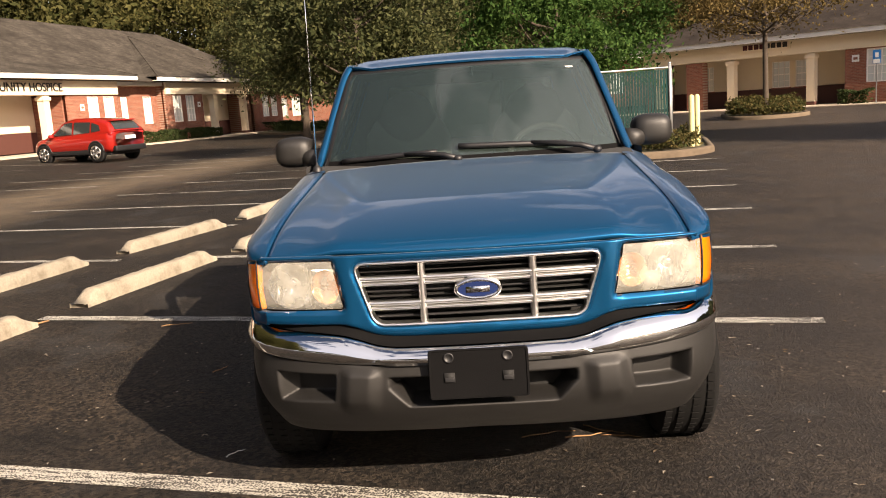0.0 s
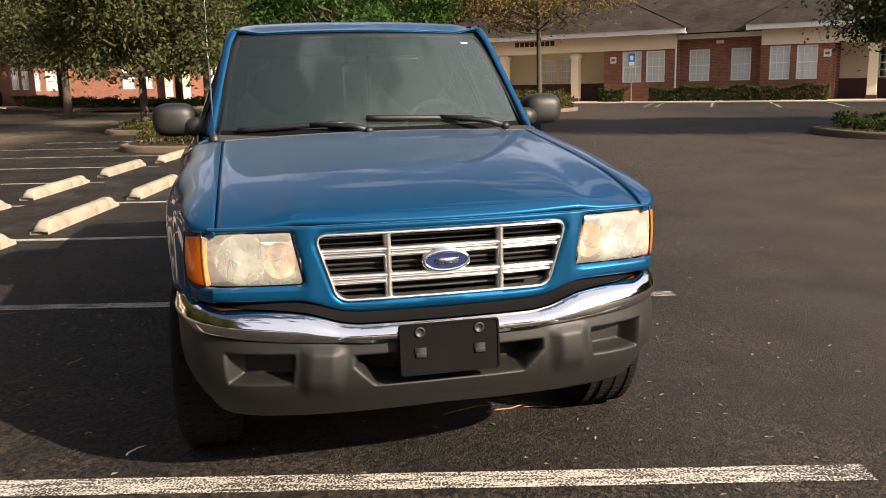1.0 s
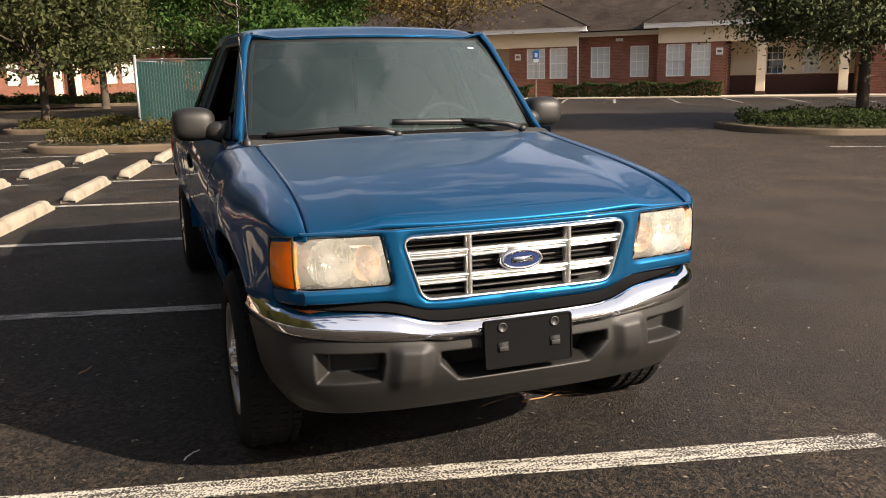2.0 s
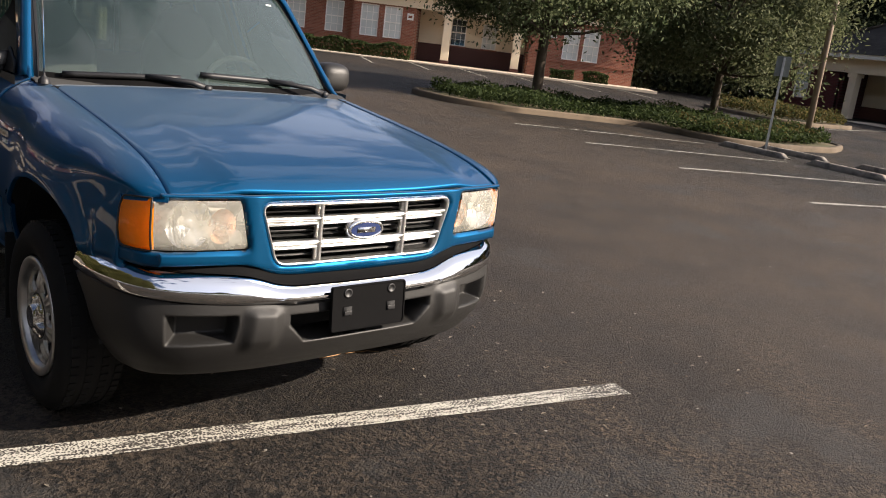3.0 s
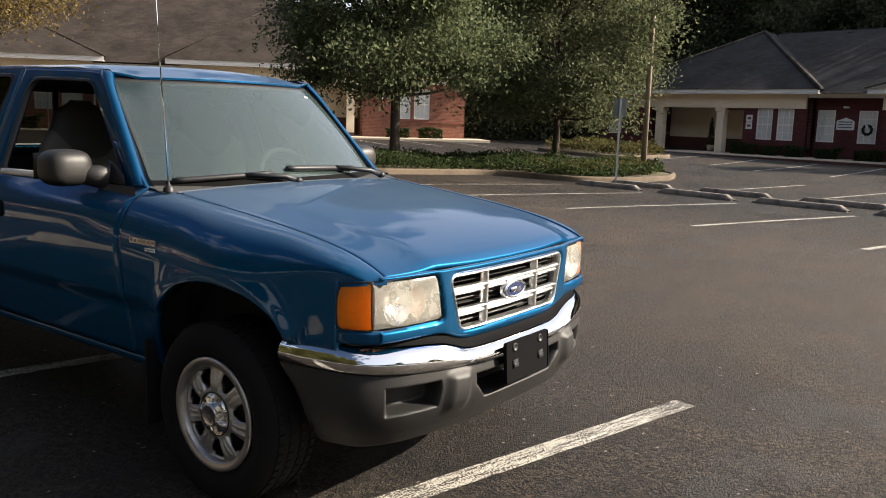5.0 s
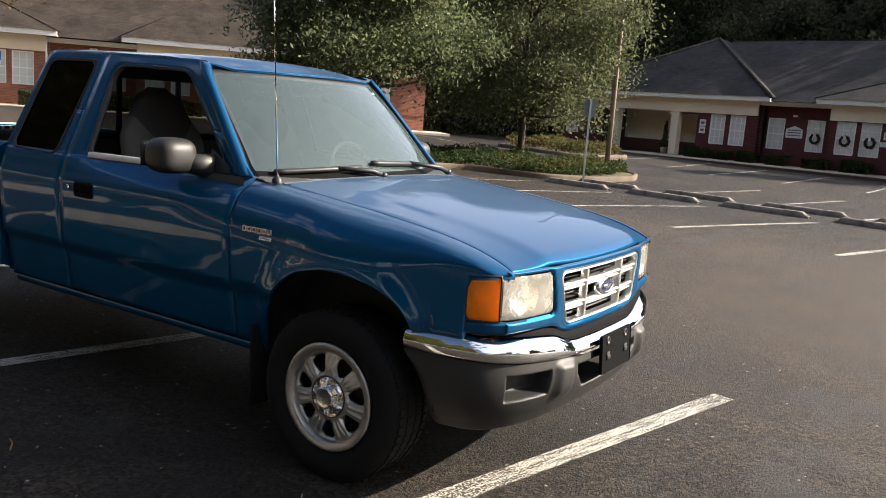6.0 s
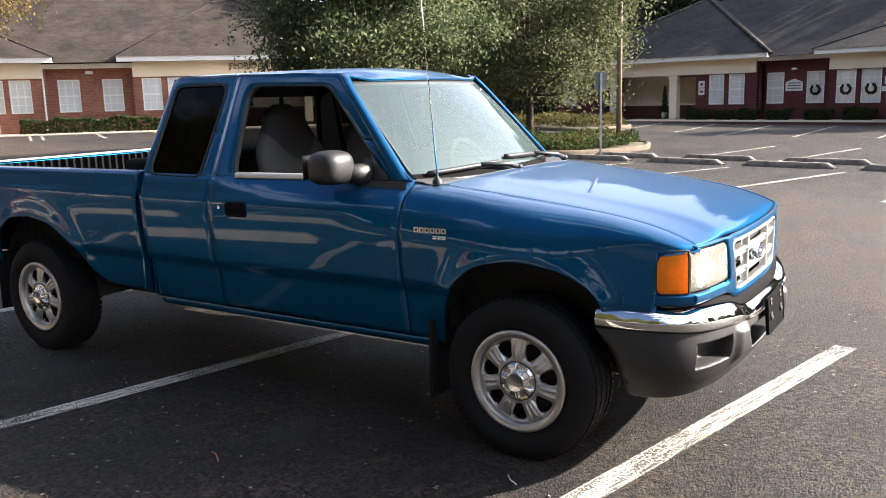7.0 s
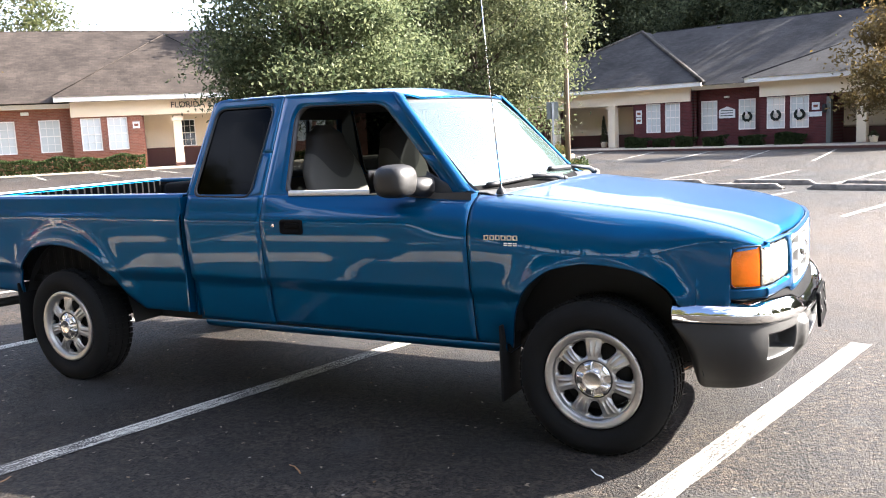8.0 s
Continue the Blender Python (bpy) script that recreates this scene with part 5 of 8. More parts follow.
def wiper(x0, x1, lift0, lift1):
    """An arm from its pivot, and a blade lying on the glass."""
    piv = Vector((x1, 1.075 + 0.06 * (x1 / 0.68) ** 2, 1.098))
    mid = screen(0.45 * x0 / 0.68 + 0.55 * x1 / 0.68, 0.5 * (lift0 + lift1), -0.030)
    arm = part("wiper", tube([piv, piv.lerp(mid, 0.25) + Vector((0, 0, 0.012)), mid], [0.014, 0.012, 0.009], sides=8), M_BLACKPLASTIC, TRUCK, "black wiper arm and blade")
    part("pivot", blob(piv, (0.020, 0.020, 0.016), 2.2, n=12, m=8), M_BLACKPLASTIC, arm)
    pts = [screen((x0 + (x1 - x0) * t) / 0.68, lift0 + (lift1 - lift0) * t, -0.016 - 0.006 * math.sin(math.pi * t)) for t in span(0.0, 0.82, 10)]
    bm = tube(pts, 0.012, sides=8)
    tube([p + Vector((0, 0.006, -0.008)) for p in pts], 0.004, bm, sides=6)
    part("blade", bm, M_BLACKPLASTIC, arm)


wiper(-0.60, -0.06, 0.055, 0.11)
wiper(-0.06, 0.54, 0.145, 0.095)
_an = part("aerial", tube([(-0.683, 1.138, 1.12), (-0.684, 1.165, 1.45), (-0.683, 1.185, 1.70), (-0.682, 1.20, 1.92)], [0.0036, 0.003, 0.0025, 0.0018], sides=8), M_CHROME, TRUCK, "thin steel whip aerial")
part("aerial_foot", lathe([(-0.035, 0.022), (-0.020, 0.020), (-0.012, 0.013), (-0.004, 0.005), (0.006, 0.004), (0.007, 0.001)], 20, "z"), M_BLACKPLASTIC, _an).matrix_local = pose(-0.683, 1.138, 1.112)

# mirrors
for _sx in (-1, 1):
    _m = part("door_mirror", blob((_sx * 0.862, 1.566, 1.150), (0.095, 0.084, 0.074), 3.0, n=32, m=20), M_BLACKPLASTIC, TRUCK, "black plastic door mirror")
    _m.data.materials[0] = M_MIRROR
    part("mirror_arm", tube([(_sx * 0.830, 1.545, 1.130), (_sx * 0.778, 1.512, 1.118), (_sx * 0.722, 1.472, 1.113)], [0.042, 0.043, 0.055], sides=16), M_MIRROR, _m)
    part("mirror_glass", grid([[(_sx * 0.868 + x, 1.6515, 1.154 + z) for x in (-0.078, 0.078)] for z in (-0.052, 0.052)], flip=True), M_CHROME, _m, smooth=False)
    part("sail_patch", grid([[(_sx * (gx(z, y) + 0.008), y, z) for y, z in ((1.355, 1.088), (1.49, 1.088))], [(_sx * (gx(z, y) + 0.008), y, z) for y, z in ((1.385, 1.125), (1.49, 1.18))]], flip=_sx > 0), M_BLACKPLASTIC, _m, solid=0.012)

# fender badge: plain letter-like bars, no lettering
for _sx in (-1, 1):
    _b = thing("fender_badge", "pale plain bar badge", "badge")
    _b.parent = TRUCK
    del _b["category"]
    for _i in range(6):
        _y = 1.000 + 0.0262 * _i
        _o = side(_y, 0.905)
        for _z0, _z1, _ya, _yb in ((0.895, 0.9155, 0.0, 0.0045), (0.895, 0.9155, 0.0165, 0.0210), (0.9115, 0.9155, 0.0045, 0.0165), (0.895, 0.899, 0.0045, 0.0165)):
            part("bar", box(min(_sx * (_o - 0.003), _sx * (_o + 0.003)), max(_sx * (_o - 0.003), _sx * (_o + 0.003)), _y + _ya, _y + _yb, _z0, _z1), M_BADGEGOLD, _b, smooth=False)
    for _i in range(3):
        _y = 1.004 + 0.021 * _i
        _o = side(_y, 0.877)
        for _z0, _z1 in ((0.871, 0.876), (0.879, 0.884)):
            part("bar", box(min(_sx * (_o - 0.003), _sx * (_o + 0.003)), max(_sx * (_o - 0.003), _sx * (_o + 0.003)), _y, _y + 0.016, _z0, _z1), M_WHITESIGN, _b, smooth=False)

# ------------------------------------------------ bed
_bed_top = curve([(2.86, 1.098), (4.76, 1.088)])


def bed_low(y):
    if 3.27 <= y <= 4.295:
        return _rear_arch(y)
    return 0.460 if y < 3.27 else 0.50 + 0.02 * (y - 4.3)


BED = thing("cargo_bed", "blue cargo bed with a black ribbed liner", "cargo bed")
del BED["category"]
BED.parent = TRUCK
_ys = sorted(set(span(2.905, 4.76, 60) + span(3.27, 3.40, 8) + span(4.2, 4.30, 8)))
for _sx in (-1, 1):
    _rows = []
    for _y in _ys:
        _lo, _t = bed_low(_y), _bed_top(_y)
        _row = [(_sx * side(_y, z), _y, z) for z in span(_lo, _t - 0.05, 26)]
        _w = side(_y, _t - 0.05)
        _row += [(_sx * (_w - 0.004), _y, _t - 0.025), (_sx * (_w - 0.012), _y, _t - 0.008), (_sx * (_w - 0.024), _y, _t), (_sx * 0.762, _y, _t + 0.001), (_sx * 0.752, _y, _t - 0.006), (_sx * 0.750, _y, _t - 0.025)]
        _rows.append(_row)
    part("bed_side", grid(_rows, flip=_sx > 0), M_PAINT, BED, solid=0.01)
    _rib = bmesh.new()
    grid([[(_sx * (0.735 - 0.012 * (1 if (i // 2) % 2 else 0)), y, z) for z in (0.60, 1.062)] for i, y in enumerate(span(2.95, 4.70, 96))], _rib)
    part("liner_side", _rib, M_LINER, BED, smooth=False)
    part("liner_rail", box(min(_sx * 0.722, _sx * 0.750), max(_sx * 0.722, _sx * 0.750), 2.95, 4.70, 1.02, 1.045, bevel=0.004), M_LINER, BED)
    # tail lamp
    part("tail_lamp", blob((_sx * 0.812, 4.735, 0.86), (0.040, 0.042, 0.105), 4.0), M_REDLENS, BED, "red tail lamp")
    part("bed_front_post", box(min(_sx * 0.70, _sx * 0.835), max(_sx * 0.70, _sx * 0.835), 2.90, 2.91, 0.47, 1.08), M_PAINT, BED, smooth=False)
part("bed_floor", box(-0.74, 0.74, 2.93, 4.70, 0.56, 0.60), M_LINER, BED)
part("bed_front", box(-0.75, 0.75, 2.90, 2.94, 0.47, 1.075, bevel=0.006), M_LINER, BED)
part("tailgate", box(-0.745, 0.745, 4.70, 4.765, 0.56, 1.082, bevel=0.012), M_PAINT, BED, "blue tailgate")
part("liner_tail", grid([[(x, 4.694 - (0.030 if (i // 2) % 2 else 0.0), z) for z in (0.60, 1.050, 1.074)] for i, x in enumerate(span(-0.735, 0.735, 101))]), M_LINER, BED, "black ribbed tailgate liner", smooth=False)
part("tailgate_cap", box(-0.735, 0.735, 4.690, 4.755, 1.084, 1.094, bevel=0.003), M_SILL, BED, "pale tailgate top strip")
part("cross_box", box(-0.73, 0.73, 2.96, 3.13, 1.00, 1.150, bevel=0.03), M_LINER, BED, "low black box across the bed")
part("rear_bumper", box(-0.80, 0.80, 4.775, 4.93, 0.50, 0.62, bevel=0.02), M_BLACKPLASTIC, TRUCK, "dark step bumper")
part("tail_pipe", tube([(-0.52, 4.4, 0.40), (-0.60, 4.62, 0.40), (-0.72, 4.72, 0.39), (-0.80, 4.76, 0.385)], 0.028, sides=12), M_UNDER, TRUCK, "rusty tail pipe")

# ------------------------------------------------ underbody, wheels, mud flaps
part("chassis_frame", grid([[(x, y, z) for x, z in ((-0.50, 0.34), (-0.50, 0.46), (0.50, 0.46), (0.50, 0.34))] for y in (0.15, 4.75)], closed=True), M_UNDER, TRUCK, smooth=False)
part("cab_floor", box(-0.78, 0.78, 1.10, 2.84, 0.44, 0.475), M_UNDER, TRUCK, smooth=False)
part("engine_bay", box(-0.60, 0.60, 0.14, 1.10, 0.50, 0.86), M_UNDER, TRUCK, smooth=False)
part("firewall", box(-0.68, 0.68, 1.09, 1.12, 0.46, 1.02), M_UNDER, TRUCK, smooth=False)
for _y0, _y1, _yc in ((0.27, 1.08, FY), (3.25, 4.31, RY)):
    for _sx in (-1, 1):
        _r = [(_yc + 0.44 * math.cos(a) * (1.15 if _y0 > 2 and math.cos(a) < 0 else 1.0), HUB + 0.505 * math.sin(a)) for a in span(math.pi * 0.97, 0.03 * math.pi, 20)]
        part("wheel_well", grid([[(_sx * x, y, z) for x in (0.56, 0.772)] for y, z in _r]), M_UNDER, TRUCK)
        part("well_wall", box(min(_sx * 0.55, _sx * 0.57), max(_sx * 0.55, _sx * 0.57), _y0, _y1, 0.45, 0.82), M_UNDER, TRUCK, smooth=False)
for _sx in (-1, 1):
    part("mud_flap", box(min(_sx * 0.62, _sx * 0.83), max(_sx * 0.62, _sx * 0.83), 1.095, 1.107, 0.18, 0.52, bevel=0.003), M_RUBBER, TRUCK, "black rubber mud flap").matrix_local = pose(0, 0, 0)
    part("mud_flap", box(min(_sx * 0.62, _sx * 0.83), max(_sx * 0.62, _sx * 0.83), 4.31, 4.322, 0.20, 0.56, bevel=0.003), M_RUBBER, TRUCK, "black rubber mud flap")


def wheel(at, sx):
    """A tyre on a seven-spoke silver wheel with a capped hub; the outside looks along -x before it is turned."""
    w = part("wheel", lathe([(0.095, 0.212), (0.105, 0.235), (0.110, 0.262), (0.104, 0.286), (0.090, 0.306), (0.078, 0.3145), (0.030, 0.3178), (-0.030, 0.3178), (-0.078, 0.3145), (-0.090, 0.306), (-0.104, 0.286), (-0.110, 0.262), (-0.105, 0.235), (-0.095, 0.212), (-0.080, 0.200), (0.080, 0.200)], 72), M_RUBBER, TRUCK, "black tyre on a silver seven-spoke wheel")
    w.matrix_local = Matrix.Translation(at) @ (pose(0, 0, 0) if sx < 0 else pose(0, 0, 0, 0, 0, 180)) @ Matrix.Diagonal((1.0, 1.032, 1.032, 1))
    tread = bmesh.new()
    for k in range(60):
        a0, a1 = 2 * math.pi * (k + 0.12) / 60, 2 * math.pi * (k + 0.88) / 60
        for j, x in enumerate((-0.078, -0.030, 0.020, 0.066)):
            wd = 0.030
            q = [(xx, 0.3215 * math.cos(a + 0.02 * j), 0.3215 * math.sin(a + 0.02 * j)) for xx, a in ((x, a0), (x + wd * 0.8, a0), (x + wd * 0.8, a1), (x, a1))]
            inner = [(p[0], p[1] * 0.975, p[2] * 0.975) for p in q]
            vo, vi = [tread.verts.new(p) for p in q], [tread.verts.new(p) for p in inner]
            tread.faces.new(vo)
            for i in range(4):
                tread.faces.new((vi[i], vi[(i + 1) % 4], vo[(i + 1) % 4], vo[i]))
    tagged(part("tread", tread, M_RUBBER, w, smooth=False), kind="stuff")
    rim = lathe([(-0.062, 0.164), (-0.070, 0.167), (-0.090, 0.170), (-0.096, 0.175), (-0.099, 0.186), (-0.101, 0.196), (-0.099, 0.2015), (-0.092, 0.203), (-0.080, 0.199)], 72)
    R = part("rim", rim, M_ALLOY, w, "silver rim lip")
    part("barrel", lathe([(-0.062, 0.164), (0.07, 0.158)], 48), M_UNDER, R)
    bm = bmesh.new()
    m = 64
    n = 7 * m
    rs = [0.075, 0.081, 0.086, 0.090, 0.0925, 0.095, 0.0975, 0.100, 0.1025, 0.106, 0.112, 0.120, 0.130, 0.138, 0.1435, 0.147, 0.1495, 0.152, 0.1545, 0.157, 0.160, 0.164, 0.169]
    vs = []
    for r in rs:
        row = []
        for k in range(n):
            a = 2 * math.pi * (k / n - 0.0357)
            ph = (k % m) / m - 0.5  # window centred at 0
            spoke = abs(abs(ph) - 0.5)  # 0 at the spoke's middle
            x = -0.076 - 0.010 * ramp(r, 0.160, 0.110)
            x -= 0.0055 * math.exp(-(((spoke - 0.095) / 0.042) ** 2)) * ramp(min(r - 0.090, 0.160 - r), 0.0, 0.016)
            x += 0.010 * ramp(spoke, 0.21, 0.31) * ramp(min(r - 0.084, 0.166 - r), 0.0, 0.010)
            row.append(bm.verts.new((x, r * math.cos(a), r * math.sin(a))))
        vs.append(row)
    for i in range(len(rs) - 1):
        rm = 0.5 * (rs[i] + rs[i + 1])
        edge = max(0.0, 1 - min(rm - 0.092, 0.1575 - rm) / 0.013)
        wid = 0.185 + 0.055 * ramp(rm, 0.10, 0.150) - 0.13 * edge * edge
        for k in range(n):
            c = ((k + 0.5) % m) / m - 0.5
            if 0.092 < rm < 0.1575 and abs(c) < wid:
                continue
            bm.faces.new((vs[i][k], vs[i][(k + 1) % n], vs[i + 1][(k + 1) % n], vs[i + 1][k]))
    part("spokes", bm, M_ALLOY, R, solid=0.012, offset=-1.0)
    part("hub_groove", lathe([(-0.070, 0.0790), (-0.0875, 0.0785), (-0.0885, 0.0745), (-0.078, 0.0725)], 48), M_BLACKPLASTIC, R, "dark hub recess")
    # five-armed cap with a round boss
    bm = bmesh.new()
    rows = []
    for q in (0.0005, 0.030, 0.0335, 0.0355, 0.0375, 0.040, 0.046, 0.052, 0.058, 0.063, 0.066, 0.068):
        r = q * 1.1
        row = []
        for k in range(120):
            a = 2 * math.pi * k / 120
            ph = abs(((a * 5 / (2 * math.pi)) % 1.0) - 0.5) * 2  # 1 at an arm's middle
            arm = ramp(ph, 0.40, 0.62)
            if q < 0.0365:
                x = -0.112 - (0.002 if 0.030 < q < 0.034 else 0.0)
            else:
                low = -0.081 if q < 0.064 else -0.086
                x = low + (-0.106 + 0.26 * (q - 0.038) - low) * arm * (1 - ramp(q, 0.060, 0.067))
            row.append((x, r * math.cos(a), r * math.sin(a)))
        rows.append(row)
    part("hub_cap", grid(rows, bm, closed=True), M_CAP, R, "bright five-armed hub cap")
    for k in range(5):
        a = 2 * math.pi * k / 5
        part("lug_nut", blob((-0.088, 0.058 * math.cos(a), 0.058 * math.sin(a)), (0.014, 0.011, 0.011), 2.4, n=10, m=6), M_CHROME, R)
    part("brake_drum", lathe([(0.05, 0.001), (-0.035, 0.001), (-0.035, 0.140), (0.05, 0.150)], 36), M_UNDER, w)
    return w


for _y in (FY, RY):
    wheel((-0.742, _y - 0.010, HUB + 0.008), -1)
    wheel((0.742, _y - 0.010, HUB + 0.008), 1)

# ------------------------------------------------ cabin
for _x in (-0.36, 0.36):
    _s = thing("seat", "grey cloth bucket seat with a tall dark-topped back", "seat")
    del _s["category"]
    _s.parent = TRUCK
    _s.matrix_local = pose(_x, 0, 0)
    part("seat_cushion", blob((0, 1.92, 0.74), (0.25, 0.27, 0.09), 3.2), M_SEAT, _s)
    _rows = []
    for _t in span(0, 1, 70):
        _z = 0.78 + 0.64 * _t
        _yy = 2.12 + 0.17 * _t + 0.03 * math.sin(2.6 * _t)
        _wd = 0.245 - 0.01 * _t - 0.100 * ramp(_t, 0.58, 0.90) - 0.09 * ramp(_t, 0.86, 1.0) ** 2
        _dp = 0.070 - 0.015 * _t - 0.02 * ramp(_t, 0.92, 1.0)
        _rows.append([(_wd * math.copysign(abs(math.cos(a)) ** 0.55, math.cos(a)), _yy + _dp * math.copysign(abs(math.sin(a)) ** 0.7, math.sin(a)), _z) for a in [2 * math.pi * k / 64 for k in range(64)]])
    _bm = grid(_rows, closed=True)
    _bm.verts.ensure_lookup_table()
    _bm.faces.new([_bm.verts[len(_bm.verts) - 64 + k] for k in range(64)])
    part("seat_back", _bm, M_SEATTWO, _s)
part("dashboard", grid([[(x, y, z) for y, z in ((1.14, 1.055), (1.20, 1.075), (1.32, 1.082), (1.42, 1.065), (1.47, 1.01), (1.46, 0.90), (1.36, 0.74), (1.15, 0.68))] for x in span(-0.70, 0.70, 14)]), M_DASH, TRUCK, "grey vinyl dashboard", solid=0.01)
_bm = bmesh.new()
grid([[Vector((0.36, 1.58, 1.03)) + Matrix.Rotation(radians(-25), 3, "X") @ Vector(((0.185 + 0.015 * math.cos(b)) * math.cos(a), 0.015 * math.sin(b), (0.185 + 0.015 * math.cos(b)) * math.sin(a))) for b in [2 * math.pi * k / 10 for k in range(10)]] for a in span(0, 2 * math.pi, 36)], _bm, closed=True)
_sw = part("steering_wheel", _bm, M_SEATDARK, TRUCK, "dark steering wheel")
part("steering_hub", blob((0.36, 1.575, 1.02), (0.075, 0.04, 0.06), 3.0), M_SEATDARK, _sw)
part("steering_spoke", tube([(0.19, 1.585, 1.02), (0.36, 1.575, 1.02), (0.53, 1.585, 1.02)], 0.018), M_SEATDARK, _sw)
part("steering_column", tube([(0.36, 1.56, 1.01), (0.36, 1.36, 0.95)], 0.05), M_SEATDARK, _sw)
_rm = part("rear_view_mirror", blob((0.02, 1.64, 1.455), (0.105, 0.018, 0.030), 3.4), M_BLACKPLASTIC, TRUCK, "rear-view mirror on the screen")
part("mirror_stalk", tube([(0.02, 1.63, 1.46), (0.02, 1.585, 1.50)], 0.008), M_BLACKPLASTIC, _rm)
part("headliner", grid([[(x, y, 1.545 - 0.05 * (abs(x) / 0.6) ** 2) for x in span(-0.60, 0.60, 8)] for y in (1.70, 2.70)], flip=True), M_SEAT, TRUCK)


# ---------------------------------------------------------------- islands, shrubs, trees
def island(outline, name_label, fill):
    """A kerbed bed: outline in lot metres, counter-clockwise, with rounded corners."""
    o = rounded(outline, 1.2, 6)
    n = len(o)
    cx, cy = sum(p[0] for p in o) / n, sum(p[1] for p in o) / n

    def inset(p, d):
        v = Vector((cx - p[0], cy - p[1]))
        v.normalize()
        return (p[0] + v.x * d, p[1] + v.y * d)

    ring = [(0.0, -0.05), (0.0, 0.10), (0.025, 0.14), (0.15, 0.145), (0.155, 0.10)]
    bm = grid([[lot(*inset(p, d), up=z) for d, z in ring] for p in o + [o[0]]], flip=True)
    k = part("kerb", bm, M_KERB)
    tagged(k, "stained concrete kerb round a planted island", "kerb", "island kerbs", "structure")
    bed = bmesh.new()
    bed.faces.new([bed.verts.new(lot(*inset(p, 0.15), up=0.11)) for p in o])
    tagged(part("island_soil", bed, fill, smooth=False), name_label, "planting bed", kind="structure")
    return o


def inside(p, poly):
    c = False
    for i in range(len(poly)):
        (x0, y0), (x1, y1) = poly[i - 1], poly[i]
        if (y0 > p[1]) != (y1 > p[1]) and p[0] < (x1 - x0) * (p[1] - y0) / (y1 - y0) + x0:
            c = not c
    return c


def shrubs(poly, count, height, size, mat, seed, label, lumpy=0.5):
    """A bed of low shrubs: leaves under a lumpy top."""
    rng = np.random.default_rng(seed)
    xs, ys = [p[0] for p in poly], [p[1] for p in poly]
    pts = []
    while len(pts) < count:
        a, b = rng.uniform(min(xs), max(xs)), rng.uniform(min(ys), max(ys))
        if not inside((a, b), poly):
            continue
        h = height * (1 - lumpy + lumpy * (0.5 + 0.5 * math.sin(2.3 * a + 1.3 * math.sin(1.7 * b)) * math.sin(2.9 * b + a))) * rng.uniform(0.75, 1.1)
        p = lot(a, b, 0.1 + h * (1 - 0.75 * rng.random() ** 2.0))
        pts.append((p.x, p.y, p.z))
    ob = quads_object("shrubs", leaves(np.array(pts), size, rng), mat)
    return tagged(ob, label, "shrubs", kind="stuff")


def shrink(poly, k):
    n = len(poly)
    cx, cy = sum(p[0] for p in poly) / n, sum(p[1] for p in poly) / n
    return [(cx + (x - cx) * k, cy + (y - cy) * k) for x, y in poly]


_isl = island([(7.0, 17.5), (7.1, 15.2), (8.4, 14.3), (12.5, 14.5), (12.7, 12.0), (14.4, 11.5), (16.6, 11.7), (18.2, 12.6), (18.6, 15.5), (17.5, 18.2), (9.0, 18.3)], "soil bed under shrubs and oaks", M_GRASS)
shrubs(shrink(_isl, 0.93), 26000, 0.46, 0.05, M_HEDGE, 11, "dense low green shrubs in a kerbed island", 0.7)
shrubs([(13.2, 12.3), (16.6, 12.2), (17.8, 13.0), (17.9, 14.6), (13.4, 14.3)], 6000, 0.42, 0.05, M_GROUNDCOVER, 12, "yellowing low shrubs at the island's end", 0.5)
_isl = island([(-8.6, 17.6), (-8.4, 15.2), (-6.8, 14.7), (-1.9, 14.75), (-0.55, 15.05), (0.0, 16.1), (-0.05, 19.4), (-1.5, 23.5), (-8.0, 23.5)], "rough grass bed round the bin enclosure", M_GRASS)
shrubs([(-8.1, 16.7), (-8.0, 15.5), (-6.8, 15.1), (-1.8, 15.15), (-0.75, 15.4), (-0.25, 16.2), (-0.5, 18.2), (-0.8, 16.8)], 9000, 0.50, 0.05, M_GROUNDCOVER, 13, "straggly shrubs along the green fence", 0.7)
_isl = island([(-11.8, 24.6), (-11.6, 22.4), (-9.0, 22.0), (-7.6, 22.3), (-7.6, 24.8)], "soil bed round a young oak", M_GRASS)
shrubs(shrink(_isl, 0.8), 3500, 0.35, 0.05, M_GROUNDCOVER, 14, "low shrubs round a tree foot", 0.6)
_isl = island([(1.0, 36.5), (1.2, 32.2), (2.2, 31.6), (3.7, 32.1), (4.3, 33.4), (4.2, 37.5)], "soil bed before the shops", M_GRASS)
shrubs(shrink(_isl, 0.9), 7000, 0.75, 0.07, M_GROUNDCOVER, 15, "rounded shrubs before the shops", 0.6)
_isl = island([(24.0, 24.5), (23.8, 20.2), (25.2, 19.4), (28.5, 19.8), (29.5, 24.5)], "soil bed beside the far offices", M_GRASS)
shrubs(shrink(_isl, 0.9), 6000, 0.6, 0.07, M_GROUNDCOVER, 16, "shrubs in the far island", 0.6)
_isl = island([(-30.0, 66.0), (-29.5, 52.0), (-26.0, 49.0), (-8.0, 49.0), (-6.0, 52.0), (-6.0, 66.0)], "grass bank under the trees", M_GRASS)
shrubs([(-29.0, 58.0), (-28.5, 52.5), (-25.8, 49.6), (-8.2, 49.6), (-6.6, 52.2), (-6.6, 56.0)], 16000, 0.7, 0.09, M_HEDGE, 17, "green ground cover under the trees", 0.6)


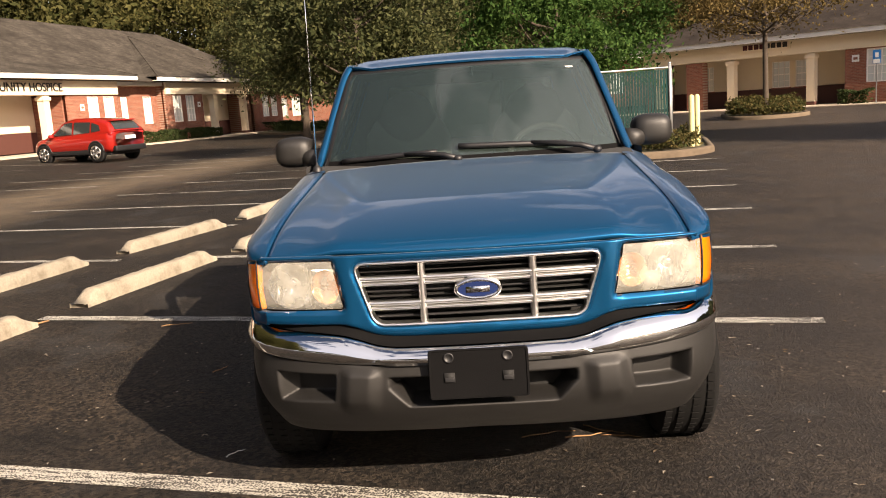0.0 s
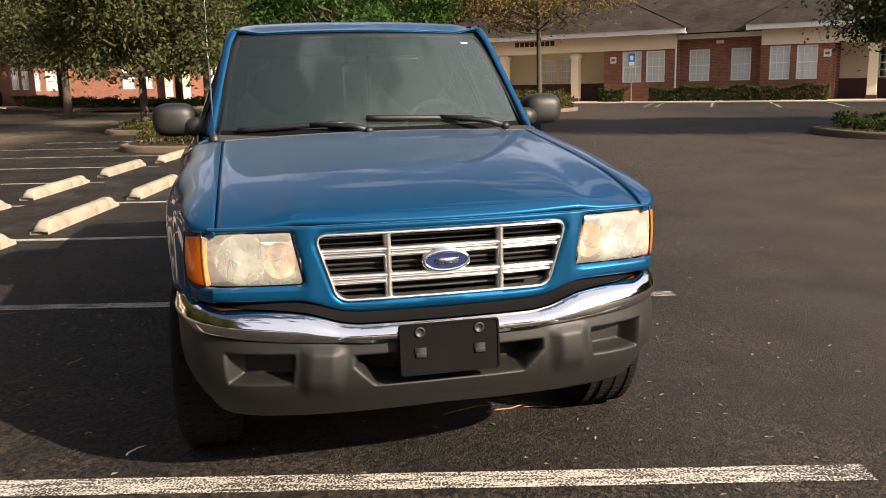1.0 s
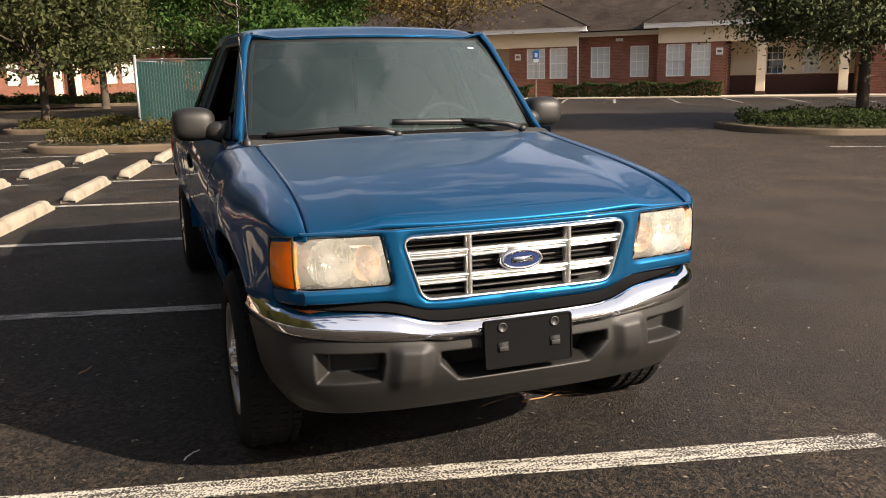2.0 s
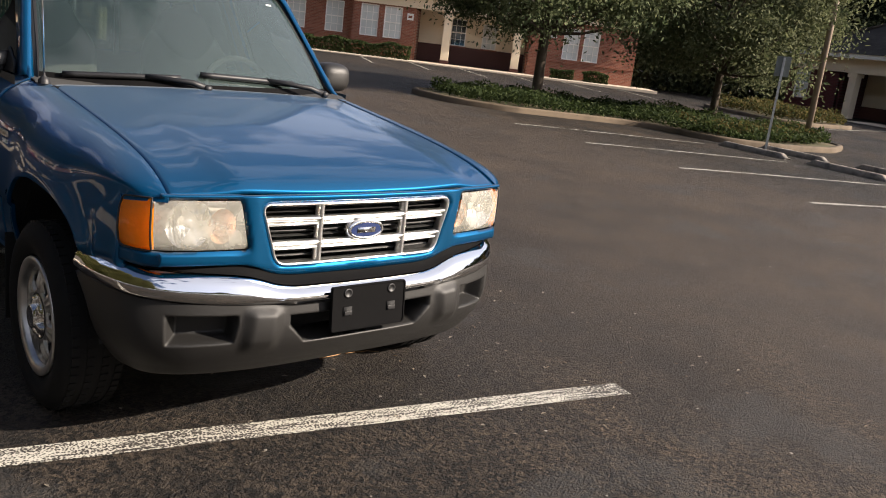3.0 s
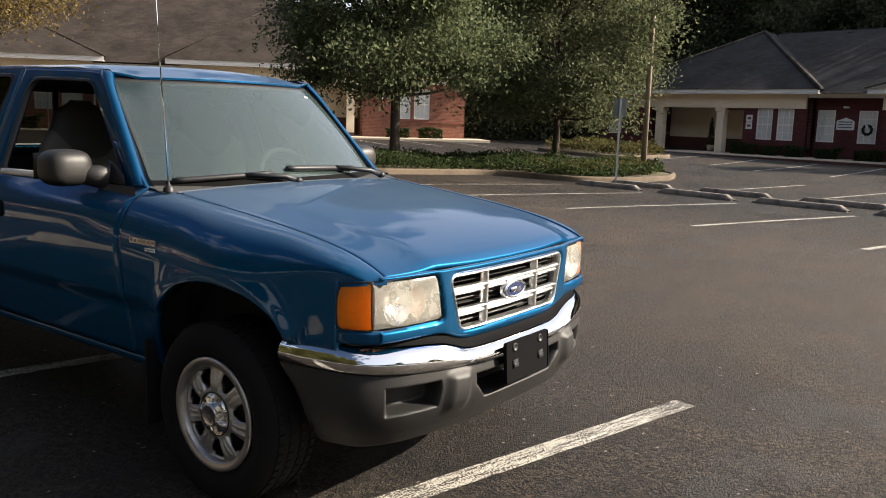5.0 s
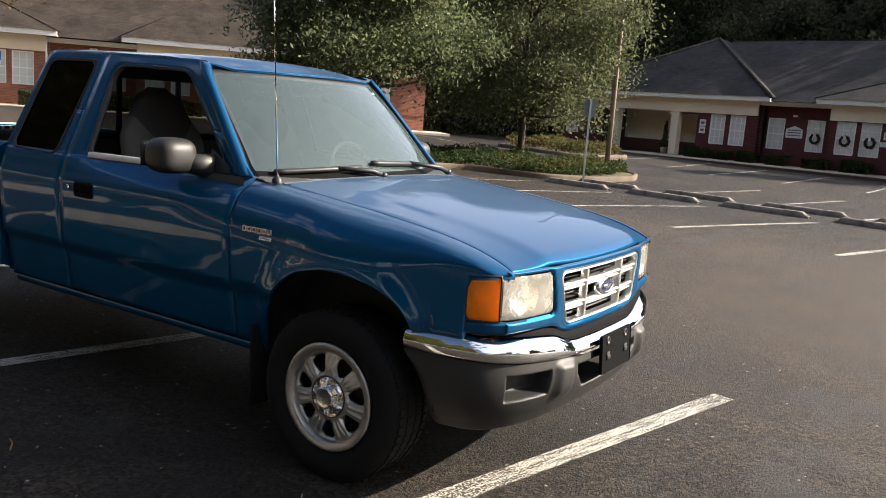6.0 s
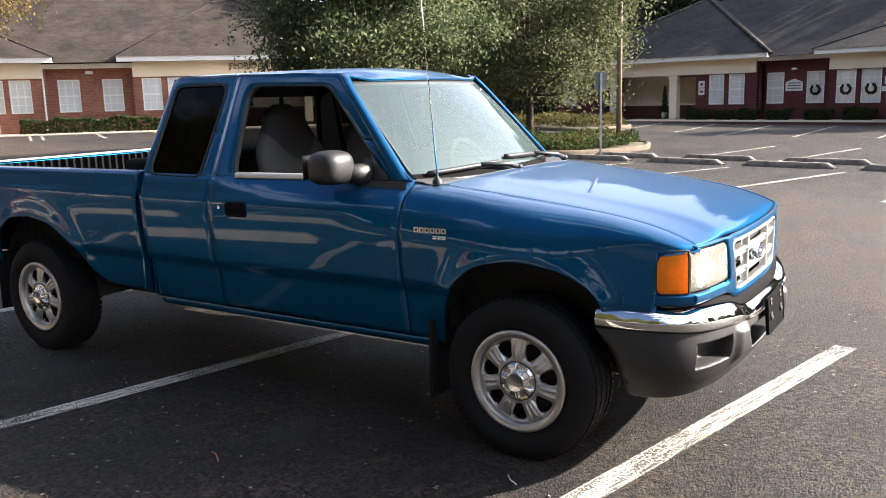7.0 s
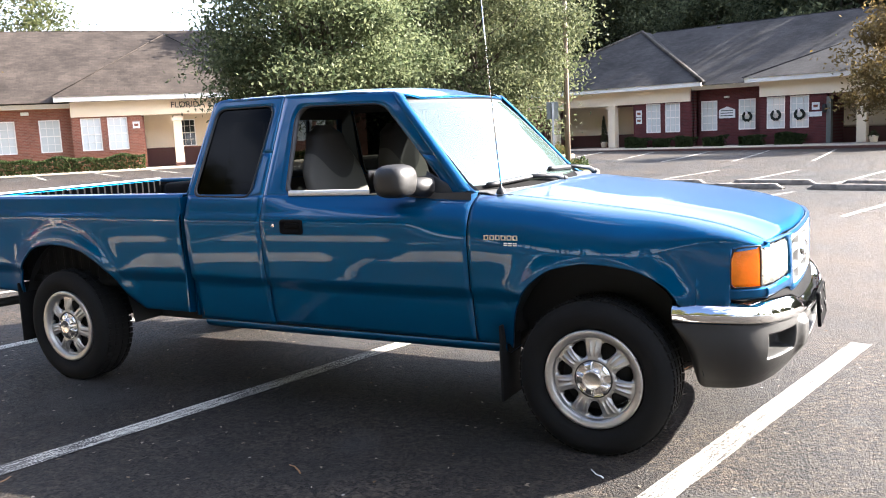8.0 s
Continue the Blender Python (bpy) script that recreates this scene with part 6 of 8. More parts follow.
def tree_parts(root, height, spread, trunk_r, clear, seed, mat, clumps=70, per=150, leaf=0.085, lean=0.0, open_crown=0.0):
    """A trunk with limbs, and a crown of leaf clumps with gaps. The crown is widest below its middle."""
    rng = np.random.default_rng(seed)
    bm = bmesh.new()
    top = Vector((lean, 0.2 * lean, height * 0.78))
    tr = [Vector((0, 0, -0.15)), Vector((0.02, 0, 0.25)), Vector((0.25 * lean + 0.05, 0.03, clear)), Vector((0.6 * lean - 0.05, 0.02, (clear + height * 0.78) / 2)), top]
    tube(spline(tr, 12), [trunk_r * (1.45 if i == 0 else 1.15 if i == 1 else 1 - 0.075 * i) for i in range(13)], bm, 10)
    centres = []
    for k in range(clumps):
        u = rng.random() ** 0.75
        ang = rng.uniform(0, 2 * math.pi)
        z = clear * 0.92 + (height - clear) * (k + 0.5) / clumps
        f = (z - clear * 0.92) / (height - clear * 0.92)
        r = spread * (math.sin(math.pi * min(1, 0.12 + 0.88 * f) ** 0.85) ** 0.7) * (0.35 + 0.65 * u)
        r *= 0.82 + 0.36 * (0.5 + 0.5 * math.sin(3 * ang + seed))
        c = Vector((lean * f + r * math.cos(ang), r * math.sin(ang), z + rng.normal() * 0.25))
        centres.append(c)
        if k % 3 == 0:
            foot = Vector((lean * 0.3, 0, max(clear * 0.75, z - 0.55 * r - 0.4)))
            mid = foot.lerp(c, 0.5) + Vector((0, 0, -0.08 * r))
            tube(spline([foot, mid, c], 5), [trunk_r * 0.34, trunk_r * 0.27, trunk_r * 0.2, trunk_r * 0.14, trunk_r * 0.09, trunk_r * 0.04], bm, 5, cap=False)
    part("trunk", bm, M_BARK, root)
    pts = []
    for c in centres:
        s = spread * rng.uniform(0.085, 0.19)
        n = int(per * rng.uniform(0.6, 1.3) * (1 - open_crown))
        q = rng.normal(size=(n, 3)) * (s, s, s * 0.55)
        q[:, 2] -= 0.25 * np.abs(q[:, 0]) + 0.1 * np.abs(q[:, 1])
        pts.append(q + np.array(c))
    pts = np.concatenate(pts)
    quads_object("crown", leaves(pts, leaf, rng, 0.4), mat, parent=root)


def tree(label, at, group="", turn=0.0, **kw):
    p = at if isinstance(at, Vector) else Vector(at)
    root = thing("tree", label, "tree", pose(p.x, p.y, p.z, 0, 0, turn), group)
    tree_parts(root, **kw)
    return root


OAK = tree("spreading green oak in a shrub island", lot(10.6, 16.7), "car park oaks", height=7.6, spread=3.2, trunk_r=0.20, clear=2.7, seed=3, mat=M_LEAF, clumps=150, per=620, leaf=0.060)
tree("rounded green oak beside a lamp post", lot(16.9, 16.4), "car park oaks", height=7.6, spread=3.5, trunk_r=0.17, clear=2.2, seed=8, mat=M_LEAFPALE, clumps=140, per=620, leaf=0.062)
tree("young oak in a small island", lot(-10.6, 23.6), "car park oaks", height=7.8, spread=3.2, trunk_r=0.17, clear=2.3, seed=5, mat=M_LEAFOLIVE, clumps=110, per=330, leaf=0.085)
tree("thin tree with browning autumn leaves", lot(2.6, 33.2), "car park oaks", height=8.8, spread=4.0, trunk_r=0.15, clear=4.3, seed=21, mat=M_LEAFAUTUMN, clumps=90, per=330, leaf=0.075, lean=-0.3, open_crown=0.1)
BIG = tree("dense dark green oak beside the offices", lot(-21.5, 43.0), "boundary trees", height=11.0, spread=4.4, trunk_r=0.30, clear=3.4, seed=31, mat=M_LEAFOLIVE, clumps=120, per=430, leaf=0.088)
BRIGHT = tree("bright green leafy tree behind the bin enclosure", lot(-5.2, 31.5), "boundary trees", height=10.8, spread=3.8, trunk_r=0.28, clear=2.1, seed=41, mat=M_LEAFBRIGHT, clumps=120, per=430, leaf=0.095)
tree("small tree with orange-brown leaves before the offices", lot(34.3, 7.4), "boundary trees", height=6.6, spread=2.5, trunk_r=0.12, clear=1.9, seed=51, mat=M_LEAFAUTUMN, clumps=70, per=200, leaf=0.09)
for _a, _b, _s, _r in ((-14.5, 45.0, 0.95, 70), (-27.0, 55.0, 1.1, 130), (-18.5, 53.0, 1.05, 200), (-9.0, 50.0, 1.0, 260), (17.0, 58.5, 1.45, 310)):
    _p = lot(_a, _b)
    copy_thing(BIG, pose(_p.x, _p.y, _p.z, 0, 0, _r) @ Matrix.Diagonal((_s, _s, _s, 1)))

WOOD = tree("tall dark woodland tree behind the offices, some copies unseen sky screens", lot(-20, 84), "woodland trees", height=19.0, spread=6.5, trunk_r=0.35, clear=4.5, seed=61, mat=M_LEAFDARK, clumps=200, per=330, leaf=0.15)
WOOD2 = tree("tall pine-like woodland tree with a bare trunk, some copies unseen sky screens", lot(-5, 88), "woodland trees", height=21.0, spread=5.0, trunk_r=0.28, clear=9.0, seed=67, mat=M_LEAFDARK, clumps=130, per=300, leaf=0.15)
WOOD3 = tree("woodland tree behind the offices, leaves toned for shade", lot(56, 26), "woodland trees", height=11.5, spread=4.4, trunk_r=0.22, clear=2.2, seed=73, mat=M_LEAFSHADE, clumps=150, per=330, leaf=0.13)
_rr = random.Random(9)
_spots = [(-62 + 7.0 * i, 76 + _rr.uniform(-3, 12)) for i in range(10)] + [(-70, 30), (-68, 44), (-72, 58), (-66, 66), (-75, 18)]
_spots += [(52 + _rr.uniform(-4, 8), -30 + 7.5 * i) for i in range(11)] + [(48, 37), (50, 31), (54, 42)]
# unseen ring of woods behind and left, added to close the place
_spots += [(-64 + 8 * i, -46 + _rr.uniform(-6, 6)) for i in range(16)] + [(-58 + _rr.uniform(-5, 5), -40 + 8 * i) for i in range(8)]
_spots += [(62 + 2 * math.sin(2.3 * i), -22 + 5.5 * i) for i in range(13)]
_spots += [(-40, 66), (-36, 75), (-44, 73)]
_spots += [(31, 36), (36.5, 38), (43, 36.5), (60, 12), (61, 22), (59, 32)]
_spots += [(-51 + 2 * math.sin(1.7 * i), 12 + 6.0 * i) for i in range(9)]
# unseen left row, added to keep low sky off the truck's flank
_spots += [(-45 + 3 * math.sin(2.1 * i), -38 + 6.5 * i) for i in range(8)]
for _i, (_a, _b) in enumerate(_spots):
    _p = lot(_a, _b)
    # left rows enlarged to block sky from the flank, valance and tyres
    _s = _rr.uniform(0.85, 1.2) * (1.5 if _a > 58 else 1.02 if _a > 47 and _b > -46 else 1.05 if _a > 26 and _b > -46 else 1.65 if -55 < _a < -42 else 1.0)
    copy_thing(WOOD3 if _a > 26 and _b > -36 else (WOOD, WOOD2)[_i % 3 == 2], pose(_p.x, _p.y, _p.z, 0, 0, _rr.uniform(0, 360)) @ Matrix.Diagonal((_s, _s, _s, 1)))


def undergrowth(spots, seed, label, mat):
    rng = np.random.default_rng(seed)
    pts = []
    for a, b, r, h in spots:
        c = lot(a, b)
        q = rng.normal(size=(2600, 3)) * (r * 0.5, r * 0.5, h * 0.3) + (c.x, c.y, c.z + 0.5 * h)
        q[:, 2] = np.abs(q[:, 2] - c.z) + c.z
        pts.append(q)
    return tagged(quads_object("undergrowth", leaves(np.concatenate(pts), 0.17, rng), mat), label, "undergrowth", kind="stuff")


undergrowth([(-60 + 7 * i, 88 + 3 * math.sin(i), 6, 7) for i in range(9)], 71, "dark undergrowth at the wood's edge", M_LEAFDARK)
def thicket(p0, p1, depth, height, count, seed, label):
    """A dense dark leaf belt between two lot places, standing for deep shade."""
    rng = np.random.default_rng(seed)
    p, q = lot(*p0), lot(*p1)
    u, v, w = rng.random(count), rng.random(count), rng.random(count)
    side_way = Vector((q.y - p.y, p.x - q.x, 0)).normalized()
    top = height * (0.8 + 0.14 * np.sin(u * 23) + 0.08 * np.sin(u * 61 + 1))
    pts = np.outer(1 - u, p) + np.outer(u, q) + np.outer(depth * (v - 0.5), side_way)
    pts[:, 2] += top * w ** 0.9
    return tagged(quads_object("thicket", leaves(pts, 0.16, rng), M_LEAFSHADE), label, "thicket", kind="stuff")


# added belt that fills the shaded gap between the offices with dark leaves
thicket((25, 38.5), (44, 31.0), 3.0, 5.5, 34000, 75, "dark leaf belt added for the deep shade between the offices")
undergrowth([(50 + 2 * math.sin(i), -25 + 7 * i, 6, 6) for i in range(10)] + [(30, 37, 4, 5), (36, 40, 6, 6)] + [(43, 34, 4, 5)], 72, "dark undergrowth behind the far offices", M_LEAFSHADE)


# ---------------------------------------------------------------- offices
def window_parts(house, s0, s1, y, z0, z1, dark=False, wreath=False):
    """A sash window with white frame, blind, sill and muntins, standing in the wall face at depth y."""
    w = part("window", box(s0, s1, y + 0.05, y + 0.07, z0, z1), M_DARKWIN if dark else M_WINDOW, house, "dark small-paned sash window" if dark else "white sash window with closed blinds", smooth=False)
    t = 0.055
    for nm, q in (("window_frame", (s0, s0 + t, z0, z1)), ("window_frame", (s1 - t, s1, z0, z1)), ("window_frame", (s0 + t, s1 - t, z1 - t, z1)), ("window_frame", (s0 + t, s1 - t, z0, z0 + t)), ("meeting_rail", (s0 + t, s1 - t, (z0 + z1) / 2 - 0.03, (z0 + z1) / 2 + 0.03))):
        part(nm, box(q[0], q[1], y - 0.01, y + 0.05, q[2], q[3]), M_TRIM, w, smooth=False)
    for i in (1, 2):
        x = s0 + (s1 - s0) * i / 3
        part("muntin", box(x - 0.012, x + 0.012, y + 0.02, y + 0.05, z0 + t, z1 - t), M_TRIM, w, smooth=False)
    for i in (1, 3):
        z = z0 + (z1 - z0) * i / 4
        part("muntin", box(s0 + t, s1 - t, y + 0.02, y + 0.048, z - 0.012, z + 0.012), M_TRIM, w, smooth=False)
    part("sill", box(s0 - 0.06, s1 + 0.06, y - 0.05, y + 0.02, z0 - 0.07, z0 - 0.002), house_brick[0], w, smooth=False)
    if wreath:
        bm = bmesh.new()
        c = ((s0 + s1) / 2, y - 0.03, (z0 + z1) / 2)
        grid([[(c[0] + (0.20 + (0.065 + 0.018 * math.sin(9 * a)) * math.cos(b)) * math.cos(a), c[1] + 0.05 * math.sin(b), c[2] - 0.12 + (0.20 + (0.065 + 0.018 * math.sin(9 * a)) * math.cos(b)) * math.sin(a)) for b in [2 * math.pi * k / 8 for k in range(8)]] for a in span(0, 2 * math.pi, 20)], bm, closed=True)
        part("wreath", bm, M_WREATH, w, "dark green wreath")
        part("bow", box(c[0] - 0.06, c[0] + 0.06, c[1] - 0.09, c[1] - 0.055, c[2] - 0.05, c[2] + 0.14, bevel=0.015), M_WHITESIGN, w, "white bow")


house_brick = [M_BRICK]


def wall_with_windows(house, s0, s1, y, z0, z1, windows, mat, depth=0.25, base=None):
    """A wall of given depth with real openings for its windows (s0, s1, z0, z1)."""
    bm = bmesh.new()
    ss = sorted({s0, s1, *[v for w in windows for v in w[:2]]})
    zs = sorted({z0, z1, *[v for w in windows for v in w[2:4]]})
    vs = {(s, z): bm.verts.new((s, y, z)) for s in ss for z in zs}
    for a, b in zip(ss, ss[1:]):
        for c, d in zip(zs, zs[1:]):
            if not any(w[0] <= a + 1e-6 and b <= w[1] + 1e-6 and w[2] <= c + 1e-6 and d <= w[3] + 1e-6 for w in windows):
                bm.faces.new((vs[a, c], vs[b, c], vs[b, d], vs[a, d]))
    for v in [v for v in bm.verts if not v.link_faces]:
        bm.verts.remove(v)
    return part("wall", bm, mat, house, smooth=False, solid=depth)


def return_walls(house, s0, s1, y, z1, mat):
    """Short walls that join a recessed stretch to its neighbours."""
    if y > 0.3:
        part("return_wall", box(s0 - 0.25, s0, 0.25, y + 0.25, 0.0, z1), mat, house, smooth=False)
        part("return_wall", box(s1, s1 + 0.25, 0.25, y + 0.25, 0.0, z1), mat, house, smooth=False)


def hip_roof(house, s0, s1, y0, y1, z0, rise, run, mat):
    """A hipped roof over a rectangle, hips running in by run at both ends."""
    bm = bmesh.new()
    ym = (y0 + y1) / 2
    v = [bm.verts.new(p) for p in ((s0, y0, z0), (s1, y0, z0), (s1, y1, z0), (s0, y1, z0), (s0 + run, ym, z0 + rise), (s1 - run, ym, z0 + rise))]
    for q in ((0, 1, 5, 4), (1, 2, 5), (2, 3, 4, 5), (3, 0, 4), (3, 2, 1, 0)):
        bm.faces.new([v[i] for i in q])
    r = part("roof", bm, mat, house, smooth=False)
    part("ridge_cap", tube([(s0 + run, ym, z0 + rise), (s1 - run, ym, z0 + rise)], 0.03, sides=6), mat, r)
    return r


def wing_roof(house, s0, s1, y0, y1, z0, rise, mat, cap=0.022, cap_mat=None):
    """The hipped roof of a projecting wing, running back into the main roof."""
    bm = bmesh.new()
    sm, run = (s0 + s1) / 2, (s1 - s0) / 2
    v = [bm.verts.new(p) for p in ((s0, y0, z0), (s1, y0, z0), (s1, y1, z0), (s0, y1, z0), (sm, y0 + run * 0.95, z0 + rise), (sm, y1, z0 + rise))]
    for q in ((0, 1, 4), (1, 2, 5, 4), (3, 0, 4, 5), (3, 2, 1, 0)):
        bm.faces.new([v[i] for i in q])
    r = part("roof", bm, mat, house, smooth=False)
    for a in (0, 1):
        e = (s0, y0, z0 + 0.03) if a == 0 else (s1, y0, z0 + 0.03)
        part("hip_cap", tube([e, (sm, y0 + run * 0.95, z0 + rise + 0.01)], cap, sides=6), cap_mat or mat, r)
    return r


def fascia(house, s0, s1, y0, z, h=0.26, back=0.9):
    f = part("fascia", box(s0, s1, y0, y0 + 0.05, z - h, z), M_TRIM, house, "white painted fascia board", smooth=False)
    part("soffit", box(s0, s1, y0 + 0.05, y0 + back, z - h, z - h + 0.04), M_STUCCO, f, smooth=False)


def column(house, s, y, z0, z1, w=0.42):
    c = part("column", box(s - w / 2, s + w / 2, y - w / 2, y + w / 2, z0, z1, bevel=0.01), M_STUCCO, house, "square cream stucco column", smooth=False)
    part("column_cap", box(s - w / 2 - 0.07, s + w / 2 + 0.07, y - w / 2 - 0.07, y + w / 2 + 0.07, z1 - 0.24, z1 - 0.06, bevel=0.01), M_STUCCO, c, smooth=False)
    part("column_base", box(s - w / 2 - 0.03, s + w / 2 + 0.03, y - w / 2 - 0.03, y + w / 2 + 0.03, z0, z0 + 0.18), M_BROWN, c, smooth=False)


def porch(house, s0, s1, z0, sill, top, cols, windows, deep=2.2, y=0.0):
    """A recessed porch: cream wall over a dark wainscot, with columns before it."""
    wall_with_windows(house, s0, s1, deep, sill, top + 0.5, [w for w in windows], M_STUCCO)
    part("wainscot", box(s0, s1, deep - 0.03, deep + 0.22, z0, sill), M_BROWN, house, "dark brown wainscot", smooth=False)
    for w in windows:
        window_parts(house, *w[:2], deep, *w[2:4], dark=len(w) > 4)
    for s in cols:
        column(house, s, y + 0.15, z0, top)
    part("porch_side", box(s0 - 0.12, s0, 0.3, deep, z0, top), house_brick[0], house, smooth=False)
    part("porch_side", box(s1, s1 + 0.12, 0.3, deep, z0, top), house_brick[0], house, smooth=False)


def frieze(house, s0, s1, y, z0, z1):
    part("frieze", box(s0, s1, y - 0.12, y + 0.55, z0, z1), M_STUCCO, house, "cream stucco frieze", smooth=False)


def letters(house, text, s, y, z, size, name="sign_letters"):
    c = bpy.data.curves.new(name, "FONT")
    c.body, c.size, c.extrude, c.align_x = text, size, 0.02, "CENTER"
    tmp = bpy.data.objects.new(name, c)
    scene.collection.objects.link(tmp)
    bpy.context.view_layer.update()
    me = bpy.data.meshes.new_from_object(tmp.evaluated_get(bpy.context.evaluated_depsgraph_get()))
    bpy.data.objects.remove(tmp)
    me.materials.clear()
    me.materials.append(M_LETTER)
    ob = new(name, me)
    ob.parent = house
    ob["label"] = "dark raised sign letters"
    ob.matrix_local = pose(s, y, z, 90, 0, 0)
    return ob


def number_plaque(house, s, y, z):
    q = part("wall_plaque", box(s - 0.17, s + 0.17, y - 0.02, y, z - 0.17, z + 0.17), M_WHITESIGN, house, "small white plaque with a plain bar", smooth=False)
    part("plaque_bar", box(s - 0.10, s + 0.10, y - 0.024, y - 0.02, z - 0.06, z + 0.06), M_BRICK, q, smooth=False)


def hedge(name_label, corner_pose, s0, s1, y0, y1, h, seed, density=900):
    rng = np.random.default_rng(seed)
    n = int((s1 - s0) * density)
    q = rng.uniform(size=(n, 3))
    face = rng.random(n)
    q[:, 2] = np.where(face < 0.45, 1 - 0.12 * q[:, 2], q[:, 2])
    q[:, 1] = np.where((face >= 0.45) & (face < 0.9), 0.15 * q[:, 1], q[:, 1])
    p = np.stack([s0 + (s1 - s0) * q[:, 0], y0 + (y1 - y0) * q[:, 1], h * q[:, 2]], 1)
    p[:, 2] *= 0.86 + 0.16 * np.sin(p[:, 0] * 2.9 + seed) * np.sin(p[:, 0] * 1.1)
    ob = quads_object("hedge", leaves(p, 0.075, rng), M_HEDGE)
    ob.matrix_world = corner_pose
    return tagged(ob, name_label, "hedge", kind="stuff")


def flat_pose(origin, inward, z):
    """A frame whose y runs into the building and x along its front."""
    i = Vector((inward[0], inward[1])).normalized()
    return Matrix(((i.y, i.x, 0, origin[0]), (-i.x, i.y, 0, origin[1]), (0, 0, 1, z), (0, 0, 0, 1)))


# shops, seen over the bonnet
SHOPS_AT = flat_pose((24.9, 35.5), (0.682, 0.731), 0.12)
SHOPS = thing("office_building", "long single-storey red brick office with cream porches and brown roof", "building", SHOPS_AT)
_W0, _W1, _E, _F0 = 0.98, 2.60, 3.66, 2.66
for _s0, _s1, _y, _wins in ((-8.5, -4.6, 0.0, [(-7.5, -6.45), (-6.2, -5.2)]), (-4.6, -0.42, 0.7, [(-4.1, -3.05), (-1.98, -1.0)]), (-0.42, 2.9, 0.0, [(0.0, 0.95), (1.25, 2.2)]), (9.0, 14.6, 0.0, [(10.75, 11.6), (11.8, 12.65)])):
    _ws = [(a, b, _W0, _W1) for a, b in _wins]
    wall_with_windows(SHOPS, _s0, _s1, _y, 0.0, 3.35, _ws, M_BRICK)
    return_walls(SHOPS, _s0, _s1, _y, 3.35, M_BRICK)
    for _w in _ws:
        window_parts(SHOPS, _w[0], _w[1], _y + 0.04, _w[2], _w[3])
    part("brick_course", box(_s0, _s1, _y - 0.045, _y - 0.002, 0.80, 0.88), M_BRICK, SHOPS, smooth=False)
porch(SHOPS, -19.3, -8.6, 0.0, 0.95, 2.62, [-19.0, -14.55, -10.2], [(-13.2, -12.2, 0.98, 2.4), (-11.9, -10.9, 0.98, 2.4), (-17.6, -16.7, 0.98, 2.4)])
porch(SHOPS, 3.0, 8.9, 0.0, 0.95, 2.56, [4.62, 8.35], [(4.75, 5.6, 0.98, 2.42, 1), (6.5, 7.3, 0.98, 2.3)])
part("brick_pier", box(-17.2, -16.2, -0.1, 0.5, 0.0, 2.62), M_BRICK, SHOPS, smooth=False)
part("end_wall", box(14.35, 14.6, 0.25, 13.0, 0.0, 3.35), M_BRICK, SHOPS, smooth=False)
part("end_wall", box(-20.0, -19.75, 0.25, 13.0, 0.0, 3.35), M_BRICK, SHOPS, smooth=False)
part("rear_wall", box(-20.0, 14.6, 13.0, 13.25, 0.0, 3.35), M_BRICK, SHOPS, smooth=False)
frieze(SHOPS, -20.0, -4.62, 0.0, _F0, 3.42)
frieze(SHOPS, -0.40, 9.6, 0.0, _F0, 3.42)
frieze(SHOPS, 9.6, 14.6, 0.0, 2.85, 3.42)
fascia(SHOPS, -20.8, -4.0, -0.75, _E)
fascia(SHOPS, -1.05, 9.9, -0.75, _E)
fascia(SHOPS, -4.6, -0.4, 0.1, 3.36, 0.22)
fascia(SHOPS, 9.9, 15.3, -0.35, 3.46, 0.22)
hip_roof(SHOPS, -20.9, 15.4, -0.5, 14.0, 3.40, 4.25, 7.6, M_ROOF)
wing_roof(SHOPS, -20.9, -3.95, -0.82, 7.0, _E, 3.6, M_ROOF)
wing_roof(SHOPS, -1.1, 9.95, -0.82, 7.0, _E, 3.5, M_ROOF)
part("wall_light", box(-2.72, -2.36, 0.52, 0.70, 2.86, 3.02, bevel=0.02), M_WHITESIGN, SHOPS, "white wall light")
for _s in (-8.0, 2.62, 10.2):
    number_plaque(SHOPS, _s, 0.0, 2.18)
letters(SHOPS, "FLORIDA EYE", 5.6, -0.16, 2.98, 0.42)
_sg = part("fascia_sign", box(-14.0, -11.2, -0.20, -0.13, 2.95, 3.45), M_STUCCO, SHOPS, "cream sign board with plain dark shapes", smooth=False)
for _i in range(8):
    part("sign_shape", box(-13.75 + 0.31 * _i, -13.51 + 0.31 * _i, -0.215, -0.20, 3.07, 3.33), M_BRICKDARK if _i < 4 else M_LETTER, _sg, smooth=False)
_wk = part("walk", box(-21.0, 15.5, -2.6, 0.3, -0.25, 0.0), M_WALK, smooth=False)
_wk.matrix_world = SHOPS_AT
tagged(_wk, "pale concrete walk along the offices", "pavement", kind="structure")
for _i, (_a, _b) in enumerate(((-8.3, -6.9), (-5.6, -4.0), (-4.0, -2.3), (-2.3, 0.0), (0.0, 2.9))):
    hedge("clipped green hedge below the office windows", SHOPS_AT, _a, _b, -1.5, -0.5, 0.78, 80 + _i)
for _i, (_a, _b) in enumerate(((10.2, 11.4), (11.9, 13.2))):
    hedge("small dark shrub below the office windows", SHOPS_AT, _a, _b, -1.3, -0.4, 0.55, 90 + _i)
part("downpipe", box(-4.66, -4.58, -0.06, 0.0, 0.0, 3.3), M_TRIM, SHOPS, smooth=False)


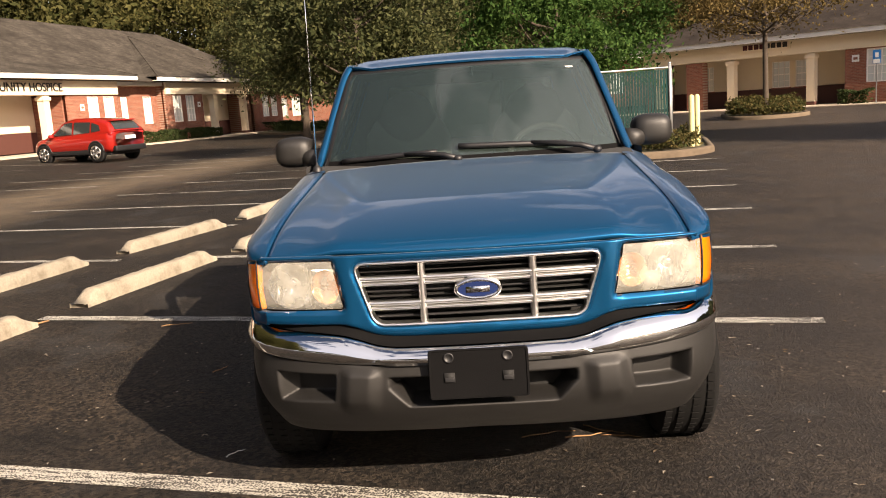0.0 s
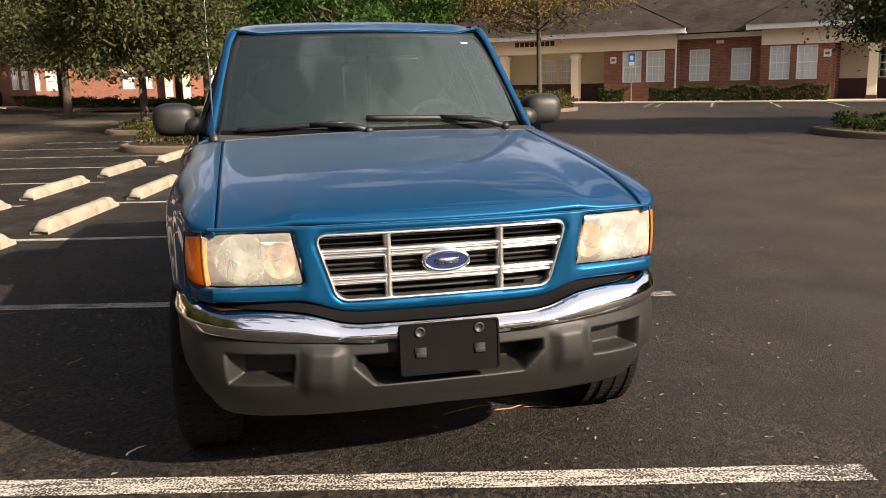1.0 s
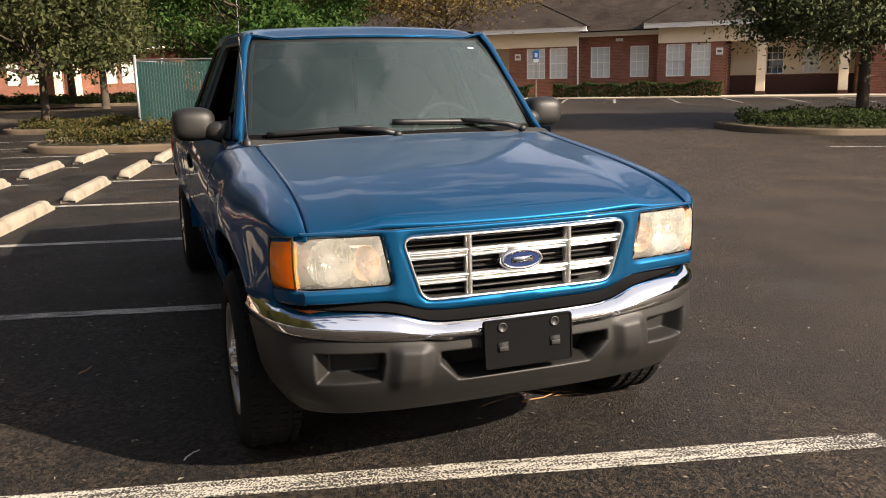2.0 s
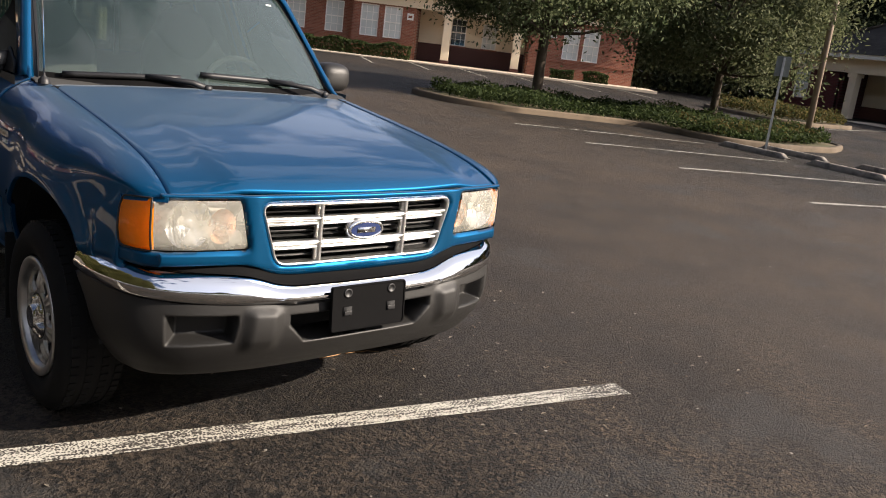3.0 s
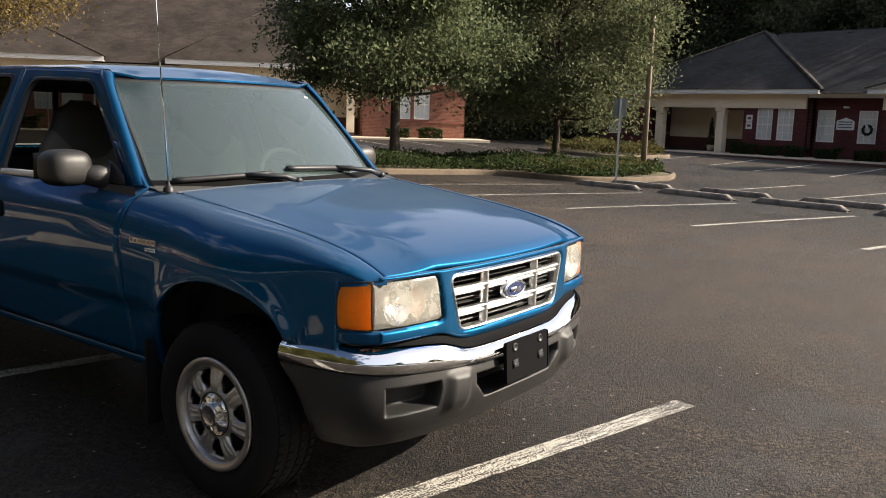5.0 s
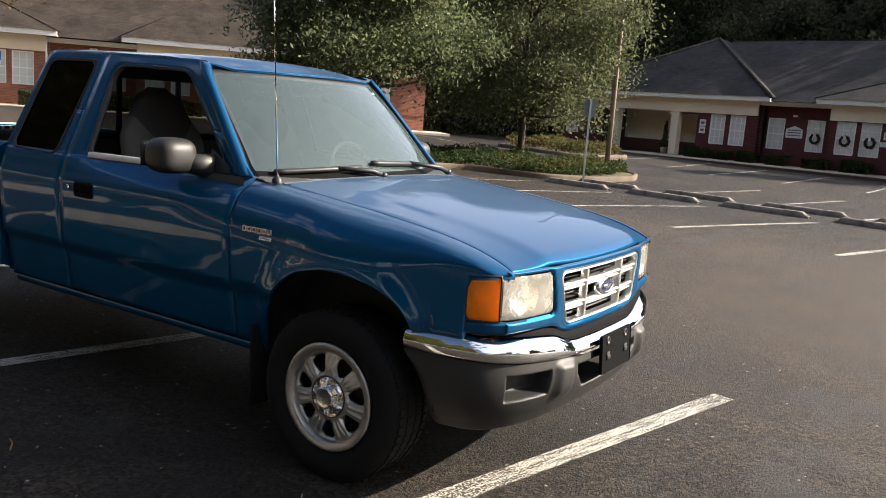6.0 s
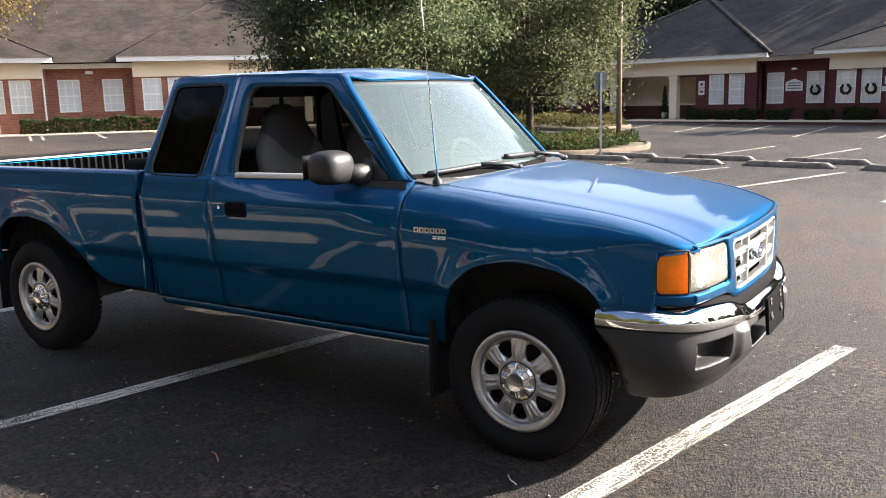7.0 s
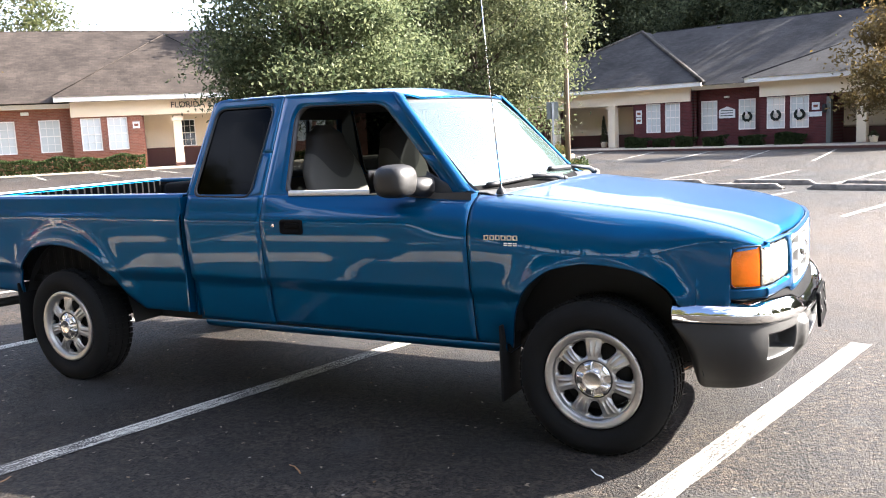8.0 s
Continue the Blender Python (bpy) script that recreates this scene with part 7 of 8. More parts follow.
def shop_line(s0, y0, s1, y1):
    p, q = SHOPS_AT @ Vector((s0, y0, 0)), SHOPS_AT @ Vector((s1, y1, 0))
    def back(v):
        d = Vector((v.x - LOT[0], v.y - LOT[1]))
        return d.dot(ACROSS), d.dot(ALONG)
    stall_line(*back(p), *back(q))


for _k in range(0, 6):
    shop_line(0.6 + 2.5 * _k, -3.0, 1.9 + 2.5 * _k, -8.4)
for _s in (-4.9, -4.4, -2.0):
    shop_line(_s, -3.0, _s + 1.1, -8.2)
for _i in range(3):
    shop_line(-3.9 + 0.4 * _i, -4.0 - 1.6 * _i, -1.6 + 0.4 * _i, -4.0 - 1.6 * _i)


def sign_post(at, h, w, top_h, mat, label, front=None, turn=0.0):
    t = thing("sign_post", label, "sign post", at @ pose(0, 0, 0, 0, 0, turn))
    part("post", box(-0.025, 0.025, -0.015, 0.015, -0.1, h - 0.02), M_GALV, t, smooth=False)
    p = part("sign_plate", box(-w / 2, w / 2, -0.022, -0.017, h - top_h, h, bevel=0.001), mat, t, smooth=False)
    if front:
        part("sign_symbol", box(-w * 0.2, w * 0.22, -0.026, -0.0225, h - top_h * 0.55, h - top_h * 0.2), M_WHITESIGN, p, smooth=False)
        part("sign_strip", box(-w * 0.42, w * 0.42, -0.026, -0.0225, h - top_h * 0.98, h - top_h * 0.68), M_WHITESIGN, p, smooth=False)


sign_post(SHOPS_AT @ pose(-6.35, -2.0, 0), 2.45, 0.36, 0.62, M_BLUESIGN, "blue and white parking sign on a thin post", True)
_p = lot(13.45, 11.15)
sign_post(pose(_p.x, _p.y, _p.z, 0, 0, 130), 2.15, 0.32, 0.45, M_SIGNBACK, "grey backed sign on a steel post at the island")
_p = lot(17.3, 13.2)
LP = thing("lamp_post", "tall brown steel lamp post in a shrub island", "lamp post", (_p.x, _p.y, _p.z))
part("pole", tube([(0, 0, -0.1), (0, 0, 4.0), (0, 0, 8.2)], [0.085, 0.075, 0.06], sides=14), M_POLE, LP)
part("pole_foot", lathe([(0.0, 0.16), (0.22, 0.15), (0.24, 0.09)], 18, "z"), M_KERB, LP)
part("lamp_head", box(-0.25, 0.45, -0.15, 0.15, 8.15, 8.30, bevel=0.03), M_POLE, LP)

# offices to the right: maroon brick
house_brick[0] = M_BRICKDARK
_p = lot(36.0, 0.0)
FAR_AT = flat_pose((_p.x, _p.y), (ACROSS.x, ACROSS.y), -0.28)
FAR = thing("office_building", "single-storey maroon brick office with cream trim and grey hipped roof", "building", FAR_AT)
_w0, _w1 = 0.92, 2.43
for _s0, _s1, _y, _wins in ((-30.2, -27.1, 0.0, [(-29.7, -28.8)]), (-21.1, -17.8, 0.0, [(-20.37, -19.53), (-19.28, -18.43)]), (-17.8, -14.3, 0.6, [(-17.56, -16.69), (-15.6, -14.74)]), (-14.3, -11.22, 0.0, [(-13.98, -13.1), (-12.88, -12.0)]), (-5.6, 4.0, 0.0, [(-4.8, -3.9), (-3.5, -2.6), (-0.5, 0.4)])):
    _ws = [(a, b, _w0, _w1) for a, b in _wins]
    wall_with_windows(FAR, _s0, _s1, _y, 0.0, 3.1, _ws, M_BRICKDARK)
    return_walls(FAR, _s0, _s1, _y, 3.1, M_BRICKDARK)
    for _i, _w in enumerate(_ws):
        window_parts(FAR, _w[0], _w[1], _y + 0.04, _w[2], _w[3], wreath=(_s0 == -14.3 or (_s0 == -17.8 and _i == 1)))
porch(FAR, -27.0, -21.2, 0.0, 0.85, 2.50, [-22.42, -26.2], [])
porch(FAR, -11.1, -5.7, 0.0, 0.85, 2.50, [-9.7, -6.0], [(-8.6, -7.8, 0.95, 2.4, 1)])
part("end_wall", box(-30.2, -29.95, 0.25, 12.0, 0.0, 3.1), M_BRICKDARK, FAR, smooth=False)
part("end_wall", box(3.75, 4.0, 0.25, 12.0, 0.0, 3.1), M_BRICKDARK, FAR, smooth=False)
part("rear_wall", box(-30.2, 4.0, 12.0, 12.25, 0.0, 3.1), M_BRICKDARK, FAR, smooth=False)
frieze(FAR, -30.2, -17.82, 0.0, 2.46, 3.18)
frieze(FAR, -14.28, -5.6, 0.0, 2.46, 3.18)
fascia(FAR, -30.4, -17.0, -0.65, 3.38, 0.22)
fascia(FAR, -17.8, -14.3, 0.0, 3.20, 0.2)
fascia(FAR, -14.8, -4.8, -0.65, 3.38, 0.22)
fascia(FAR, -4.8, 4.6, -0.4, 3.3, 0.22)
hip_roof(FAR, -29.4, 4.7, -0.5, 13.0, 3.2, 3.55, 6.5, M_ROOFGREY)
wing_roof(FAR, -29.9, -16.95, -0.72, 6.4, 3.38, 3.42, M_ROOFGREY, 0.10, M_ROOFPALE)
wing_roof(FAR, -14.9, -4.7, -0.72, 7.0, 3.38, 2.1, M_ROOFGREY)
_sg = part("wall_sign", slab(rounded([(-16.59, 1.52), (-15.76, 1.52), (-15.76, 1.94), (-16.17, 2.1), (-16.59, 1.94)], 0.05, 3), -0.62, -0.55), M_WHITESIGN, FAR, "white arched sign board with plain bars", smooth=False)
_sg.matrix_local = pose(0, 0, 0, 90, 0, 0) @ pose(0, 0, 0.0)
for _z in (1.62, 1.75, 1.87):
    part("sign_bar", box(-16.5, -15.85, 0.543, 0.55, _z, _z + 0.05), M_SIGNBACK, FAR, smooth=False)
for _s, _z in ((-20.77, 1.96), (-20.77, 1.59), (-11.7, 1.9)):
    number_plaque(FAR, _s, 0.0, _z)
part("name_plate", box(-11.98, -11.42, -0.02, 0.0, 1.42, 1.64), M_WHITESIGN, FAR, "white name plate", smooth=False)
part("door_jamb", box(-11.22, -11.02, -0.03, 0.28, 0.0, 2.3), M_SIGNBACK, FAR, "grey door jamb", smooth=False)
part("wall_lantern", blob((-11.28, -0.10, 1.78), (0.11, 0.10, 0.20), 3.0, n=12, m=8), M_BLACKPLASTIC, FAR, "black wall lantern")
part("porch_lintel", box(-22.1, -21.1, 0.06, 0.30, 2.36, 2.46), M_BROWN, FAR, smooth=False)
part("porch_lintel", box(-11.1, -9.97, 0.06, 0.30, 2.36, 2.46), M_BROWN, FAR, smooth=False)
part("flood_lamp", box(-16.3, -16.05, 0.46, 0.6, 2.52, 2.62, bevel=0.02), M_WHITESIGN, FAR, "white wall lamp")
_wk = part("walk", box(-31.0, 5.0, -2.6, 0.3, -0.30, 0.18), M_WALK, smooth=False)
_wk.matrix_world = FAR_AT
tagged(_wk, "concrete walk with a dark kerb along the maroon offices", "pavement", kind="structure")
# kerb face in dark brown, its shadow put into the colour
_kb = part("kerb", box(-31.0, 5.0, -2.78, -2.6, -0.30, 0.15), M_BROWN, smooth=False)
_kb.matrix_world = FAR_AT
tagged(_kb, "kerb edge of a walk, darkened for shade", "kerb", kind="structure")
for _i, (_s, _w) in enumerate(((-20.5, 1.25), (-19.07, 0.85), (-17.8, 0.85), (-16.25, 1.05), (-14.4, 1.1), (-12.6, 1.25))):
    hedge("small rounded dark shrub below office windows", FAR_AT @ pose(0, 0, 0.17), _s - _w / 2, _s + _w / 2, -1.0, -0.2, 0.55, 100 + _i, 1500)


def potted_plant(at, height, label):
    t = thing("potted_plant", label, "potted plant", at)
    part("pot", lathe([(0.0, 0.001), (0.0, 0.15), (0.30, 0.20), (0.32, 0.20), (0.32, 0.17), (0.26, 0.001)], 20, "z"), M_STUCCO, t, "pale pot")
    rng = np.random.default_rng(7)
    u = rng.random(900)
    r = 0.24 * (1 - u) ** 0.7 * np.sqrt(rng.random(900))
    a = rng.uniform(0, 2 * math.pi, 900)
    quads_object("foliage", leaves(np.stack([r * np.cos(a), r * np.sin(a), 0.28 + (height - 0.28) * u], 1), 0.05, rng), M_LEAFSHADE, parent=t)


potted_plant(FAR_AT @ pose(-23.4, 0.8, 0.18), 1.75, "slim dark conifer in a pale pot")
potted_plant(FAR_AT @ pose(-9.05, -0.55, 0.18), 0.52, "low plant in a pale pot")

# brick offices to the left
house_brick[0] = M_BRICK
_p = lot(-32.6, 0.0)
LEFT_AT = flat_pose((_p.x, _p.y), (-ACROSS.x, -ACROSS.y), 0.36)
LEFT = thing("office_building", "red brick office with cream porch columns and grey-brown roof", "building", LEFT_AT)
for _s0, _s1, _y, _wins in ((36.85, 41.2, 0.0, [(38.5, 39.45), (39.9, 40.88)]), (41.2, 46.1, 0.6, [(42.3, 42.95), (44.55, 45.45)]), (46.1, 50.6, 0.0, [(46.95, 48.0), (48.5, 49.55)]), (58.0, 63.0, 0.0, [(59.5, 60.6), (61.0, 62.1)])):
    _ws = [(a, b, 1.14, 2.86) for a, b in _wins]
    wall_with_windows(LEFT, _s0, _s1, _y, 0.0, 3.7, _ws, M_BRICK)
    return_walls(LEFT, _s0, _s1, _y, 3.7, M_BRICK)
    for _w in _ws:
        window_parts(LEFT, _w[0], _w[1], _y + 0.04, _w[2], _w[3])
porch(LEFT, 22.0, 36.75, 0.0, 1.05, 2.9, [22.5, 29.0, 35.2], [(30.5, 31.6, 1.1, 2.7, 1), (24.0, 25.2, 1.1, 2.7)])
porch(LEFT, 50.7, 57.9, 0.0, 1.05, 2.9, [52.2, 56.6], [(53.4, 54.3, 1.1, 2.6, 1)])
part("end_wall", box(62.75, 63.0, 0.25, 13.0, 0.0, 3.7), M_BRICK, LEFT, smooth=False)
part("rear_wall", box(21.8, 63.0, 13.0, 13.25, 0.0, 3.7), M_BRICK, LEFT, smooth=False)
part("end_wall", box(21.8, 22.0, 0.0, 13.0, 0.0, 3.7), M_BRICK, LEFT, smooth=False)
frieze(LEFT, 21.8, 41.18, 0.0, 2.95, 3.75)
frieze(LEFT, 46.12, 58.0, 0.0, 2.95, 3.75)
frieze(LEFT, 58.0, 63.0, 0.0, 3.1, 3.75)
fascia(LEFT, 21.0, 42.35, -0.75, 4.02, 0.27)
fascia(LEFT, 41.2, 46.1, 0.1, 3.70, 0.22)
fascia(LEFT, 44.4, 63.6, -0.75, 4.02, 0.27)
hip_roof(LEFT, 21.0, 63.8, -0.5, 14.0, 3.7, 4.2, 7.4, M_ROOFPALE)
wing_roof(LEFT, 20.9, 42.4, -0.82, 7.2, 4.02, 3.5, M_ROOFPALE)
wing_roof(LEFT, 44.3, 58.5, -0.82, 7.2, 4.02, 3.4, M_ROOFPALE)
letters(LEFT, "UNITY HOSPICE", 34.2, -0.16, 3.14, 0.62)
for _s in (38.0, 50.1):
    number_plaque(LEFT, _s, 0.0, 2.25)
_wk = part("walk", box(20.5, 64.0, -2.6, 0.3, -0.30, 0.0), M_WALK, smooth=False)
_wk.matrix_world = LEFT_AT
tagged(_wk, "pale concrete walk along the brick offices", "pavement", kind="structure")
for _i, (_a, _b) in enumerate(((41.4, 45.9), (46.3, 50.4), (58.2, 62.6))):
    hedge("low green hedge below brick office windows", LEFT_AT, _a, _b, -1.5, -0.4, 0.7, 120 + _i, 700)

# brick offices beyond the trees
_p = lot(-16.0, 70.0)
BACK_AT = flat_pose((_p.x, _p.y), (ALONG.x, ALONG.y), 0.3)
BACK = thing("office_building", "distant red brick office behind the trees", "building", BACK_AT)
_ws = [(s, s + 1.05, 1.1, 2.8) for s in (-20.5, -19.0, -12.5, -11.0, -5.0, -3.6, 2.5, 4.0, 10.0)]
wall_with_windows(BACK, -24.0, 14.0, 0.0, 0.0, 3.7, _ws, M_BRICK)
for _w in _ws:
    window_parts(BACK, *_w[:2], 0.04, *_w[2:])
for _s in (-8.5, -7.0, 6.5):
    column(BACK, _s, -0.4, 0.0, 3.2, 0.5)
part("end_wall", box(-24.0, -23.75, 0.25, 10.0, 0.0, 3.7), M_BRICK, BACK, smooth=False)
part("end_wall", box(13.75, 14.0, 0.25, 10.0, 0.0, 3.7), M_BRICK, BACK, smooth=False)
fascia(BACK, -24.7, 14.7, -0.75, 3.98)
hip_roof(BACK, -24.8, 14.8, -0.8, 12.0, 3.75, 4.0, 6.0, M_ROOFGREY)

# ---------------------------------------------------------------- bin enclosure: chain-link with green slats
def fence_run(a0, b0, a1, b1, label):
    p, q = lot(a0, b0), lot(a1, b1)
    length = (Vector((q.x, q.y)) - Vector((p.x, p.y))).length
    f = thing("fence", label, "fence", Matrix.Translation((p.x, p.y, p.z + 0.1)) @ Matrix.Rotation(math.atan2(q.y - p.y, q.x - p.x), 4, "Z"), "enclosure fence")
    n = max(1, round(length / 2.4))
    for i in range(n + 1):
        x = length * i / n
        post = part("post", tube([(x, 0, -0.1), (x, 0, 1.82)], 0.032, sides=10), M_GALV, f)
        part("post_cap", blob((x, 0, 1.83), (0.038, 0.038, 0.03), 2.0, n=10, m=6), M_GALV, post)
    part("top_rail", tube([(0, 0, 1.74), (length, 0, 1.74)], 0.021, sides=8), M_GALV, f)
    k = int(length / 0.062)
    me = None
    for i in range(k):
        x = 0.04 + i * 0.062
        if me is None:
            s = part("slat", box(-0.024, 0.024, -0.006, 0.006, 0.05, 1.70), M_GREENSLAT, f, smooth=False)
            me = s.data
        else:
            s = new("slat", me)
            s.parent = f
        s.matrix_local = pose(x, 0.004 * (i % 2), 0)
    bm = bmesh.new()
    for i in range(int(length / 0.11)):
        x = i * 0.11
        for d in (1, -1):
            prev = None
            z = 0.04
            xx = x
            pts = []
            while z < 1.72:
                pts.append((min(length, max(0, xx)), -0.012, z))
                xx += d * 0.055
                d = -d
                z += 0.055
            tube(pts, 0.003, bm, sides=3, cap=False)
    w = part("wire", bm, M_WIRE, f)
    return f


fence_run(-6.4, 17.0, -0.9, 17.0, "galvanised chain-link fence with green privacy slats")
fence_run(-0.9, 17.0, -0.9, 22.8, "galvanised chain-link side fence with green slats")
fence_run(-6.4, 17.0, -6.4, 22.8, "galvanised chain-link end fence with green slats")
for _a, _b in ((-0.46, 16.55), (-0.34, 16.85)):
    _p = lot(_a, _b, 0.05)
    _bo = part("bollard", lathe([(-0.1, 0.060), (1.10, 0.060), (1.145, 0.048), (1.165, 0.024), (1.17, 0.001)], 20, "z"), M_YELLOW)
    _bo.matrix_world = Matrix.Translation(_p)
    tagged(_bo, "cream-yellow painted steel bollard by the green fence", "bollard", "bollards")


# ---------------------------------------------------------------- red car
def red_car(at):
    """A crossover: x forward, y to its left; rising belt, falling roof, black lower cladding."""
    c = thing("parked_car", "red compact crossover with silver wheels parked before the brick offices", "car", at)
    low = curve([(-2.2, 0.52), (-2.0, 0.36), (2.0, 0.34), (2.2, 0.46)])
    hip = curve([(-2.2, 0.98), (-2.0, 1.08), (0.3, 1.00), (1.2, 0.96), (1.85, 0.84), (2.2, 0.62)])
    wid = curve([(-2.2, 0.66), (-1.9, 0.84), (0.0, 0.885), (1.6, 0.86), (2.05, 0.70), (2.2, 0.56)])
    rows = []
    for x in span(-2.2, 2.2, 44):
        w, h, l = wid(x), hip(x), low(x)
        half = [(w * 0.90, l), (w, l + 0.12), (w * 1.01, l + 0.55 * (h - l)), (w * 0.985, h - 0.07), (w * 0.90, h), (w * 0.45, h + 0.03)]
        rows.append([(x, y, z) for y, z in half] + [(x, -y, z) for y, z in half[::-1]])
    bm = grid(rows, closed=True)
    bm.verts.ensure_lookup_table()
    bm.faces.new([bm.verts[i] for i in range(12)])
    bm.faces.new([bm.verts[len(bm.verts) - 1 - i] for i in range(12)])
    part("body", bm, M_REDPAINT, c, "red painted body")
    roof = curve([(-2.14, 1.10), (-1.98, 1.32), (-1.75, 1.47), (-1.1, 1.585), (-0.2, 1.62), (0.45, 1.53), (1.25, 0.99)])
    rows = []
    for x in span(-2.14, 1.25, 36):
        top, base = roof(x), hip(x) - 0.03
        t = ramp(top - base, 0.0, 0.55)
        rows.append([(x, 0.82, base), (x, 0.80 - 0.10 * t, base + (top - base) * 0.6), (x, 0.70 - 0.08 * t, base + (top - base) * 0.9), (x, 0.5, top), (x, -0.5, top), (x, -0.70 + 0.08 * t, base + (top - base) * 0.9), (x, -0.80 + 0.10 * t, base + (top - base) * 0.6), (x, -0.82, base)])
    part("cabin", grid(rows), M_REDPAINT, c, "red cabin")
    for sy in (-1, 1):
        for q in (((0.86, 1.03), (-0.16, 1.045), (-0.16, 1.49), (0.24, 1.47)), ((-0.24, 1.045), (-1.08, 1.075), (-1.08, 1.45), (-0.24, 1.49)), ((-1.15, 1.08), (-1.62, 1.13), (-1.52, 1.33), (-1.15, 1.44))):
            bm = bmesh.new()
            loop = [bm.verts.new((x, sy * (0.822 - 0.245 * max(0.0, z - 1.03) + 0.004), z)) for x, z in q]
            bm.faces.new(loop if sy < 0 else loop[::-1])
            part("side_window", bm, M_DARKWIN, c, "dark side window", smooth=False)
        part("tail_lamp", blob((-2.03, sy * 0.66, 1.00), (0.10, 0.15, 0.075), 3.0), M_REDLENS, c, "red tail lamp")
        part("door_mirror", blob((0.78, sy * 0.97, 1.03), (0.07, 0.10, 0.07), 3.0), M_REDPAINT, c)
        part("sill_cladding", box(-1.0, 1.0, min(sy * 0.80, sy * 0.895), max(sy * 0.80, sy * 0.895), 0.30, 0.46, bevel=0.02), M_BLACKPLASTIC, c, "black sill cladding")
        for x in (1.36, -1.36):
            w = part("wheel", lathe([(-0.10, 0.22), (-0.11, 0.31), (-0.09, 0.35), (0.09, 0.35), (0.11, 0.31), (0.10, 0.22)], 36, "y"), M_RUBBER, c, "tyre on a silver wheel")
            w.matrix_local = pose(x, sy * 0.80, 0.35, 0, 0, 0 if sy < 0 else 180)
            bm = bmesh.new()
            for k in range(5):
                a = 2 * math.pi * k / 5
                tube([(0.03 * math.cos(a), -0.115, 0.03 * math.sin(a)), (0.225 * math.cos(a), -0.108, 0.225 * math.sin(a))], [0.055, 0.050], bm, 6)
            lathe([(-0.09, 0.215), (-0.114, 0.225), (-0.114, 0.255), (-0.09, 0.26)], 36, "y", bm)
            part("rim", bm, M_CAP, w)
            part("rim_well", lathe([(-0.06, 0.001), (-0.06, 0.22)], 24, "y"), M_UNDER, w)
            part("arch_cladding", tube([(x + 0.39 * math.cos(a), sy * 0.868, 0.36 + 0.39 * math.sin(a)) for a in span(0.02, math.pi - 0.02, 18)], 0.035, sides=6), M_BLACKPLASTIC, c, "black wheel arch edge")
            part("wheel_recess", lathe([(-0.005, 0.001), (-0.005, 0.37), (0.03, 0.38)], 24, "y"), M_UNDER, c).matrix_local = pose(x, sy * 0.874, 0.37, 0, 0, 0 if sy < 0 else 180)
    bm = bmesh.new()
    bm.faces.new([bm.verts.new(p) for p in ((-2.135, -0.60, 1.15), (-1.90, -0.54, 1.42), (-1.90, 0.54, 1.42), (-2.135, 0.60, 1.15))][::-1])
    part("rear_window", bm, M_DARKWIN, c, smooth=False)
    part("rear_spoiler", box(-1.98, -1.70, -0.56, 0.56, 1.45, 1.50, bevel=0.02), M_REDPAINT, c)
    part("rear_bumper", box(-2.24, -2.02, -0.72, 0.72, 0.36, 0.56, bevel=0.04), M_BLACKPLASTIC, c, "black lower bumper")
    part("plate_recess", box(-2.235, -2.18, -0.24, 0.24, 0.78, 0.91), M_WHITESIGN, c, "blank plate", smooth=False)
    part("underside", box(-1.9, 1.9, -0.7, 0.7, 0.24, 0.42), M_UNDER, c, smooth=False)


_p = Vector((-15.55, 31.0, 0))
_d = Vector((_p.x - LOT[0], _p.y - LOT[1]))
red_car(pose(_p.x, _p.y, ground_z(_d.dot(ACROSS), _d.dot(ALONG)) - 0.01, 0, 0, 180 - 24) @ Matrix.Diagonal((1.06, 1.06, 1.06, 1)))

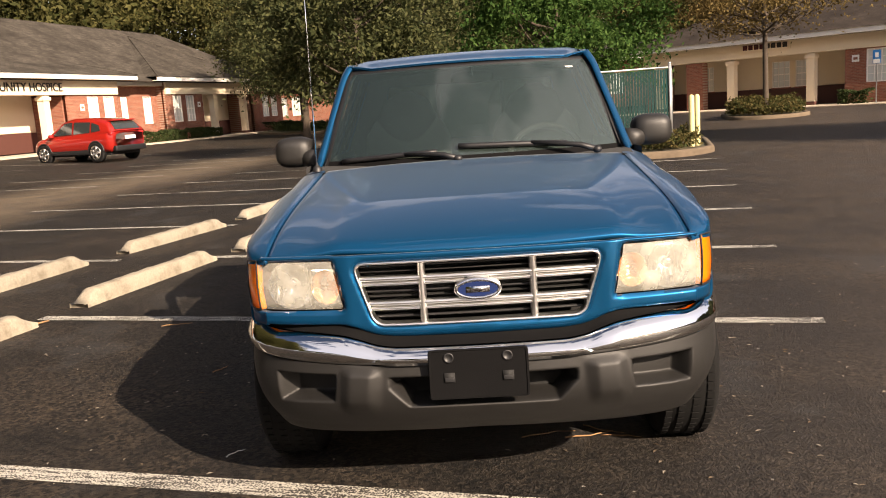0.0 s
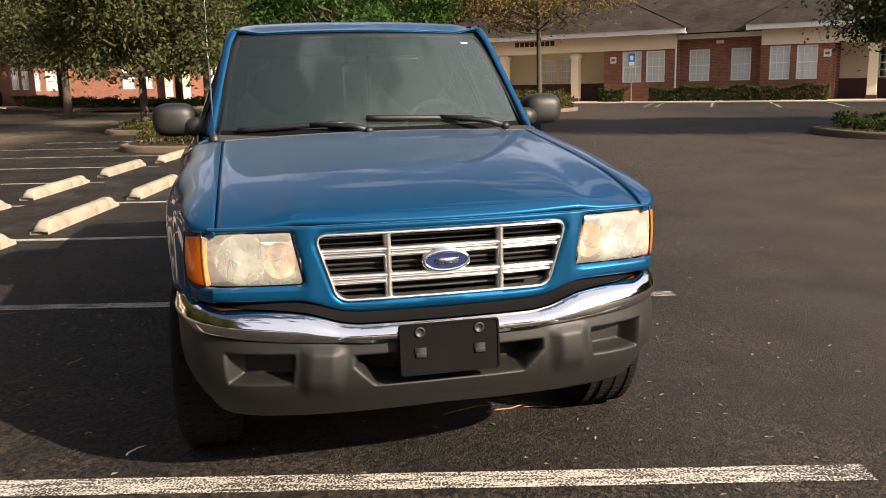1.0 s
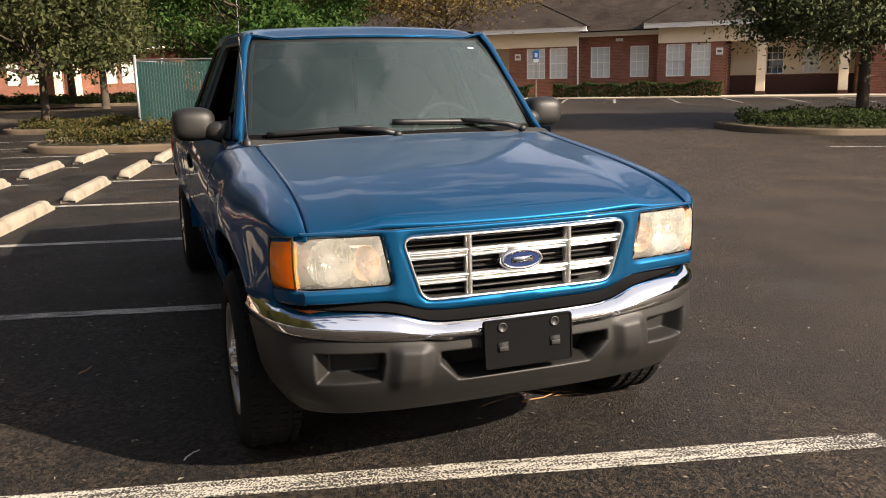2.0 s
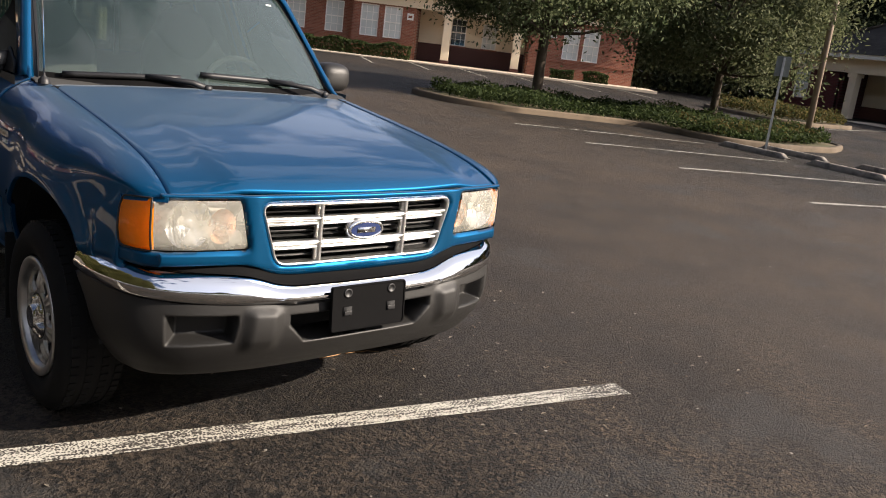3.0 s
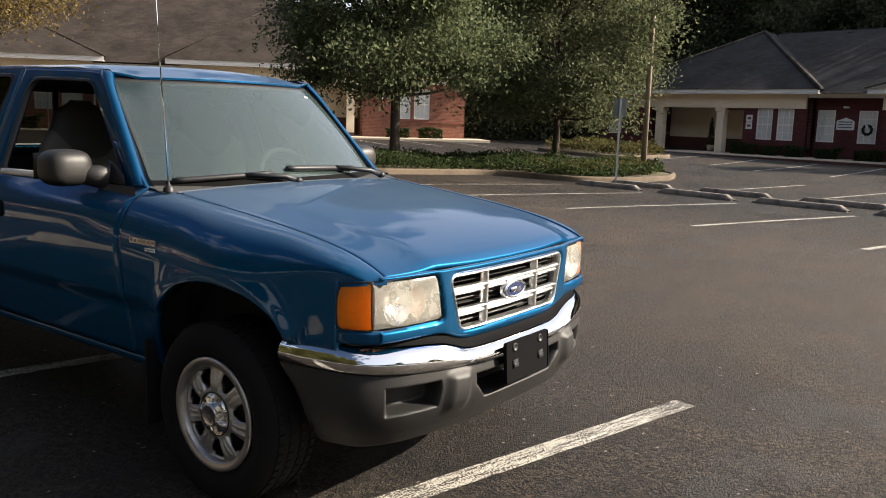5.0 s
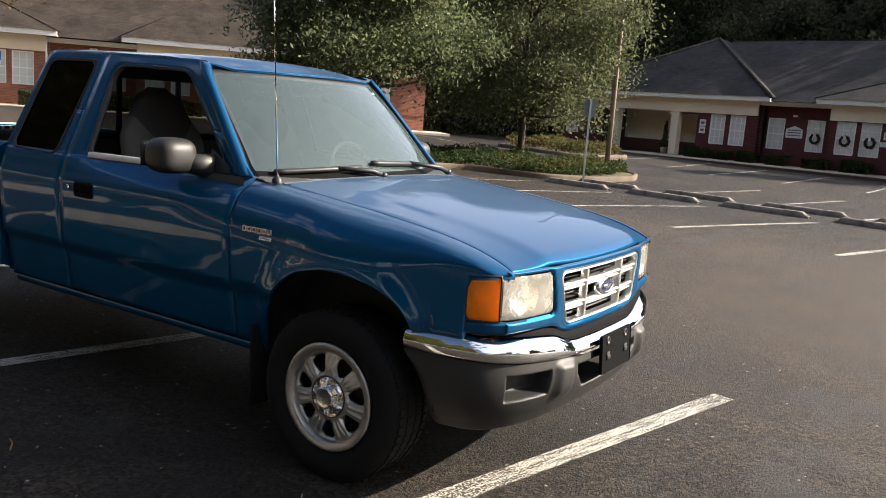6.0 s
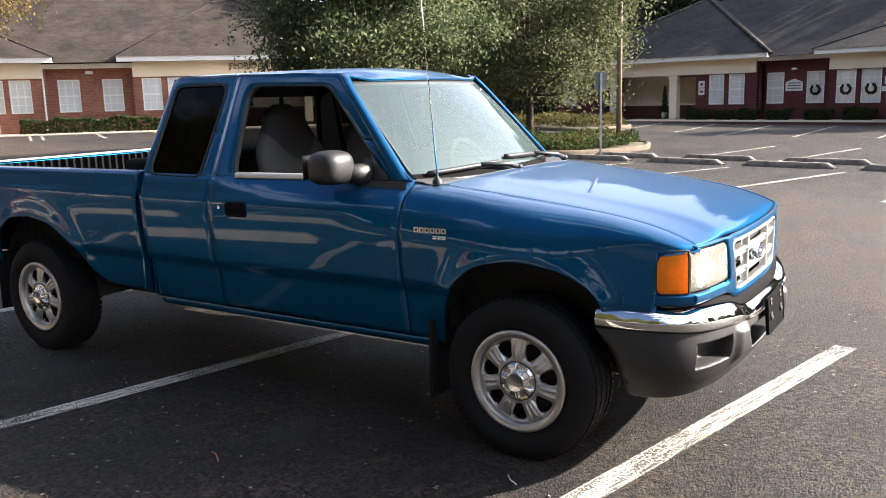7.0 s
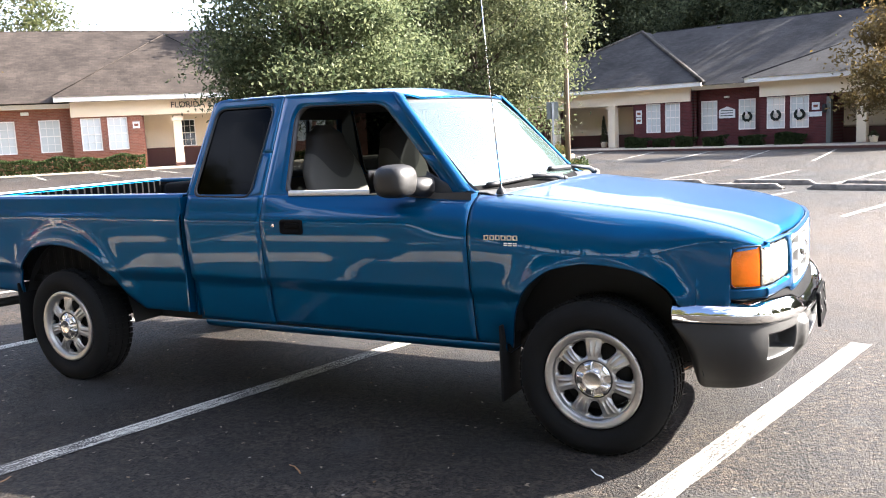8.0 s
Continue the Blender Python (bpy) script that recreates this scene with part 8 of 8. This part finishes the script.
# ---------------------------------------------------------------- litter on the asphalt
def litter():
    rng = random.Random(17)
    def twig(x, y, length, turn, mat, label, r=0.0025):
        pts = [(length * (t - 0.5), 0.06 * length * math.sin(4 * t + turn), r + 0.004 * math.sin(7 * t) ** 2) for t in span(0, 1, 6)]
        ob = part("twig", tube(pts, [r * (1 - 0.5 * t) for t in span(0, 1, 6)], sides=5), mat)
        ob.matrix_world = pose(x, y, 0.001, 0, 0, turn)
        tagged(ob, label, "twig", "ground litter")
    twig(0.40, 0.63, 0.20, 15, M_STRAW, "dry brown pine twig on the asphalt", 0.004)
    twig(0.52, 0.60, 0.16, -20, M_STRAW, "dry brown pine twig on the asphalt")
    twig(0.24, 0.66, 0.22, 5, M_STRAW, "dry brown pine twig on the asphalt")
    twig(0.46, 0.68, 0.18, -35, M_STRAW, "dry brown pine twig on the asphalt")
    twig(0.70, 0.62, 0.08, 10, M_STRAW, "dry brown pine twig on the asphalt")
    twig(-1.43, 1.78, 0.11, 65, M_STRAW, "dry brown pine twig on the asphalt", 0.004)
    twig(-1.02, 0.62, 0.09, 50, M_WHITESIGN, "pale straw on the asphalt", 0.003)
    twig(-2.05, 2.85, 0.20, 20, M_STRAW, "dry brown pine twig on the asphalt", 0.004)
    twig(-3.25, 3.0, 0.45, 40, M_STRAW, "fallen brown branch beside a parking stop", 0.012)
    bm = bmesh.new()
    for _ in range(900):
        a, b = rng.uniform(-7, 9), rng.uniform(-0.6, 13)
        if rng.random() < 0.55:
            a, b = rng.uniform(-4.6, 0.8), rng.uniform(-0.3, 4.4)
        p = lot(a, b, 0.003)
        s, t = rng.uniform(0.004, 0.011), rng.uniform(0, 6.3)
        v = [bm.verts.new((p.x + s * math.cos(t + k) * e, p.y + s * math.sin(t + k) * e, p.z + h)) for k, e, h in ((0, 1.6, 0), (1.6, 0.7, 0.004), (3.14, 1.4, 0.001), (4.7, 0.6, 0.003))]
        bm.faces.new(v)
    ob = part("leaf_litter", bm, M_LEAFLITTER, smooth=False)
    tagged(ob, "scattered dry leaf scraps and grit on asphalt", "leaf litter", kind="stuff")


M_LEAFLITTER = leaf_material("dry leaf scraps", (0.12, 0.08, 0.045), (0.38, 0.34, 0.28))
litter()
